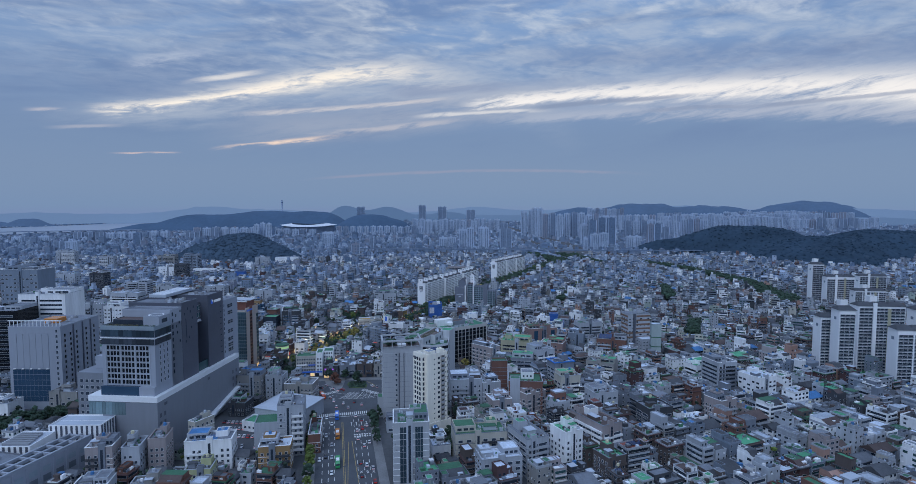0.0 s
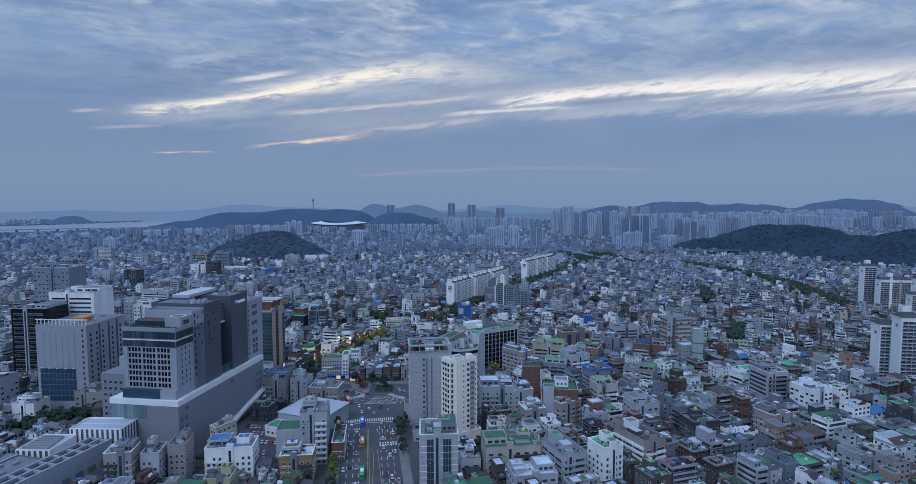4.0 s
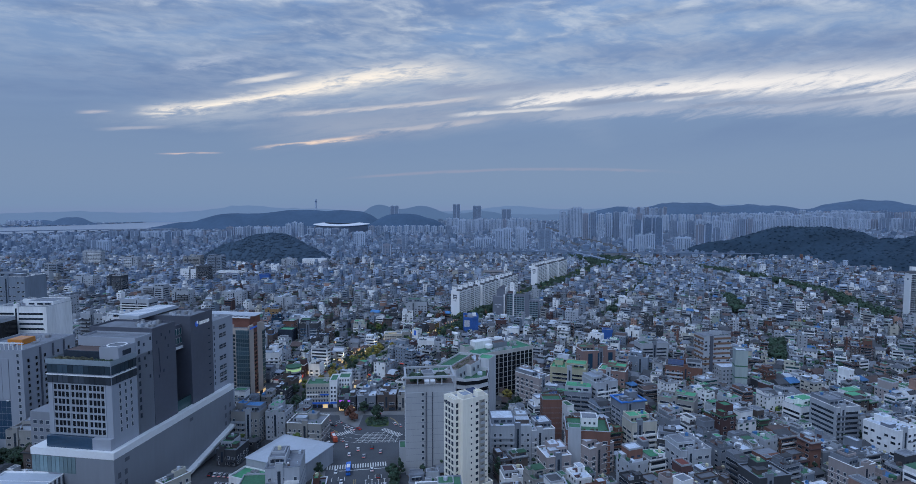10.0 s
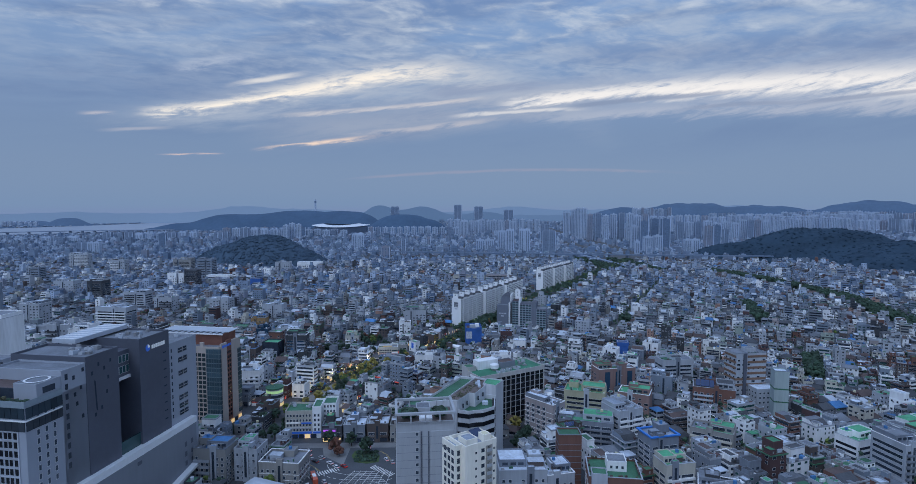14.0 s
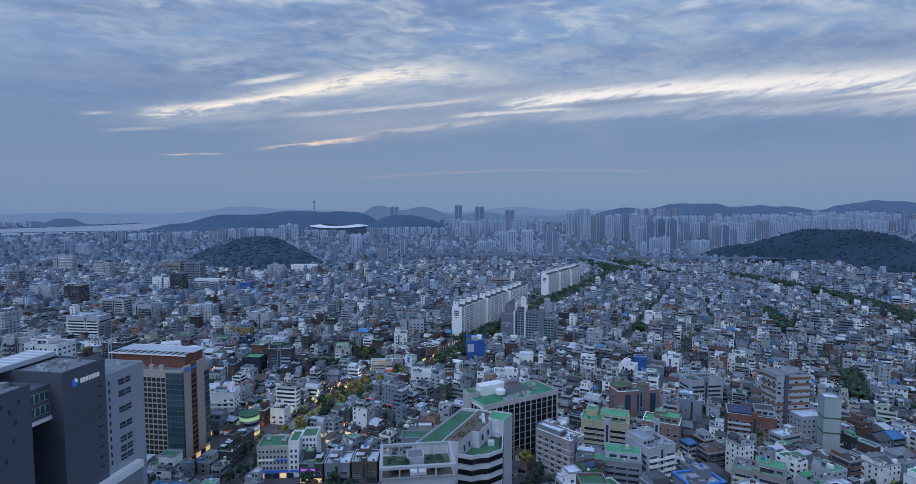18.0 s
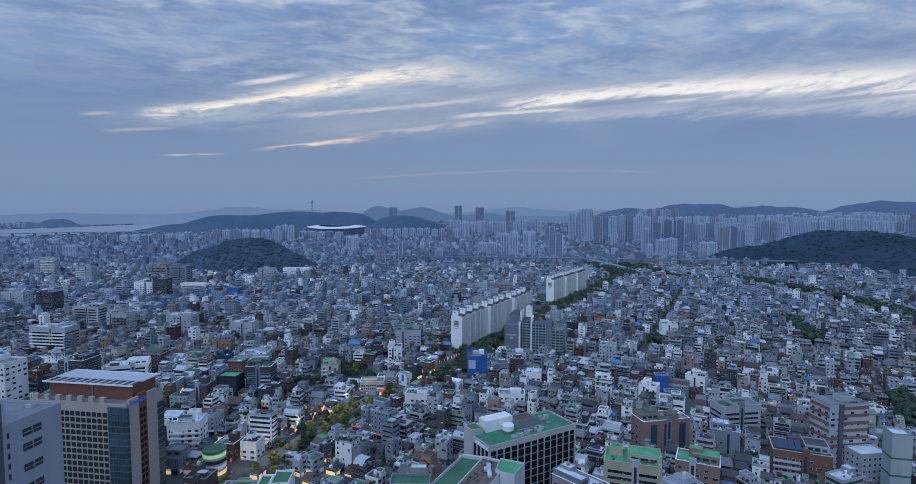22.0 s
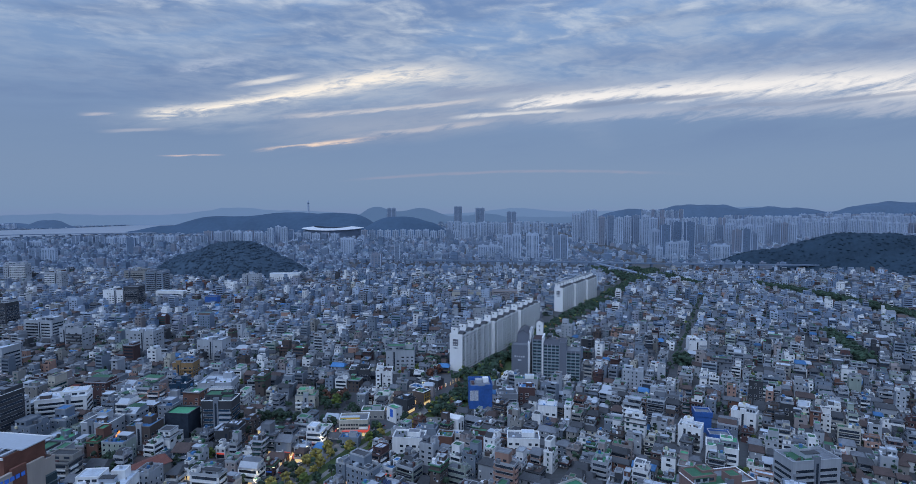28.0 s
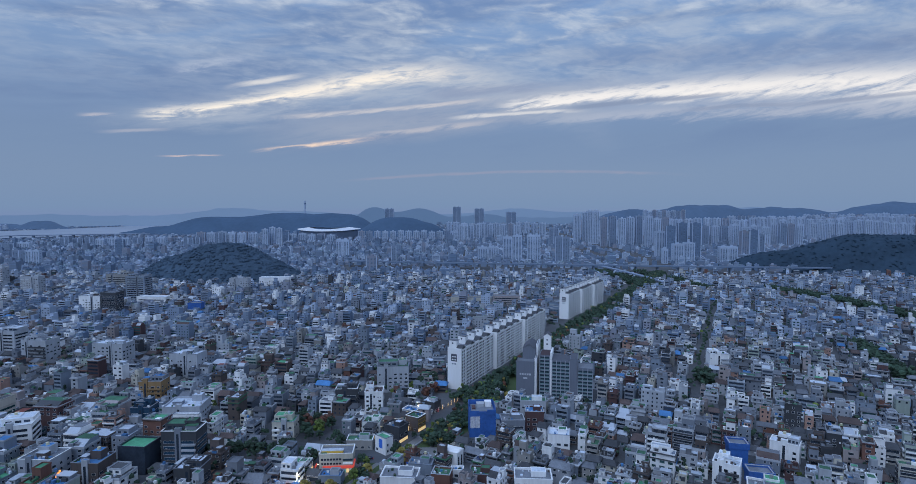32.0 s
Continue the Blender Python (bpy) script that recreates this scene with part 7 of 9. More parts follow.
def park_side():
    slab_block(-8, 801, -27, 3, 66, "long white apartment slab with roof stair towers beside the park", True)
    slab_block(134, 1078, -29.5, 3, 50, "second white apartment slab further along the park", False)
    # slate and white apartment group
    g = thing("slate_apartment", pose(45, 772, 0, 0, 0, -14), "slate-grey and white apartment group with dark gabled tops", "apartment block")
    keep(72, 792, 66, 48, -14)

    def gable(name, x0, x1, y0, y1, z, rise, wall):
        """A gabled top with its ridge running back from the front."""
        m = (x0 + x1) / 2
        part(name, Soup().add([(x0, y0, z), (x1, y0, z), (m, y0, z + rise), (x0, y1, z), (x1, y1, z), (m, y1, z + rise)], [(0, 1, 2, 2), (4, 3, 5, 5)], wall), g)
        k = 0.35
        part("gabled_roof", Soup().add([(x0 - k, y0 - k, z), (m, y0 - k, z + rise + 0.25), (x1 + k, y0 - k, z), (x0 - k, y1 + k, z), (m, y1 + k, z + rise + 0.25), (x1 + k, y1 + k, z)], [(0, 1, 4, 3), (1, 2, 5, 4)], "roof_slate"), g, "dark slate gabled roof")

    block("slate_wing", 0, 13.5, 0, 9, 0, 30.5, "paint_slate", g, 0.6, "roof_grey")
    block("slate_tower", 3.5, 13.5, 9.05, 30, 0, 38.5, "paint_slate", g)
    gable("gable", 3.5, 13.5, 9.05, 30, 38.5, 3.4, "paint_slate")
    block("white_flank", 13.55, 15.2, 1.5, 30, 0, 33, "paint_white", g, 0.3, "roof_grey")
    block("white_flank", 13.55, 15.2, 12, 30, 33.4, 41, "paint_white", g, 0.3, "roof_grey")
    block("stair_tower", 18.5, 24, 22, 30, 0, 46, "paint_white", g, 0.3, "roof_maroon")
    gable("gable", 18.5, 24, 22, 30, 46.3, 1.8, "paint_white")
    block("glazed_wing", 17, 25, 5, 21.5, 0, 35, "paint_slate", g, 0.4, "roof_maroon")
    block("white_pier", 25.05, 26.4, 4.2, 21.5, 0, 37.5, "paint_white", g)
    block("glazed_wing", 26.45, 40, 2.5, 19, 0, 32.5, "paint_slate", g, 0.4, "roof_slate")
    block("slate_pier", 40.05, 45.5, 1.5, 19, 0, 34.5, "paint_slate", g, 0.4, "roof_slate")
    block("end_wing", 45.55, 57, 3, 17, 0, 27.5, "paint_slate", g, 0.4, "roof_grey")
    for a, b, yy, zz, n in ((17.3, 24.7, 5, 35, 3), (26.8, 39.7, 2.5, 32.5, 5), (45.9, 56.7, 3, 27.5, 4)):
        for i in range(n):
            u = a + (b - a) * i / (n - 1)
            part("pilaster", Soup().box(u - 0.2, u + 0.2, yy - 0.7, yy, 0, zz, "tower_light"), g)
        for fl in range(12):
            z = 2 + fl * 2.75
            if z < zz - 2:
                part("balcony", Soup().box(a, b, yy - 0.15, yy, z, z + 1.9, "glass_teal", True).box(a, b, yy - 0.5, yy, z - 0.5, z - 0.25, "tower_light", True).box(a, b, yy - 0.5, yy - 0.42, z - 0.25, z + 0.65, "glass_pale", True), g)
    for fl in range(11):
        z = 2 + fl * 2.75
        panes(g, "E", 15.2, steps(3, 29, 5), (z,), 1.4, 1.5)
    panes(g, "E", 15.2, steps(13, 29, 3), (34.4, 37.2), 1.4, 1.5)
    panes(g, "S", 22, (21.2,), (39, 42.5), 1.2, 1.4)
    for i in range(5):
        part("sign_bar", Soup().box(2.6 + i * 1.8, 3.9 + i * 1.8, -0.08, 0, 20.4, 21.8, "sign_grey"), g, "pale sign bar")
    part("sign_bar", Soup().box(5.4, 8.4, -0.08, 0, 17.4, 18.7, "sign_grey"), g, "pale sign bar")
    # building wrapped in blue sheeting
    b = thing("wrapped_building", pose(7.7, 696, 0, 0, 0, 3), "building site wrapped in bright blue sheeting", "building")
    keep(16, 704, 24, 24, 3)
    block("sheeting", 0, 16.5, 0, 15, 3.6, 19.5, "tarp_blue", b)
    block("hoarding", 3.5, 17.2, -0.8, 15.6, 0, 3.6, "wall_white", b)
    block("hoarding", 0.3, 3.4, 0.2, 14, 0, 3.6, "wall_grey", b)
    top = Soup()
    for x0, x1, y0, y1, z in ((-0.1, 6, -0.1, 0.2, 20.6), (6, 11, -0.1, 0.2, 20.1), (11, 16.6, -0.1, 0.2, 21.2), (-0.1, 0.2, 0.2, 8, 21.0), (-0.1, 0.2, 8, 15, 22.2), (16.3, 16.6, 0.2, 15, 21.8), (0.2, 16.3, 14.8, 15.1, 22.6)):
        top.box(x0, x1, y0, y1, 19, z, "tarp_blue")
    part("sheeting_edge", top, b)
    part("open_storey", Soup().box(1.2, 15.4, 1.5, 13.5, 19.5, 20.1, "wall_grey").box(5, 10, 7, 12, 20.1, 22.4, "wall_light_grey").box(10.4, 14.5, 8, 12.6, 20.1, 23.2, "wall_white").box(2, 4, 4, 10, 20.1, 21.0, "wall_maroon"), b)
    part("notice", Soup().box(0.5, 6.6, -0.1, 0, 9.6, 17, "sign_grey"), b, "pale printed sheet")
    for i in range(6):
        part("fold", Soup().box(0.1 + i * 3.2, 0.35 + i * 3.2, -0.14, 0, 3.6, 19.5, "tarp_blue"), b)
    for z in (7.2, 12.6):
        part("fold", Soup().box(6.8, 16.6, -0.12, 0, z, z + 0.2, "tarp_blue"), b)
    # cafe with sign bands, advertising house, small white house with four panes
    M = midrise
    c = M(-77, 656, 4, 18.5, 12, 10.2, "wall_cream", "cream corner building with glowing red sign bands and a yellow canopy", "roof_grey", "band", seed=71, faces="E", pent=False)
    part("window_panes", Soup().box(0.8, 12.4, -0.06, 0, 7.4, 8.5, "glass_dark", True).box(0.8, 12.4, -0.06, 0, 5.0, 6.0, "glass_dark", True), c)
    for i in range(8):
        part("pier", Soup().box(0.6 + i * 1.65, 0.95 + i * 1.65, -0.16, 0, 4.8, 8.7, "wall_cream"), c)
    part("sign_band", Soup().box(13, 18.4, -0.5, -0.05, 5.2, 6.2, "sign_white", True).box(13, 18.4, -0.4, -0.05, 7.2, 8.2, "glass_teal", True), c, "white sign band")
    part("sign_band", Soup().box(2, 18.6, -0.7, -0.1, 3.0, 4.4, "sign_red", True).box(18.5, 19.1, 0, 8, 3.0, 4.4, "sign_red", True), c, "glowing red sign band")
    for i, m in enumerate(("sign_white", "shop_light", "sign_red", "sign_white", "sign_teal", "shop_light", "sign_white")):
        part("shop_window", Soup().box(6.2 + i * 1.75, 7.6 + i * 1.75, -0.3, 0, 0.4, 2.5, m, True), c)
    part("roof_canopy", Soup().box(1.2, 13, 0.4, 4.4, 10.2, 12.1, "roof_ochre").box(1.0, 13.2, 1.6, 4.6, 12.1, 12.4, "roof_pale"), c, "yellow roof canopy under a pale cover")
    part("roof_canopy", Soup().box(1.2, 4.4, 0.3, 0.45, 10.2, 12.0, "roof_green"), c, "green end of the canopy")
    a = M(-50, 684.5, -42, 9.6, 6, 9.5, "wall_white", "narrow white house with a large picture panel", "roof_bright_green", "single", seed=72, faces="", pent=False)
    part("picture_panel", Soup().box(3.6, 6.6, -0.12, 0, 3.6, 9.0, "sign_blue"), a, "blue picture panel")
    part("window_panes", Soup().box(9.55, 9.65, 1, 2.2, 1.6, 3, "glass_dark", True).box(9.55, 9.65, 3.4, 4.6, 1.6, 3, "glass_dark", True).box(9.55, 9.65, 1, 2.2, 5.4, 6.8, "glass_dark", True).box(1, 2.4, -0.06, 0, 1.2, 2.8, "glass_dark", True), a)
    w = M(-9.2, 664, -29, 10.3, 7.5, 9.2, "paint_white", "small white house with a four-paned window", "roof_pale", "single", seed=73, faces="", pent=False)
    panes(w, "S", 0, (4.6, 6.2), (3.6, 5.3), 1.3, 1.4, "glass_dark", None)
    part("side_glazing", Soup().box(10.25, 10.36, 1.2, 2.6, 1.6, 7.6, "glass_dark", True).box(10.25, 10.36, 4.6, 6.0, 1.6, 7.6, "glass_dark", True), w)
    part("folded_roof", Soup().add([(0.1, 0.1, 9.4), (10.2, 0.1, 9.4), (10.2, 7.4, 10.4), (0.1, 7.4, 10.4), (0.1, 3.4, 11.2), (10.2, 3.4, 11.2)], [(0, 1, 5, 4), (2, 3, 4, 5), (1, 2, 5, 5), (3, 0, 4, 4)], "paint_white"), w)
    # low buildings round the small square
    for q in ((-68, 686, 0, 16, 9, 5.2, "wall_beige", "low beige shop building with curved corner", "roof_green"), (-62.5, 710, -8, 12, 11, 7.5, "wall_white", "white house with bright green roof", "roof_green"),
              (-47, 700, -30, 12, 10, 9.5, "wall_dark", "dark grey shop building on the lit street", "roof_grey"), (-34.5, 717, -32, 10, 9, 9, "wall_brown_brick", "brown shop building with yellow-framed windows", "roof_green"),
              (-39, 738, -30, 11, 8, 5.5, "wall_light_grey", "low house with a blue roof", "roof_blue"), (-27, 752, -30, 12, 9, 6.5, "wall_dark", "dark house with a pale roof shed", "roof_pale"),
              (-40, 633, -6, 19, 12, 9, "wall_white", "white villa with a roof pergola", "roof_grey"), (-27, 652, -10, 13, 8, 7, "wall_cool_grey", "blue-grey flat house beside the square", "roof_grey"),
              (-4, 651, -8, 7, 5, 4, "wall_white", "small white shed with a blue roof", "roof_blue"), (-14, 640, -10, 10, 9, 7, "wall_red_brick", "brick house with a green roof", "roof_green"), (6, 640, -8, 13, 10, 7, "wall_maroon", "maroon brick house with a green roof terrace", "roof_green"),
              (28, 700, 2, 15, 11, 12, "wall_grey", "grey building with glazed storeys", "roof_grey"), (45, 714, -4, 12, 11, 12.5, "wall_maroon", "dark brick house with a blue roof", "roof_blue"), (44, 736, -6, 18, 10, 12, "wall_light_grey", "pale house with green roof edge", "roof_green"),
              (55, 684, -12, 13, 11, 10, "wall_white", "cream-white house with roof shed", "roof_pale"), (29, 628, -4, 19, 12, 10.5, "wall_white", "white house with square windows and a roof house", "roof_grey"), (-74, 642, -4, 12, 8, 5, "wall_cool_grey", "low shop with a blue-green roof", "roof_blue")):
        h = M(*q[:7], q[7], q[8], "band" if "glazed" in q[7] else "pair", seed=int(q[0]) % 97, pent=False)
        r2 = random.Random(int(q[1]))
        if q[3] > 11:
            block("roof_house", q[3] * 0.45, q[3] * 0.85, q[4] * 0.35, q[4] * 0.8, q[5], q[5] + 2.6, r2.choice((q[6], "wall_white", "wall_light_grey")), h, 0.25, r2.choice(("roof_pale", "roof_grey", "roof_green")))
        bits = Soup()
        for _ in range(9):
            x, y, e = r2.uniform(0.8, q[3] - 1.4), r2.uniform(0.8, q[4] - 1.2), r2.uniform(0.4, 1.3)
            bits.box(x, x + e, y, y + e * 0.8, q[5], q[5] + r2.uniform(0.5, 1.4), r2.choice(("roof_blue", "roof_pale", "metal_grey", "wall_brown_brick", "leaf_green", "wall_white")))
        tagged(part("roof_clutter", bits, h), kind="stuff")
        if "yellow" in q[7]:
            yb = Soup()
            for u in steps(0, q[4], 4):
                yb.box(q[3], q[3] + 0.15, u - 0.2, u + 0.2, 1, 8.4, "roof_ochre", True)
            for z in (2.6, 5.4, 8.2):
                yb.box(q[3], q[3] + 0.15, 0.2, q[4] - 0.2, z, z + 0.3, "roof_ochre", True)
            part("yellow_frame", yb, h, "ochre-yellow window frame")
        if "lit street" in q[7] or "yellow" in q[7]:
            part("shop_window", Soup().box(q[3], q[3] + 0.2, 0.5, q[4] - 0.5, 0.4, 2.3, "shop_light", True), h, "glowing shop window")
    M(-64, 790, 4, 25, 14, 20, "wall_light_grey", "pale apartment building with green roof", "roof_green", "pair", seed=74)
    M(-67, 748, 3, 13, 13, 14, "wall_white", "white house with maroon roof and balcony strip", "roof_maroon", "pair", seed=75)
    M(-90, 757, 3, 16, 13, 13, "wall_dark", "dark house with round balcony corner", "roof_grey", "band", seed=76)
    M(-118, 700, 0, 14, 12, 11, "wall_cream", "cream house with bright green roof", "roof_bright_green", "pair", seed=77)
    M(-175.4, 690, 0, 16, 3.5, 20, "wall_white", "tall blank white party wall", "roof_pale", "single", seed=78, faces="", pent=False)
    M(-169, 664, 0, 20, 14, 20, "wall_dark", "black glass office with cross-braced front", "roof_green", "band", "glass_blue", seed=79)
    M(-189, 656, -6, 16, 14, 15, "glass_dark", "dark glass house with a green sloping roof", "roof_bright_green", "single", seed=80, faces="", pent=False)
    M(-194, 712, 4, 24, 20, 16, "wall_light_grey", "grey hall-like office with pale roof", "roof_pale", "pair", seed=81)
    M(-216, 714, 0, 12.5, 12, 15, "glass_blue", "small blue glass office building", "roof_grey", "band", "glass_blue", seed=82)
    M(-242, 769, 0, 17, 13, 15, "wall_ochre", "orange-brown brick corner house", "roof_blue", "pair", seed=83)
    M(-285, 672, 20, 30, 16, 17, "wall_white", "long white office with pale roof", "roof_pale", "band", seed=84)
    M(-232, 640, -4, 18, 15, 15, "wall_light_grey", "grey building with blue roof cover", "roof_blue", "pair", seed=85)
    M(-204, 640, -4, 15, 14, 13, "wall_brown_brick", "brown brick house with blue roof", "roof_blue", "pair", seed=86)
    M(-150, 640, -4, 14, 12, 10, "wall_dark", "dark house with a canopy roof", "roof_pale", "band", seed=87)
    M(-250, 830, -8, 26, 15, 20, "wall_light_grey", "white office building with window rows", "roof_pale", "single", seed=88)
    M(-330, 850, -8, 30, 16, 24, "wall_light_grey", "pale office building with window rows", "roof_pale", "single", seed=89)
    M(-10, 1165, -6, 60, 14, 13, "wall_cream", "long beige school building", "roof_grey", "band", seed=90, pent=False)
    M(52, 1170, -6, 40, 14, 14, "wall_pink_stone", "long pinkish school building", "roof_grey", "band", seed=91, pent=False)


def outer_left():
    M = midrise
    # lit corner house and its neighbours at the mouth of the park street
    cc = thing("corner_cafe", pose(-136, 532, 0), "round four-storey corner house with lit window bands", "building")
    keep(-136, 532, 13, 13)
    part("wall", Soup().tube(0, 0, 0, 13.4, 6, 6, "wall_light_grey", 18), cc)
    for k, m in enumerate(("shop_light", "sign_white", "shop_light", "sign_lime")):
        part("window_band", Soup().tube(0, 0, 0.5 + k * 3.3, 2.5 + k * 3.3, 6.12, 6.12, m if k != 2 else "glass_dark", 18), cc, "lit window band")
    part("roof", Soup().tube(0, 0, 13.4, 14.2, 6.4, 6.4, "roof_green", 18), cc)
    M(-140, 505, -8, 12, 11, 10, "wall_brown_brick", "low brown brick shop house", "roof_green", "pair", seed=131)
    M(-139, 487, -8, 11, 12, 8, "wall_dark", "low dark shop house with pale roof", "roof_pale", "band", seed=132)
    M(-128, 548, -8, 10, 10, 10, "wall_white", "white shop house with lit front", "roof_dark", "pair", seed=133)
    M(-143, 548, -8, 12, 11, 9, "wall_maroon", "maroon brick shop house with green roof", "roof_green", "pair", seed=134)
    M(-183, 560, 6, 25, 14, 16, "wall_white", "white office building with rows of small windows", "roof_pale", "single", seed=120)
    r = thing("market_hall", pose(-189, 592, 0, 0, 0, -32), "low hall with a long rust-red roof", "building")
    keep(-175, 602, 18, 34, -32)
    block("wall", 0, 14, 0, 30, 0, 6, "wall_beige", r)
    part("roof", Soup().add([(-0.6, -0.6, 6), (14.6, -0.6, 6), (14.6, 30.6, 6), (-0.6, 30.6, 6), (7, -0.6, 8.6), (7, 30.6, 8.6)], [(0, 4, 5, 3), (1, 2, 5, 4), (0, 1, 4, 4), (2, 3, 5, 5)], "roof_rust"), r, "rust-red pitched roof")
    M(-480, 1096, -4, 22, 16, 31, "wall_dark", "black glass office box among houses", "roof_grey", "band", seed=101, pent=False)
    M(-512, 1100, -4, 30, 14, 26, "wall_white", "white office block with window rows", "roof_pale", "single", seed=102)
    M(-478, 1176, -6, 46, 14, 12, "wall_white", "long low white school-like building", "roof_pale", "band", seed=103, pent=False)
    M(-505, 1195, -4, 30, 20, 40, "wall_cool_grey", "blue-grey office tower among houses", "roof_grey", "band", seed=104)
    M(-350, 1330, 4, 52, 16, 20, "wall_white", "white arcaded hall at the hill foot", "roof_pale", "pair", seed=105, pent=False)
    M(-380, 1275, 2, 30, 16, 26, "wall_light_grey", "grey apartment block at the hill foot", "roof_grey", "pair", seed=106)
    M(-371, 1112, 0, 18, 12, 14, "tarp_blue", "house under repair wrapped in blue sheeting", "roof_grey", "single", seed=107, faces="", pent=False, name="wrapped_house")
    M(-640, 1000, -6, 34, 16, 26, "wall_light_grey", "pale office block above the houses", "roof_pale", "pair", seed=108)
    M(-560, 960, -6, 24, 18, 32, "wall_dark", "dark office block above the houses", "roof_grey", "band", seed=109)
    M(-470, 900, -8, 34, 16, 24, "wall_light_grey", "white stepped office block above houses", "roof_pale", "band", seed=110)
    M(-410, 870, -8, 26, 16, 22, "wall_light_grey", "pale office block with window rows", "roof_grey", "single", seed=111)
    M(-430, 780, -8, 40, 18, 26, "wall_light_grey", "pale stepped office block with balconies", "roof_pale", "band", seed=112, bal="wall_white")
    M(-520, 780, -8, 26, 18, 30, "wall_light_grey", "white office block with window rows", "roof_pale", "single", seed=113)
    M(-700, 1240, -4, 30, 14, 34, "wall_light_grey", "pale apartment block over the houses", "roof_pale", "pair", seed=114)
    M(-800, 1150, -4, 26, 16, 30, "wall_cool_grey", "blue-grey office block over houses", "roof_grey", "band", seed=115)
    M(-860, 1350, -4, 44, 14, 36, "wall_light_grey", "white apartment slab over the houses", "roof_pale", "pair", seed=116)
    M(-620, 1330, -4, 40, 18, 26, "wall_beige", "beige hospital-like block near the hill", "roof_grey", "band", seed=117)


def landmarks():
    outer_left()
    hotel_complex()
    red_tower()
    cream_tower()
    grey_tower()
    black_office()
    square_row()
    purple_sign_house()
    avenue_left()
    right_mid()
    park_side()


wallmat("wall_ochre", (0.30, 0.19, 0.09))
wallmat("wall_lime", (0.45, 0.47, 0.27))
wallmat("wall_yellow", (0.42, 0.40, 0.28))
wallmat("wall_mint", (0.36, 0.43, 0.43))
wallmat("stone_pale", (0.47, 0.46, 0.45), rnd=None)
material("roof_ochre", (0.55, 0.35, 0.06), rough=0.7, rnd=None)
material("sign_grey", (0.55, 0.57, 0.62), rough=0.6, var=0.5, big=0.8, small=2.0, rnd=None)
material("glass_black", (0.012, 0.014, 0.018), rough=0.2, var=0.3, big=0.3, rnd=None, spec=0.3)
material("leaf_autumn_dark", (0.085, 0.085, 0.05), rough=0.85, var=0.5, big=0.3, small=1.4, rnd="island", span=0.5)
wallmat("tile_white", (0.56, 0.58, 0.61), rnd=None)
material("roof_earth", (0.16, 0.13, 0.12), rough=0.95, var=0.5, big=0.3, small=1.5, rnd=None)
material("roof_coat", (0.045, 0.21, 0.12), rough=0.7, var=0.35, big=0.15, small=0.8, rnd=None)
material("glass_brown", (0.05, 0.062, 0.078), rough=0.2, var=0.3, rnd="island", span=0.4)
material("rail_grey", (0.15, 0.175, 0.205), rough=0.4, var=0.2, rnd="island", span=0.2)
material("glass_sea", (0.055, 0.092, 0.115), rough=0.2, var=0.25, rnd="island", span=0.3)
material("glass_sea_dark", (0.028, 0.045, 0.052), rough=0.25, var=0.3, rnd=None, spec=0.35)
material("glass_sea_pale", (0.11, 0.16, 0.175), rough=0.3, var=0.2, rnd="island", span=0.2)
material("glass_rail", (0.28, 0.34, 0.38), rough=0.3, var=0.2, rnd="island", span=0.2)
wallmat("wall_rose_brick", (0.25, 0.165, 0.15))
material("roof_rust", (0.20, 0.075, 0.06), rough=0.8, var=0.3, big=0.3, small=1.2, rnd=None)
material("sign_lime", (0.4, 0.6, 0.3), rough=0.5, rnd=None, glow=(0.6, 1.0, 0.45, 0.35))


# ---- trees ----
def tree_meshes(h, r, leaf, seed, conifer=False):
    """Trunk with limbs, and a crown of many uneven tufts with gaps."""
    rng = random.Random(seed)
    t = Soup().tube(0, 0, 0, h * 0.55, 0.028 * h, 0.014 * h, "bark", 7)
    for i in range(5):
        a = i * 1.3 + rng.uniform(-0.3, 0.3)
        z0, ln = h * rng.uniform(0.28, 0.45), r * rng.uniform(0.5, 0.8)
        x1, y1, z1 = ln * math.cos(a), ln * math.sin(a), z0 + h * rng.uniform(0.18, 0.3)
        b = 0.010 * h
        t.add([(-b, 0, z0), (b, 0, z0), (0, b, z0), (0, -b, z0), (x1 - b / 2, y1, z1), (x1 + b / 2, y1, z1), (x1, y1 + b / 2, z1), (x1, y1 - b / 2, z1)], [(0, 1, 5, 4), (1, 2, 6, 5), (2, 3, 7, 6), (3, 0, 4, 7)], "bark")
    c = Soup()
    for i in range(34):
        q = rng.random()
        z = h * (0.34 + 0.6 * q)
        prof = (1 - q) * 1.0 + 0.12 if conifer else math.sin(math.pi * min(1, 0.22 + 0.72 * q)) ** 0.7
        a, rr = rng.uniform(0, 6.283), r * prof * math.sqrt(rng.uniform(0.12, 1.0))
        clump(c, rr * math.cos(a), rr * math.sin(a), z, r * rng.uniform(0.22, 0.4), rng, leaf)
    return t.mesh("trunk"), c.mesh("crown")


TREES = {}
TREE_LABELS = {"green": "round green street tree in full leaf", "bright": "light green street tree beside the road", "autumn": "yellow autumn tree with lamplight put into its leaf colour", "red": "reddish autumn tree in the park", "poplar": "tall narrow dark green tree"}


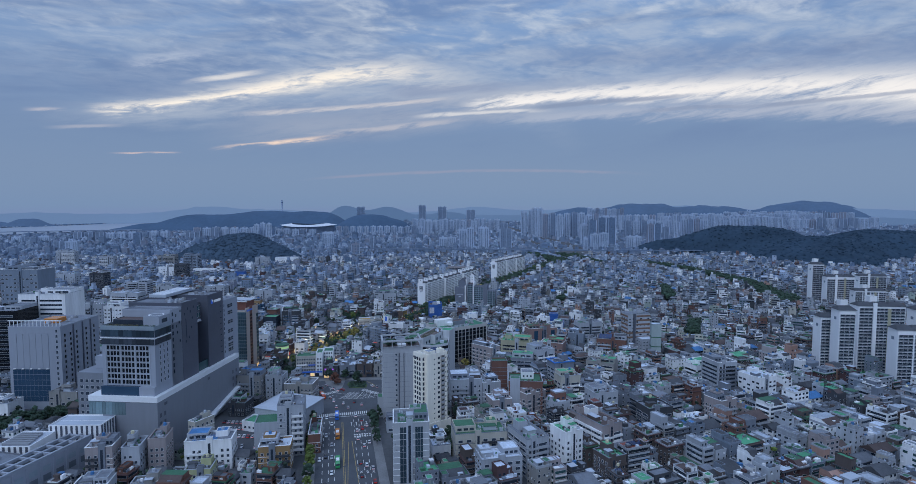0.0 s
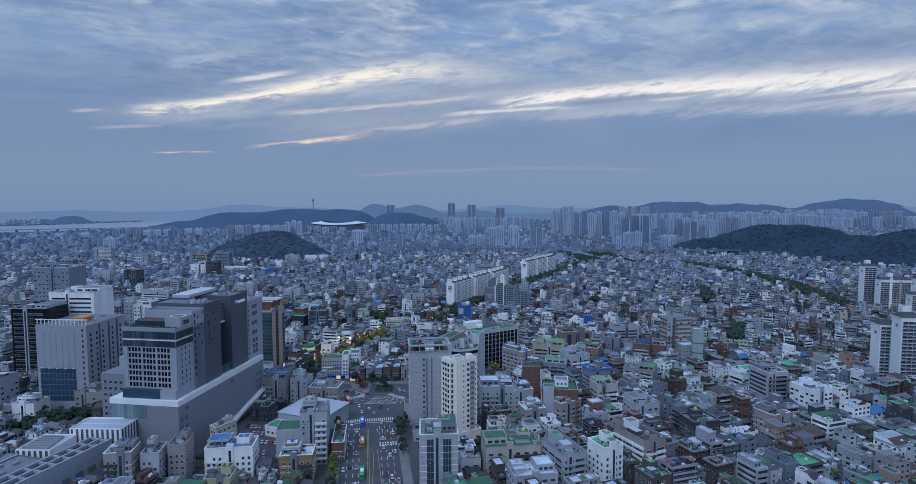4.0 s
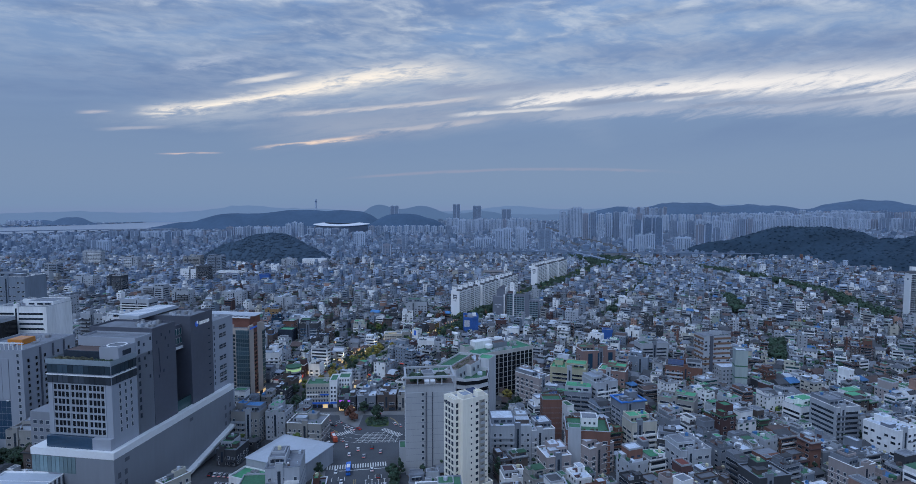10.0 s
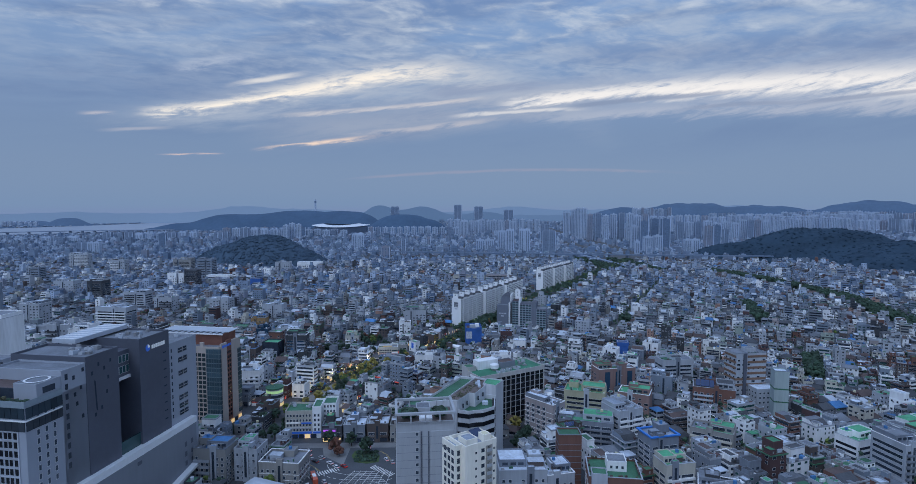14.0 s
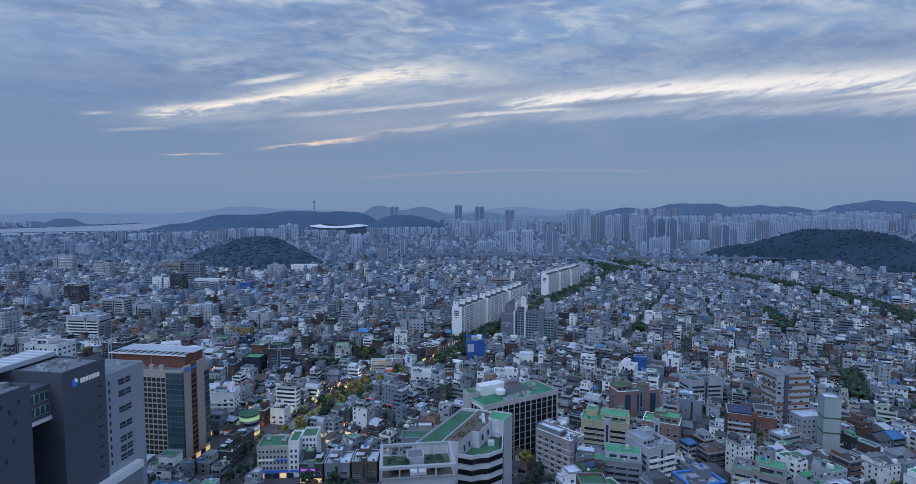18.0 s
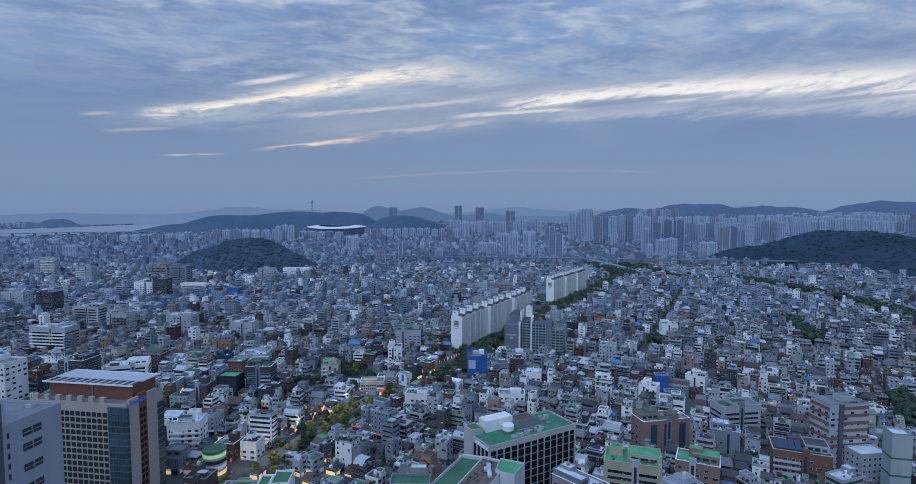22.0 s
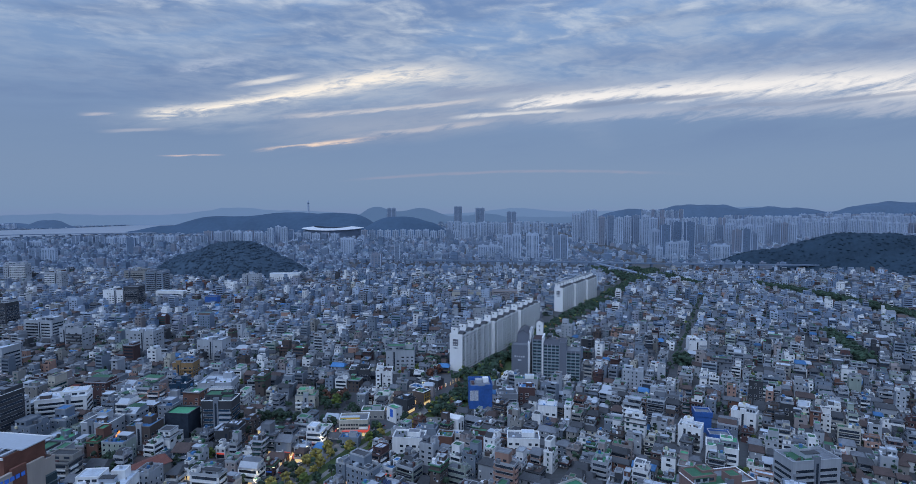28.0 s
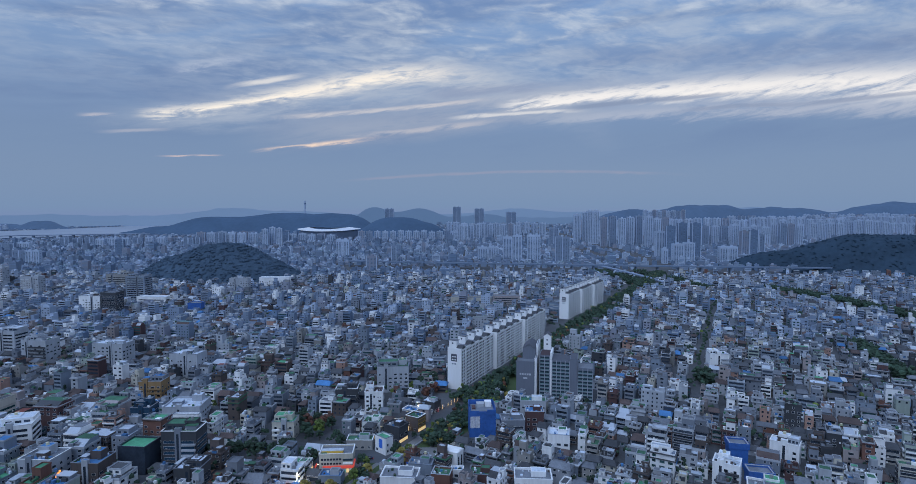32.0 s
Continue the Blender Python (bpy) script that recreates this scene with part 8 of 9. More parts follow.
def tree(x, y, kind, size, z=0.0):
    if not TREES:
        for k, leaf, hh, rr, con in (("green", "leaf_green", 9, 3.4, False), ("bright", "leaf_bright", 9, 3.0, False), ("autumn", "leaf_autumn", 8, 3.4, False), ("red", "leaf_red", 7.5, 3.2, False), ("poplar", "leaf_green", 13, 2.6, True)):
            TREES[k] = [tree_meshes(hh, rr, leaf, s + hh, con) for s in range(3)]
    rng = random.Random(x * 13.1 + y * 7.7)
    t, c = TREES[kind][rng.randrange(3)]
    o = thing("tree", pose(x, y, z, 0, 0, rng.uniform(0, 360)), TREE_LABELS[kind], "tree", "street and park trees")
    o.scale = (size, size, size * rng.uniform(0.9, 1.12))
    part("trunk", t, o)
    part("crown", c, o)
    return o


def greenery():
    rng = random.Random(21)
    # rows along the avenue
    for u in (-20.5, 19.5):
        for i in range(15):
            v = -45 + i * 9.5 + rng.uniform(-1, 1)
            if u > 0 and not (38 < v < 82 or v < -30):
                continue
            p = avp(u, v)
            tree(p[0], p[1], rng.choice(("green", "bright", "bright")) if u < 0 else "green", rng.uniform(0.75, 1.05))
    for x, y, k in ((-55, 451, "green"), (-74, 452, "red"), (-70.5, 449, "red"), (-112, 478, "green"), (-114, 486, "green"), (-112, 495, "green"), (-115, 504, "green"), (-113, 513, "bright"), (-116, 470, "green"), (-122, 466, "green"), (-80, 463, "green"), (-66, 463, "green"), (47, 488, "green"), (50, 483, "green"), (36, 455, "green"), (39, 462, "green"), (42, 470, "green"), (45, 478, "green"), (-97, 405, "bright"), (-100, 399, "green"),
                    (-31, 370, "poplar"), (-4, 336, "green"), (-8, 342, "green"), (16, 336, "green"), (18, 322, "green"), (38, 345, "green"), (-9, 330, "green"), (40, 338, "bright"), (15, 315, "green"), (52, 330, "green"), (64, 345, "green"), (-33, 362, "green"), (22, 366, "poplar"), (25, 372, "green"), (38, 366, "green"), (-150, 470, "green"), (-143, 476, "green"), (-137, 484, "green"), (-131, 492, "green"), (-160, 466, "green"), (-168, 462, "poplar"),
                    (-126, 500, "green"), (-121, 510, "bright"), (-192, 606, "green"), (-196, 600, "green"), (-188, 612, "green"), (-196, 611, "green"), (-160, 616, "green"), (-152, 618, "green"), (-145, 622, "bright"), (38, 488, "autumn"), (70, 488, "green"), (24, 462, "green")):
        tree(x, y, k, rng.uniform(0.8, 1.2))
    # garden behind the hotel
    for i in range(40):
        a = (i + 0.5) / 40
        tree(-282 + 50 * a + rng.uniform(-5, 9), 362 + 44 * a + rng.uniform(-12, 8), "green", rng.uniform(0.85, 1.25))
    # park walk
    y = 530
    while y < 790:
        for off in (-10.5, -1, 8.5) if y < 685 else (7.5, 17, 24):
            if rng.random() < 0.75:
                k = "autumn" if y < 640 and off < 0 and rng.random() < 0.75 else rng.choices(("green", "bright", "autumn", "red"), (0.62, 0.2, 0.1, 0.08))[0]
                x, yy = park_line(y) + off + rng.uniform(-2, 2), y + rng.uniform(-3, 3)
                if not (660 < yy < 690 and off > 0) and not taken(x, yy, 2):
                    tree(x, yy, k, rng.uniform(0.7, 1.05) if y < 685 or off > 8 else 0.55)
        y += 8.5
    for x, y, k in ((-108, 712, "green"), (-100, 718, "red"), (-92, 720, "red"), (-96, 728, "green"), (-112, 722, "green"), (-84, 716, "green"), (-108, 702, "green"), (-116, 712, "green"), (-90, 708, "bright"), (-98, 704, "green"), (-114, 728, "green"), (-106, 730, "green"), (-88, 726, "red"), (-104, 716, "green"), (-94, 698, "green"), (-126, 690, "green"), (-104, 690, "bright"), (-88, 700, "green"), (-120, 730, "green"), (-98, 668, "green"), (-104, 660, "green"),
                    (-38, 775, "green"), (-28, 786, "green"), (-18, 790, "red"), (-24, 776, "red"), (-45, 765, "green"), (-30, 800, "green"), (-20, 812, "green"), (-36, 792, "bright"), (-35, 610, "poplar"), (-31, 606, "poplar"), (-27, 611, "green"), (128, 660, "green"), (134, 652, "green"),
                    (-52, 662, "bright"), (-57, 656, "bright"), (-50, 652, "autumn"), (-56, 646, "bright"), (-61, 640, "green"), (-49, 643, "green"), (-33, 672, "autumn"), (-29, 676, "bright"), (-36, 676, "green"), (-31, 668, "autumn"), (-53, 636, "bright"), (-66, 634, "autumn"), (-15, 690, "green"), (-10, 696, "red"), (-5, 690, "green"), (-72, 690, "green"), (-76, 696, "green"), (-83, 652, "green"), (-86, 660, "green"), (-84, 668, "green")):
        if not taken(x, y, 2) or -40 < x < -3 and 660 < y < 700:
            tree(x, y, k, rng.uniform(0.9, 1.3) if y > 700 else rng.uniform(0.7, 1.0))
    keep(-101, 712, 40, 40)
    for i in range(11):
        tree(-152 + i * 5.4 + rng.uniform(-1, 1), 677 + rng.uniform(-1.5, 1.5), "green", rng.uniform(0.85, 1.15))
    keep(-125, 677, 62, 7)
    # dense planting along the slabs
    s = Soup()
    for y in np.arange(775, 1520, 3.1):
        for _ in range(6):
            x = park_line(y) + rng.uniform(-3, 25)
            if taken(x, y, 1.5):
                continue
            hh = rng.uniform(6, 12)
            for _ in range(5):
                clump(s, x + rng.uniform(-2, 2), y + rng.uniform(-2, 2), hh * rng.uniform(0.5, 1.0), rng.uniform(1.3, 2.6), rng, rng.choices(("leaf_green", "leaf_bright", "leaf_autumn", "leaf_red"), (0.93, 0.03, 0.02, 0.02))[0], 0.85, 5)
    for y in np.arange(692, 806, 2.2):
        for _ in range(6):
            x = park_line(y) + rng.uniform(15.5 if y < 745 else 8 if y < 765 else -12, 31)
            if taken(x, y, 1.5) or 652 < y < 690:
                continue
            hh = rng.uniform(5, 9)
            for _ in range(4):
                clump(s, x + rng.uniform(-1.8, 1.8), y + rng.uniform(-1.8, 1.8), hh * rng.uniform(0.45, 1.0), rng.uniform(1.1, 2.2), rng, rng.choices(("leaf_green", "leaf_bright", "leaf_autumn", "leaf_red"), (0.84, 0.08, 0.04, 0.04))[0], 0.85, 5)
    solid("park_woods", s, "dense dark trees along the linear park", "trees", kind="stuff")
    # odd trees and hedges among the houses
    g = Soup()
    for _ in range(4300):
        y = rng.uniform(280, 1400)
        x = rng.uniform(-0.85, 0.95) * (y + 20)
        if taken(x, y, 2) or on_hill(x, y):
            continue
        for _ in range(2):
            clump(g, x + rng.uniform(-3, 3), y + rng.uniform(-3, 3), rng.uniform(2.5, 8.5), rng.uniform(0.9, 2.2), rng, "leaf_green" if rng.random() < 0.95 else "leaf_bright", 0.85, 5)
    keep(288, 989, 8, 470, -27)  # long straight lane with a few trees
    for y in np.arange(760, 1210, 4.5):
        if rng.random() < 0.6:
            clump(g, 288 + (y - 989) * 0.51 + rng.uniform(-3, 3), y, rng.uniform(2.5, 6), rng.uniform(1.2, 2.2), rng, "leaf_green", 0.85, 5)
    # wooded strips across the quarters
    for pts, half, count in ((((546, 777), (594, 983), (581, 1180), (540, 1316)), 16, 2600), (((380, 815), (416, 930)), 9, 420), (((205, 800), (212, 832)), 6, 90), (((298, 585), (332, 645)), 8, 260),
                             (((345, 1330), (330, 1450), (300, 1560)), 22, 900), (((430, 1300), (420, 1420), (390, 1560)), 14, 500)):
        for (x0, y0), (x1, y1) in zip(pts, pts[1:]):
            keep((x0 + x1) / 2, (y0 + y1) / 2, half * 1.4, math.hypot(x1 - x0, y1 - y0), -math.degrees(math.atan2(x1 - x0, y1 - y0)))
        for _ in range(count):
            k = rng.uniform(0, len(pts) - 1.001)
            (x0, y0), (x1, y1) = pts[int(k)], pts[int(k) + 1]
            q = k - int(k)
            clump(g, x0 + (x1 - x0) * q + rng.uniform(-half, half), y0 + (y1 - y0) * q + rng.uniform(-half, half) * 0.6, rng.uniform(2, 10), rng.uniform(1.4, 3.0), rng, "leaf_green", 0.85, 5)
    solid("garden_trees", g, "scattered trees and hedges between houses", "trees", kind="stuff")
    p = Soup()
    for y0, y1 in ((540, 640), (640, 672)):
        a, b = park_line(y0), park_line(y1)
        p.quad((a - 14, y0, 0.03), (a + 14, y0, 0.03), (b + 14, y1, 0.03), (b - 14, y1, 0.03), "paving")
        p.quad((a - 3, y0, 0.06), (a + 3, y0, 0.06), (b + 3, y1, 0.06), (b - 3, y1, 0.06), "grass")
        p.quad((a + 6.5, y0, 0.06), (a + 11, y0, 0.06), (b + 11, y1, 0.06), (b + 6.5, y1, 0.06), "grass")
        p.quad((a - 21, y0, 0.035), (a - 14.5, y0, 0.035), (b - 14.5, y1, 0.035), (b - 21, y1, 0.035), "asphalt")
    for y0, y1 in ((688, 750), (750, 785)):
        a, b = park_line(y0), park_line(y1)
        for u0, u1, z, m in ((-6, 5, 0.04, "asphalt"), (5, 12.4, 0.05, "paving"), (13.2, 33, 0.05, "grass"), (22, 25, 0.06, "paving")):
            p.quad((a + u0, y0, z), (a + u1, y0, z), (b + u1, y1, z), (b + u0, y1, z), m)
    for y0, y1 in ((684, 708), (713, 741)):
        a, b = park_line(y0) + 12.5, park_line(y1) + 12.5
        v = [(a, y0, 0), (a + 0.9, y0, 0), (b + 0.9, y1, 0), (b, y1, 0), (a, y0, 1.1), (a + 0.9, y0, 1.1), (b + 0.9, y1, 1.1), (b, y1, 1.1)]
        p.add(v, BOX_F[:5], "wall_light_grey")
    p.quad((-66, 669, 0.07), (2, 669, 0.07), (6, 692, 0.07), (-62, 684, 0.07), "asphalt")
    p.quad((-34, 672, 0.10), (-14, 674, 0.10), (-11, 690, 0.10), (-27, 689, 0.10), "paving")
    a, b = park_line(780), park_line(1500)
    p.quad((a - 4, 780, 0.03), (a + 26, 780, 0.03), (b + 26, 1500, 0.03), (b - 4, 1500, 0.03), "grass")
    solid("park_ground", p, "grass and paved walk of a linear park", "ground", kind="structure")
    # lit street along the park
    lit = Soup()
    for i in range(84):
        y = 540 + i * 2.8
        x = park_line(y) - (23.5 if y < 690 else 5.5) + rng.uniform(-1.0, 1.0)
        if rng.random() < 0.55 and not 664 < y < 692:
            lit.box(x - 1.5, x - 1.2, y, y + rng.uniform(1.5, 4), 0.6, rng.uniform(1.8, 3.2), rng.choice(("shop_light", "shop_light", "sign_white", "sign_red")))
    solid("street_lanterns", lit, "small glowing stalls and signs along the street", "signs", kind="stuff")


# ---- road surface ----
def street_lamps():
    base = None
    for i in range(18):
        y = 535 + i * 13
        m = pose(park_line(y) - 15.5, y, 0, 0, 0, 180)
        if base is None:
            base = thing("street_lamp", m, "slim grey street lamp with a warm glowing head", "street lamp", "street lamps along the park")
            part("pole", Soup().tube(0, 0, 0, 7.5, 0.12, 0.08, "metal_grey"), base)
            arm = part("arm", Soup().box(0, 1.8, -0.06, 0.06, 7.4, 7.52, "metal_grey", True), base)
            part("lamp_head", Soup().box(1.3, 2.3, -0.25, 0.25, 7.2, 7.42, "lamp_warm", True), arm, "glowing warm lamp head")
        else:
            copy_thing(base, m)
        if i % 2 == 0:
            lamp = new("street_light", bpy.data.lights.new("street_light", "POINT"))
            lamp.data.energy, lamp.data.shadow_soft_size, lamp.data.color = 900, 0.3, (1.0, 0.78, 0.45)
            lamp.location = (park_line(y) - 17.3, y, 6.9)


material("lamp_warm", (0.9, 0.8, 0.5), rough=0.5, rnd=None, glow=(1.0, 0.8, 0.45, 2.0))


def string_lights():
    o = thing("light_string", pose(-206, 628, 0, 0, 0, 0), "slanting string of orange lights on a mast", "lights")
    part("mast", Soup().tube(5, 0, 0, 16, 0.2, 0.12, "metal_grey"), o)
    for i in range(16):
        a = i / 15
        part("bulb", Soup().box(-4 + 9 * a - 0.35, -4 + 9 * a + 0.35, -0.3, 0.3, 1 + 14 * a, 1.9 + 14 * a, "sign_orange", True), o)


material("sign_orange", (0.7, 0.3, 0.05), rough=0.5, rnd=None, glow=(1.0, 0.35, 0.06, 1.2))


def road_marks():
    paint = {}

    def mark(u, v, w, l, mat="road_paint", turn=0.0, name="lane_dash", parent=road, z=0.035):
        key = (round(w, 2), round(l, 2), mat)
        if key not in paint:
            paint[key] = Soup().box(-w / 2, w / 2, -l / 2, l / 2, 0, 0.008, mat).mesh(name)
        o = new(name, paint[key])
        o.parent = parent
        o.matrix_world = AV @ pose(u, v, z, 0, 0, turn)

    for i in range(24):
        mark(-16.5 + i * 1.42, 96, 0.65, 5, name="crossing_stripe")
    for u in (-13.2, -9.8, -6.4, 6.6, 10, 13.4):
        for i in range(15):
            mark(u, -44 + i * 9, 0.3, 4.2)
    for u in (-0.4, 0.4):
        for i in range(6):
            mark(u - 1.0, -40 + i * 22, 0.3, 21, "road_yellow", name="centre_line")
    for s in (-1, 1):
        mark(3.4 + s * 2.0, 20, 0.3, 56, "road_yellow", s * 2.0, "centre_line")
    mark(3, 91, 26, 0.6, name="stop_line")
    for u in (5, 8.3, 11.7, 15):
        mark(u, 76, 0.3, 5, name="arrow")
        mark(u, 78.6, 1.1, 0.8, name="arrow_head")
    for u in (8.3, 11.7, 15):
        for k in (-1, 1):
            mark(u, 5, 0.3, 2.2, turn=35 * k, name="diamond_side")
            mark(u + 0.0, 6.9, 0.3, 2.2, turn=-35 * k, name="diamond_side")
    for j in range(7):
        mark(6.5 + j * 1.6, 58, 1.0, 1.8, name="road_letter")
        mark(6.5 + j * 1.6, 55, 1.0, 1.8, name="road_letter")
    # guide lines and crossings in the junction
    for r, a0, a1 in ((24, 200, 330), (31, 210, 320), (17, 190, 300)):
        for i in range(14):
            a = radians(a0 + (a1 - a0) * i / 14)
            o = new("guide_dash", paint.setdefault("g", Soup().box(-0.15, 0.15, -1.1, 1.1, 0, 0.008, "road_paint").mesh("guide_dash")))
            o.parent = square
            o.matrix_world = pose(-58 + r * math.cos(a), 440 + r * 0.8 * math.sin(a), 0.04, 0, 0, math.degrees(a))
    def line(a, b, w, mat, name, key):
        """A painted line on the junction from a to b."""
        l = math.dist(a, b)
        o = new(name, paint.setdefault(key + str(round(l)), Soup().box(-w / 2, w / 2, -l / 2, l / 2, 0, 0.008, mat).mesh(name)))
        o.parent = square
        o.matrix_world = pose((a[0] + b[0]) / 2, (a[1] + b[1]) / 2, 0.042, 0, 0, -math.degrees(math.atan2(b[0] - a[0], b[1] - a[1])))

    for i in range(7):
        line((-64 + i * 4.2, 416), (-58 + i * 3.4, 431), 0.28, "road_paint", "hatch_line", "h")
        line((-64 + i * 0.8, 416 + i * 2.3), (-37 - i * 1.6, 416.5 + i * 2.3), 0.28, "road_paint", "hatch_line", "h")
    for d in (0, 0.7):
        for a, b in (((-102.5, 446.9), (-96, 444.2)), ((-96, 444.2), (-89.3, 440.8)), ((-89.3, 440.8), (-83, 436)), ((-83, 436), (-77.7, 430.3))):
            line((a[0], a[1] + d), (b[0], b[1] + d), 0.25, "road_yellow", "centre_line", "y")
        line((-47.6 + d, 456), (-43 + d, 451), 0.25, "road_yellow", "centre_line", "y")
        line((-43 + d, 451), (-39.5 + d, 443), 0.25, "road_yellow", "centre_line", "y")
    for i in range(4):
        for k in range(2):
            line((-101 + i * 6 + k, 449 + k * 4.2 - i * 2.6), (-98.2 + i * 6 + k, 447.8 + k * 4.2 - i * 2.6), 0.3, "road_paint", "lane_dash", "d")
    for cx, cy, tn, n in ((-42.5, 431, -39, 12), (-75.5, 428.5, 33, 13)):
        for i in range(n):
            o = new("crossing_stripe", paint.setdefault("c", Soup().box(-0.33, 0.33, -2.2, 2.2, 0, 0.008, "road_paint").mesh("crossing_stripe")))
            o.parent = square
            o.matrix_world = pose(cx, cy, 0.04, 0, 0, tn) @ pose(-8 + i * 1.4, 0, 0)
    # pavements with kerbs
    s = Soup()
    for u0, u1 in ((-23.5, -17.2), (17.2, 22.5)):
        v = [avp(u0, -140, 0), avp(u1, -140, 0), avp(u1, 92, 0), avp(u0, 92, 0), avp(u0, -140, 0.16), avp(u1, -140, 0.16), avp(u1, 92, 0.16), avp(u0, 92, 0.16)]
        s.add(v, BOX_F[:5], "paving")
    solid("pavement", s, "grey paved footways with kerbs beside the avenue", "pavement", kind="structure")
    i = Soup()
    pts = [(-63.4, 449.5), (-60, 441.5), (-53, 439.5), (-46.2, 441.5), (-46.6, 449.5), (-52.3, 456), (-62.5, 456)]
    n = len(pts)
    v = [(x, y, 0) for x, y in pts] + [(x, y, 0.18) for x, y in pts] + [(sum(p[0] for p in pts) / n, sum(p[1] for p in pts) / n, 0.2)]
    i.add(v, [q for k in range(n) for q in ((k, (k + 1) % n, n + (k + 1) % n, n + k), (n + k, n + (k + 1) % n, 2 * n, 2 * n))], "grass")
    rng = random.Random(2)
    for _ in range(110):
        clump(i, rng.uniform(-61, -48), rng.uniform(442, 455), 0.5, rng.uniform(0.5, 1.3), rng, "leaf_green")
    solid("traffic_island", i, "planted traffic island with kerb and shrubs", "traffic island", kind="structure")
    q = Soup().quad((-118, 459.5, 0.05), (-24, 461, 0.05), (-25, 468, 0.05), (-118, 466, 0.05), "paving")
    q.quad((-128, 440, 0.03), (-98, 436, 0.03), (-94, 459.5, 0.03), (-128, 460, 0.03), "asphalt")
    q.quad((-83, 460, 0.06), (-80, 449.5, 0.06), (-66, 437.5, 0.06), (-66, 460, 0.06), "paving")
    q.quad((-136, 318, 0.03), (-104, 314, 0.03), (-96, 370, 0.03), (-132, 378, 0.03), "asphalt")
    q.quad((-126, 452, 0.03), (-110, 440, 0.03), (-117, 545, 0.03), (-126, 545, 0.03), "asphalt")
    solid("forecourt", q, "paved forecourt and parking area", "pavement", kind="structure")
    keep(-118, 345, 34, 62, 6)
    keep(-120, 496, 12, 100, 4)


# ---- vehicles ----
def profile(s, pts, w, mat, top_w=None):
    """A side outline in y, z drawn out to the width w."""
    n = len(pts)
    v = []
    for sx in (-1, 1):
        for y, z in pts:
            k = w / 2 if top_w is None or z < 1.0 else top_w / 2
            v.append((sx * k, y, z))
    f = [(i, (i + 1) % n, n + (i + 1) % n, n + i) for i in range(n)]
    s.add(v, f, mat)
    c0, c1 = len(v), len(v) + 1
    m = np.mean(np.array(pts), 0)
    s.v[-1] = np.vstack([s.v[-1], [(-w / 2, *m), (w / 2, *m)]])
    s.n += 2
    base = s.n - len(v) - 2
    fs = [(c0, (i + 1) % n, i, i) for i in range(n)] + [(c1, n + i, n + (i + 1) % n, n + (i + 1) % n) for i in range(n)]
    s.f.append(np.array(fs) + base)
    s.m += [mat] * len(fs)


def wheel_mesh(r, w):
    s = Soup()
    k = 10
    a = np.arange(k) * 2 * math.pi / k
    v = np.concatenate([np.stack([np.full(k, x), rr * np.cos(a), r + rr * np.sin(a)], 1) for x, rr in ((-w / 2, r * 0.55), (-w / 2, r), (w / 2, r), (w / 2, r * 0.55))])
    s.add(v, [(j * k + i, j * k + (i + 1) % k, (j + 1) * k + (i + 1) % k, (j + 1) * k + i) for j in range(3) for i in range(k)], "rubber")
    s.add(np.stack([np.full(k, w / 2 - 0.02), r * 0.55 * np.cos(a), r + r * 0.55 * np.sin(a)], 1), [(0, 2 * i + 1, 2 * i + 2, (2 * i + 3) % k) for i in range(4)], "metal_grey")
    s.add(np.stack([np.full(k, -w / 2 + 0.02), r * 0.55 * np.cos(a), r + r * 0.55 * np.sin(a)], 1), [(0, 2 * i + 1, 2 * i + 2, (2 * i + 3) % k) for i in range(4)], "metal_grey")
    return s.mesh("wheel")


def make_car(paint, label):
    o = thing("car", Matrix(), label, "car", "cars on the streets")
    b = Soup()
    profile(b, [(-2.2, 0.35), (2.25, 0.35), (2.3, 0.75), (1.2, 0.95), (-1.9, 0.98), (-2.3, 0.85)], 1.82, paint)
    body = part("body", b, o)
    g = Soup()
    profile(g, [(1.2, 0.95), (0.45, 1.42), (-1.2, 1.45), (-1.9, 0.98)], 1.66, "glass_dark", 1.3)
    glass = part("glasshouse", g, o)
    part("roof_panel", Soup().box(-0.62, 0.62, -1.15, 0.42, 1.44, 1.49, paint), glass)
    w = wheel_mesh(0.33, 0.22)
    for x in (-0.84, 0.84):
        for y in (-1.35, 1.4):
            q = part("wheel", w, o)
            q.location = (x, y, 0)
    part("tail_lamp", Soup().box(-0.8, 0.8, -2.33, -2.26, 0.7, 0.82, "lamp_red", True), body)
    return o


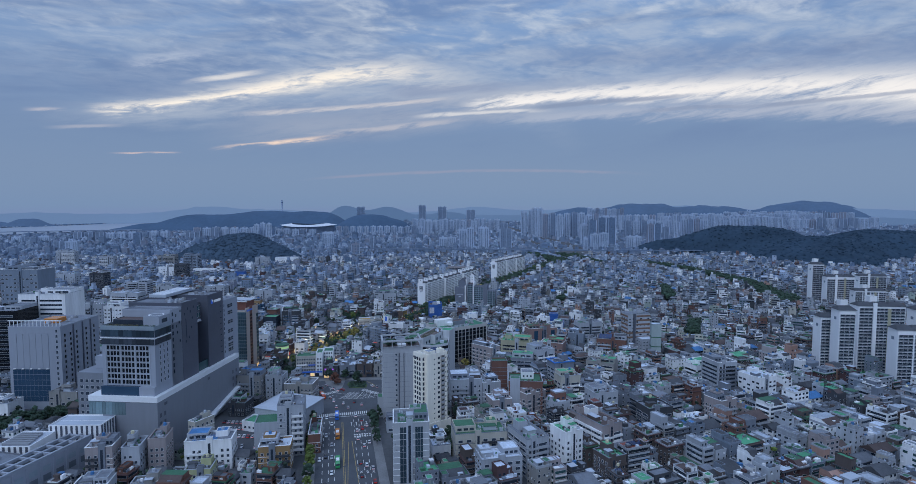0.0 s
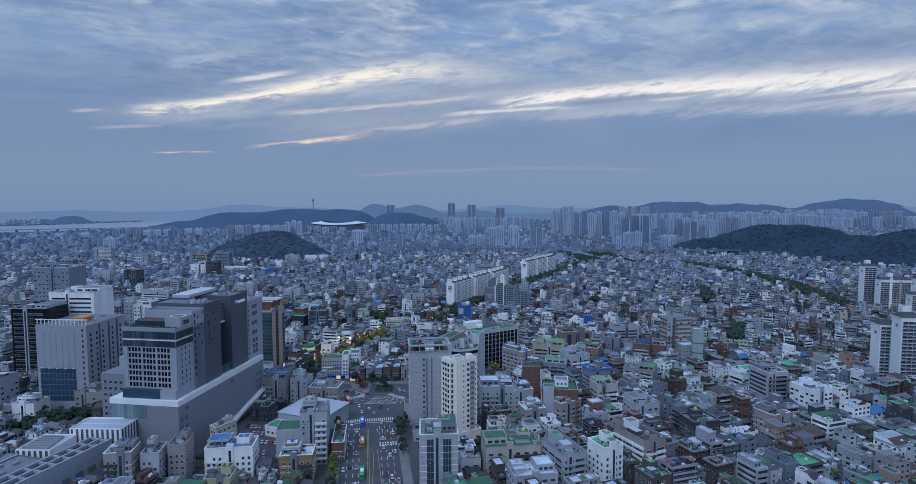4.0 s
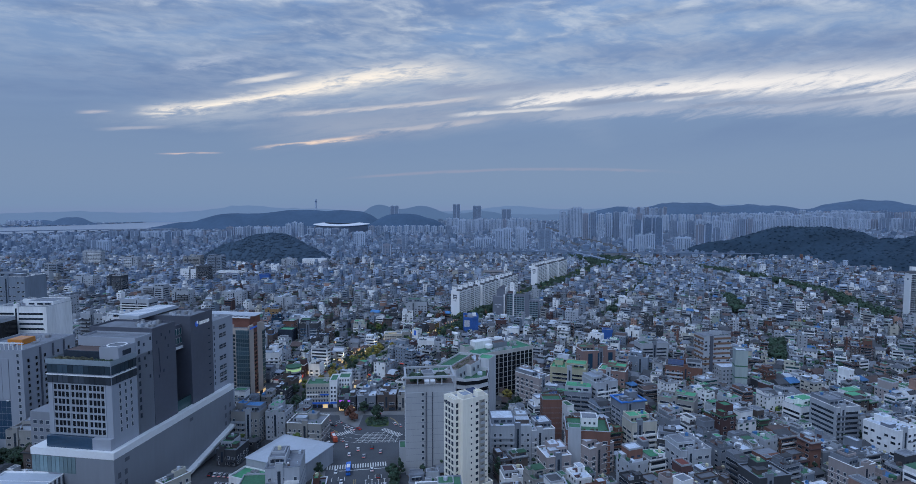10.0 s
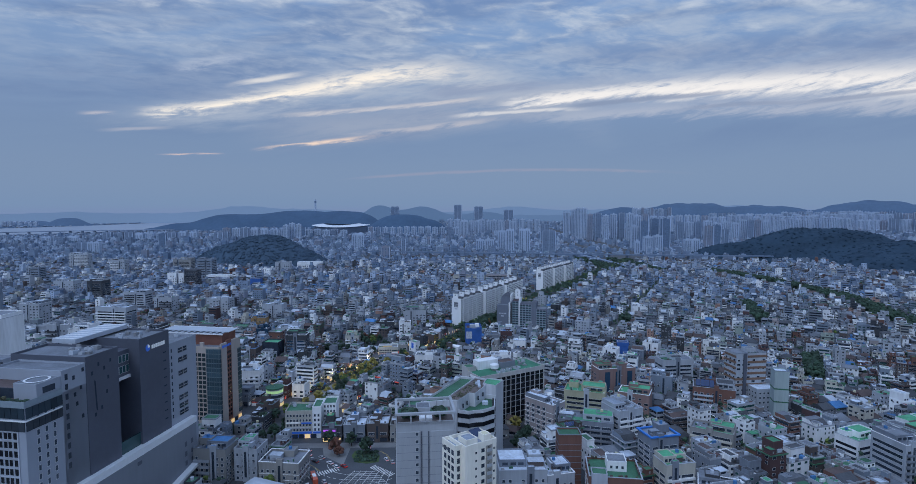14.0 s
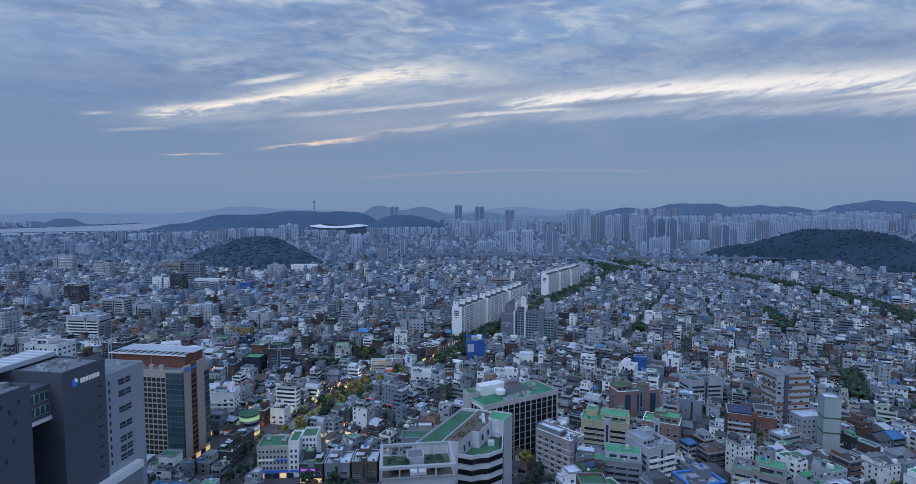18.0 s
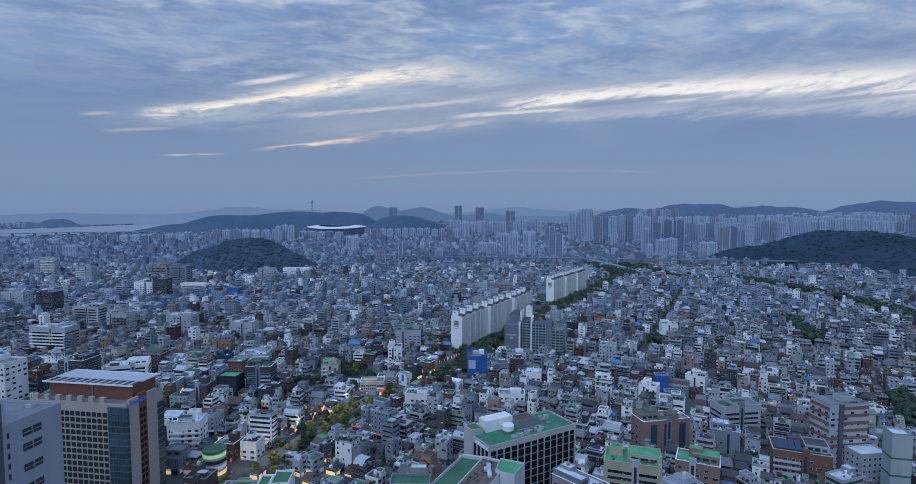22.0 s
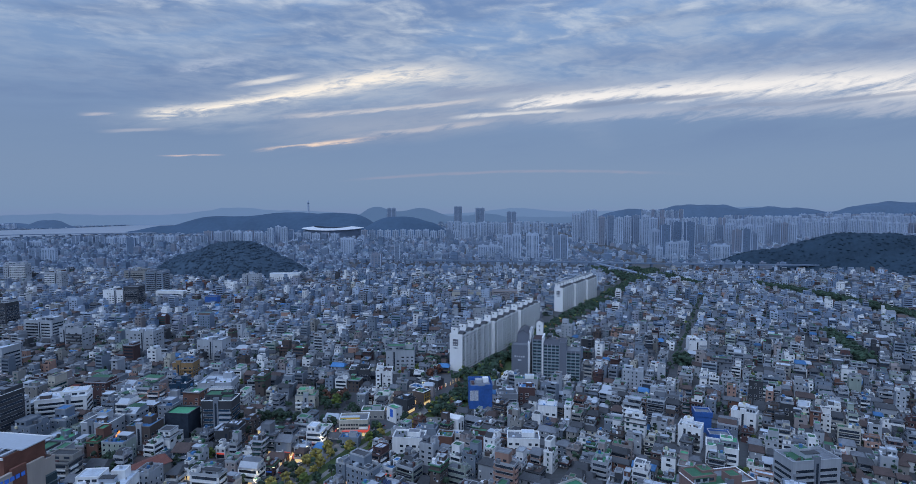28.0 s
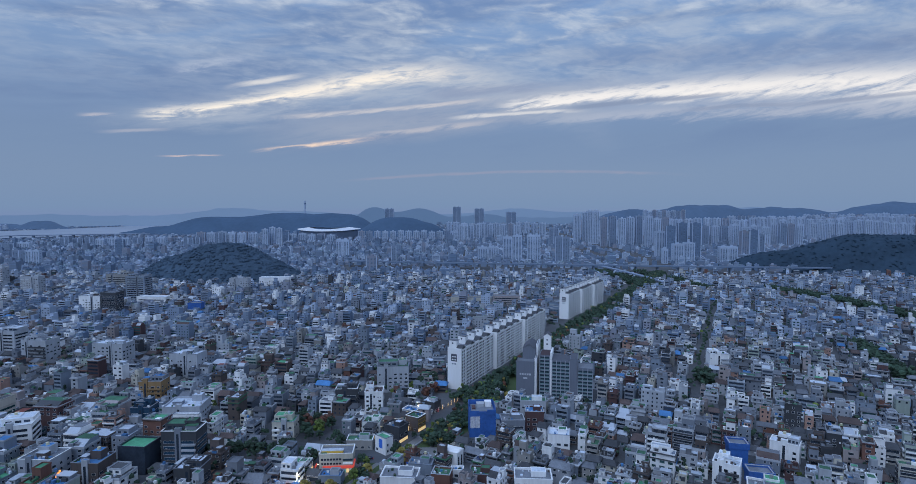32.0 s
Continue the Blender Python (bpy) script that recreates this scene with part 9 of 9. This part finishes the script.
def make_bus(paint, label):
    o = thing("bus", Matrix(), label, "bus", "city buses")
    b = Soup()
    profile(b, [(-5.4, 0.4), (5.4, 0.4), (5.5, 1.4), (5.3, 3.0), (-5.4, 3.1), (-5.5, 1.2)], 2.5, paint)
    part("body", b, o)
    g = Soup()
    for sx in (-1, 1):
        for i in range(6):
            y = -4.9 + i * 1.65
            q = [(sx * 1.27, y, 1.5), (sx * 1.27, y + 1.45, 1.5), (sx * 1.27, y + 1.45, 2.5), (sx * 1.27, y, 2.5)]
            g.add(q if sx > 0 else q[::-1], [(0, 1, 2, 3)], "glass_dark")
    g.quad((1.1, 5.46, 1.4), (-1.1, 5.46, 1.4), (-1.1, 5.38, 2.8), (1.1, 5.38, 2.8), "glass_dark")
    part("glasshouse", g, o)
    part("roof_unit", Soup().box(-0.9, 0.9, -2, 1.5, 3.05, 3.35, "band_white"), o)
    w = wheel_mesh(0.48, 0.3)
    for x in (-1.1, 1.1):
        for y in (-3.2, 3.4):
            q = part("wheel", w, o)
            q.location = (x, y, 0)
    return o


def traffic():
    rng = random.Random(9)
    kinds = [make_car("car_white", "white saloon car on the asphalt"), make_car("car_black", "black saloon car on the asphalt"), make_car("car_silver", "silver saloon car on the asphalt"), make_car("car_red", "dark red saloon car on the asphalt")]
    used = set()

    def put(k, m):
        base = kinds[k]
        if k not in used:
            used.add(k)
            base.matrix_world = m
        else:
            copy_thing(base, m)

    def pickcar():
        return rng.choices((0, 1, 2, 3), (0.5, 0.2, 0.24, 0.06))[0]

    for u, way in ((-15, 1), (-11.5, 1), (-8, 1), (8.3, 0), (11.7, 0), (15, 0)):
        v = -45 + rng.uniform(0, 16)
        while v < 92:
            put(pickcar(), AV @ pose(u, v, 0.03, 0, 0, 180 if way else 0))
            v += rng.uniform(13, 36)
    for x, y, t in ((-105, 453, 62), (-98, 454, 66), (-90.7, 455.4, 70), (-93.8, 448.7, 62), (-89.1, 449.5, 62), (-80.3, 446.2, 55), (-83, 441.5, 55), (-74, 439.5, 50), (-69.4, 434.8, 45), (-65, 435.6, 45), (-56.1, 461.3, 85), (-55.6, 458.2, 85),
                    (-38.1, 440.8, 20), (-42, 444, 25), (-86.5, 429.5, 40), (-89.5, 427, 40), (-92.3, 434, 50), (-96, 440, 55), (-60, 405, 10), (-52, 408, 6), (-68, 410, 14), (-55, 396, 5), (-64, 398, 10), (-46, 402, 4), (-72, 418, 25), (-80, 414, 20), (-84, 405, 12)):
        put(pickcar(), pose(x, y, 0.05, 0, 0, t))
    for i in range(9):
        put(pickcar(), pose(-128 + i * 2.9, 363 - i * 0.4, 0.05, 0, 0, 6))
    for i in range(8):
        put(pickcar(), pose(-127 + i * 2.9, 351 - i * 0.4, 0.05, 0, 0, 6))
    for i in range(8):
        put(pickcar(), pose(-107 + i * 0.9, 352 - i * 4.6, 0.05, 0, 0, 12))
    for i in range(6):
        put(pickcar(), pose(-124 + i * 0.6, 340 - i * 4.0, 0.05, 0, 0, 100))
    for i in range(9):
        put(pickcar(), pose(-136 + i * 2.9, 374 - i * 0.4, 0.05, 0, 0, 6))
    for i in range(6):
        put(pickcar(), pose(-112 + i * 0.9, 335 - i * 4.2, 0.05, 0, 0, 12))
    for x, y, t in ((-31, 672, 70), (-26, 676, 60), (-40, 668, 95), (-62, 672, 40), (-64, 680, 30), (-36, 682, 20), (-11, 678, 80), (-9, 682, 78), (-52, 674, 84), (3, 690, 30), (6, 692, 30), (-44, 687, -30), (-130, 520, 5), (-128, 532, 5), (-136, 505, 10), (22, 266, 10), (26, 268, 10), (-130, 470, 20)):
        put(pickcar(), pose(x, y, 0.08, 0, 0, t))
    for i in range(12):
        y = 552 + i * 9.5
        a = math.degrees(math.atan2(park_line(y + 5) - park_line(y - 5), 10))
        put(pickcar(), pose(park_line(y) - (16.3 if i % 2 else 19.3), y, 0.05, 0, 0, -a))
    buses = [make_bus("bus_blue", "blue city bus on the avenue"), make_bus("bus_red", "red city bus in the junction"), make_bus("bus_green", "green city bus on the avenue"), make_bus("taxi_orange", "orange intercity bus on the avenue")]
    for o, m in zip(buses, (AV @ pose(-4.6, 90, 0.03, 0, 0, 180), pose(-78, 420, 0.05, 0, 0, 24), AV @ pose(-4.6, 18, 0.03, 0, 0, 180), AV @ pose(-4.4, 58, 0.03, 0, 0, 180))):
        o.matrix_world = m
    copy_thing(buses[0], pose(-108, 447, 0.05, 0, 0, 66))


# ---- large structures far out ----
def far_structures():
    v = thing("elevated_highway", Matrix(), "long grey elevated highway crossing the city", "viaduct")
    pts = [(-260, 1690), (-4, 1643), (260, 1605), (535, 1568), (900, 1530)]
    for (x0, y0), (x1, y1) in zip(pts, pts[1:]):
        d = Soup().add([(x0, y0 - 9, 12.5), (x1, y1 - 9, 12.5), (x1, y1 + 9, 12.5), (x0, y0 + 9, 12.5), (x0, y0 - 9, 14.5), (x1, y1 - 9, 14.5), (x1, y1 + 9, 14.5), (x0, y0 + 9, 14.5)], BOX_F, "far_wall_dark")
        d.add([(x0, y0 - 9.2, 14.4), (x1, y1 - 9.2, 14.4), (x1, y1 - 8.8, 14.4), (x0, y0 - 8.8, 14.4), (x0, y0 - 9.2, 16), (x1, y1 - 9.2, 16), (x1, y1 - 8.8, 16), (x0, y0 - 8.8, 16)], BOX_F, "far_wall_grey")
        part("deck", d, v)
        for k in range(6):
            x, y = x0 + (x1 - x0) * k / 6, y0 + (y1 - y0) * k / 6
            part("pier", Soup().box(x - 1.5, x + 1.5, y - 5, y + 5, 0, 12.5, "far_wall_grey"), v)
    r = thing("highway_ramp", Matrix(), "curved grey highway ramp descending towards houses", "viaduct")
    prev = None
    for p in ((322, 1596, 13), (335, 1545, 12.6), (349, 1490, 12), (362, 1440, 11), (374, 1390, 9.8), (383, 1335, 8), (389, 1280, 6.2), (392, 1225, 4.5)):
        if prev:
            part("deck", Soup().add([(prev[0] - 5, prev[1], prev[2] - 1.5), (p[0] - 5, p[1], p[2] - 1.5), (p[0] + 5, p[1], p[2] - 1.5), (prev[0] + 5, prev[1], prev[2] - 1.5), (prev[0] - 5, prev[1], prev[2]), (p[0] - 5, p[1], p[2]), (p[0] + 5, p[1], p[2]), (prev[0] + 5, prev[1], prev[2])], BOX_F, "far_wall_grey"), r)
            part("pier", Soup().box(p[0] - 1.2, p[0] + 1.2, p[1] - 1.2, p[1] + 1.2, 0, p[2] - 1.5, "far_wall_grey"), r)
        prev = p
    hw = Soup().quad((400, 1640, 0.04), (436, 1640, 0.04), (405, 2200, 0.04), (372, 2200, 0.04), "asphalt")
    rg = random.Random(4)
    for _ in range(90):
        y = rg.uniform(1650, 2150)
        x = 418 - (y - 1640) * 0.053 + rg.choice((-12, -8, -4, 4, 8, 12))
        hw.box(x - 0.9, x + 0.9, y - 2.2, y + 2.2, 0.05, 1.5, rg.choice(("car_white", "car_black", "car_silver")))
    solid("expressway", hw, "broad road with evening traffic beyond the viaduct", "road", kind="structure")
    b = thing("river_bridge", Matrix(), "long low road bridge across the river", "bridge")
    ends = ((-2500, 2440), (-1880, 2810), (-1450, 2960))
    for (x0, y0), (x1, y1) in zip(ends, ends[1:]):
        part("deck", Soup().add([(x0, y0, 11), (x1, y1, 11), (x1 - 6, y1 + 16, 11), (x0 - 6, y0 + 16, 11), (x0, y0, 14.5), (x1, y1, 14.5), (x1 - 6, y1 + 16, 14.5), (x0 - 6, y0 + 16, 14.5)], BOX_F, "far_wall_grey"), b)
        for k in range(9):
            x, y = x0 + (x1 - x0) * k / 9, y0 + (y1 - y0) * k / 9 + 8
            part("pier", Soup().box(x - 4, x + 4, y - 4, y + 4, 0, 11, "far_wall_grey"), b)
    s = thing("stadium", pose(-570, 2830, 0, 0, 0, 0), "large stadium with a white curved roof", "stadium")
    part("bowl", Soup().tube(0, 0, 0, 34, 120, 128, "far_wall_grey", 28), s)
    t = Soup()
    k = 28
    for i in range(k):
        a0, a1 = 2 * math.pi * i / k, 2 * math.pi * (i + 1) / k
        z = lambda a: 46 + 3 * math.cos(2 * a)
        t.quad((138 * math.cos(a0), 138 * math.sin(a0), z(a0) - 7), (138 * math.cos(a1), 138 * math.sin(a1), z(a1) - 7), (84 * math.cos(a1), 84 * math.sin(a1), z(a1)), (84 * math.cos(a0), 84 * math.sin(a0), z(a0)), "stadium_roof")
    part("roof", t, s, "white translucent ring roof")
    m = thing("chimney", pose(-940, 3790, 0), "tall thin pale chimney behind the hill", "chimney")
    part("shaft", Soup().tube(0, 0, 0, 170, 7, 5.5, "far_wall_pale", 10), m)
    part("collar", Soup().tube(0, 0, 150, 158, 6.6, 6.6, "far_wall_dark", 10), m)
    f = Soup()
    rg = random.Random(8)
    for _ in range(260):
        k = rg.random()
        # the faint blue glow of this material paints haze over the trees
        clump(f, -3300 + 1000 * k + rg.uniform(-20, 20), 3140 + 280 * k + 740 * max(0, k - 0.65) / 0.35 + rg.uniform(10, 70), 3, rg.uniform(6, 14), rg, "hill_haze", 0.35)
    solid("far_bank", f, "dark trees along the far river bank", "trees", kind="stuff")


material("stadium_roof", (0.75, 0.77, 0.80), rough=0.6, var=0.05, rnd=None)


# ---- laying it all out ----
landmarks()
road_marks()
greenery()
string_lights()
street_lamps()
traffic()
far_structures()
city()
remote_city()
far_towers()
skyline()
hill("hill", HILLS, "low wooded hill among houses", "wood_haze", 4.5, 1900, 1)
hill("hill", HILL_R, "long wooded hill rising behind houses", "wood_far_haze", 6.5, 3600, 2)
# distant hills, their haze painted in by glowing bluish materials
hill("backdrop", [(-900, 3350, 360, 200, 104), (-620, 3350, 180, 160, 98), (-1290, 3350, 260, 200, 84), (-1560, 3350, 180, 150, 34)], "flat-topped hazy wooded hill beyond the stadium", "hill_far_haze", 13, 0, 3, 0.04)
hill("backdrop", [(-295, 2980, 165, 110, 92), (-165, 2980, 110, 90, 66)], "small hazy wooded hill beyond the apartments", "hill_far_haze", 11, 0, 4, 0.05)
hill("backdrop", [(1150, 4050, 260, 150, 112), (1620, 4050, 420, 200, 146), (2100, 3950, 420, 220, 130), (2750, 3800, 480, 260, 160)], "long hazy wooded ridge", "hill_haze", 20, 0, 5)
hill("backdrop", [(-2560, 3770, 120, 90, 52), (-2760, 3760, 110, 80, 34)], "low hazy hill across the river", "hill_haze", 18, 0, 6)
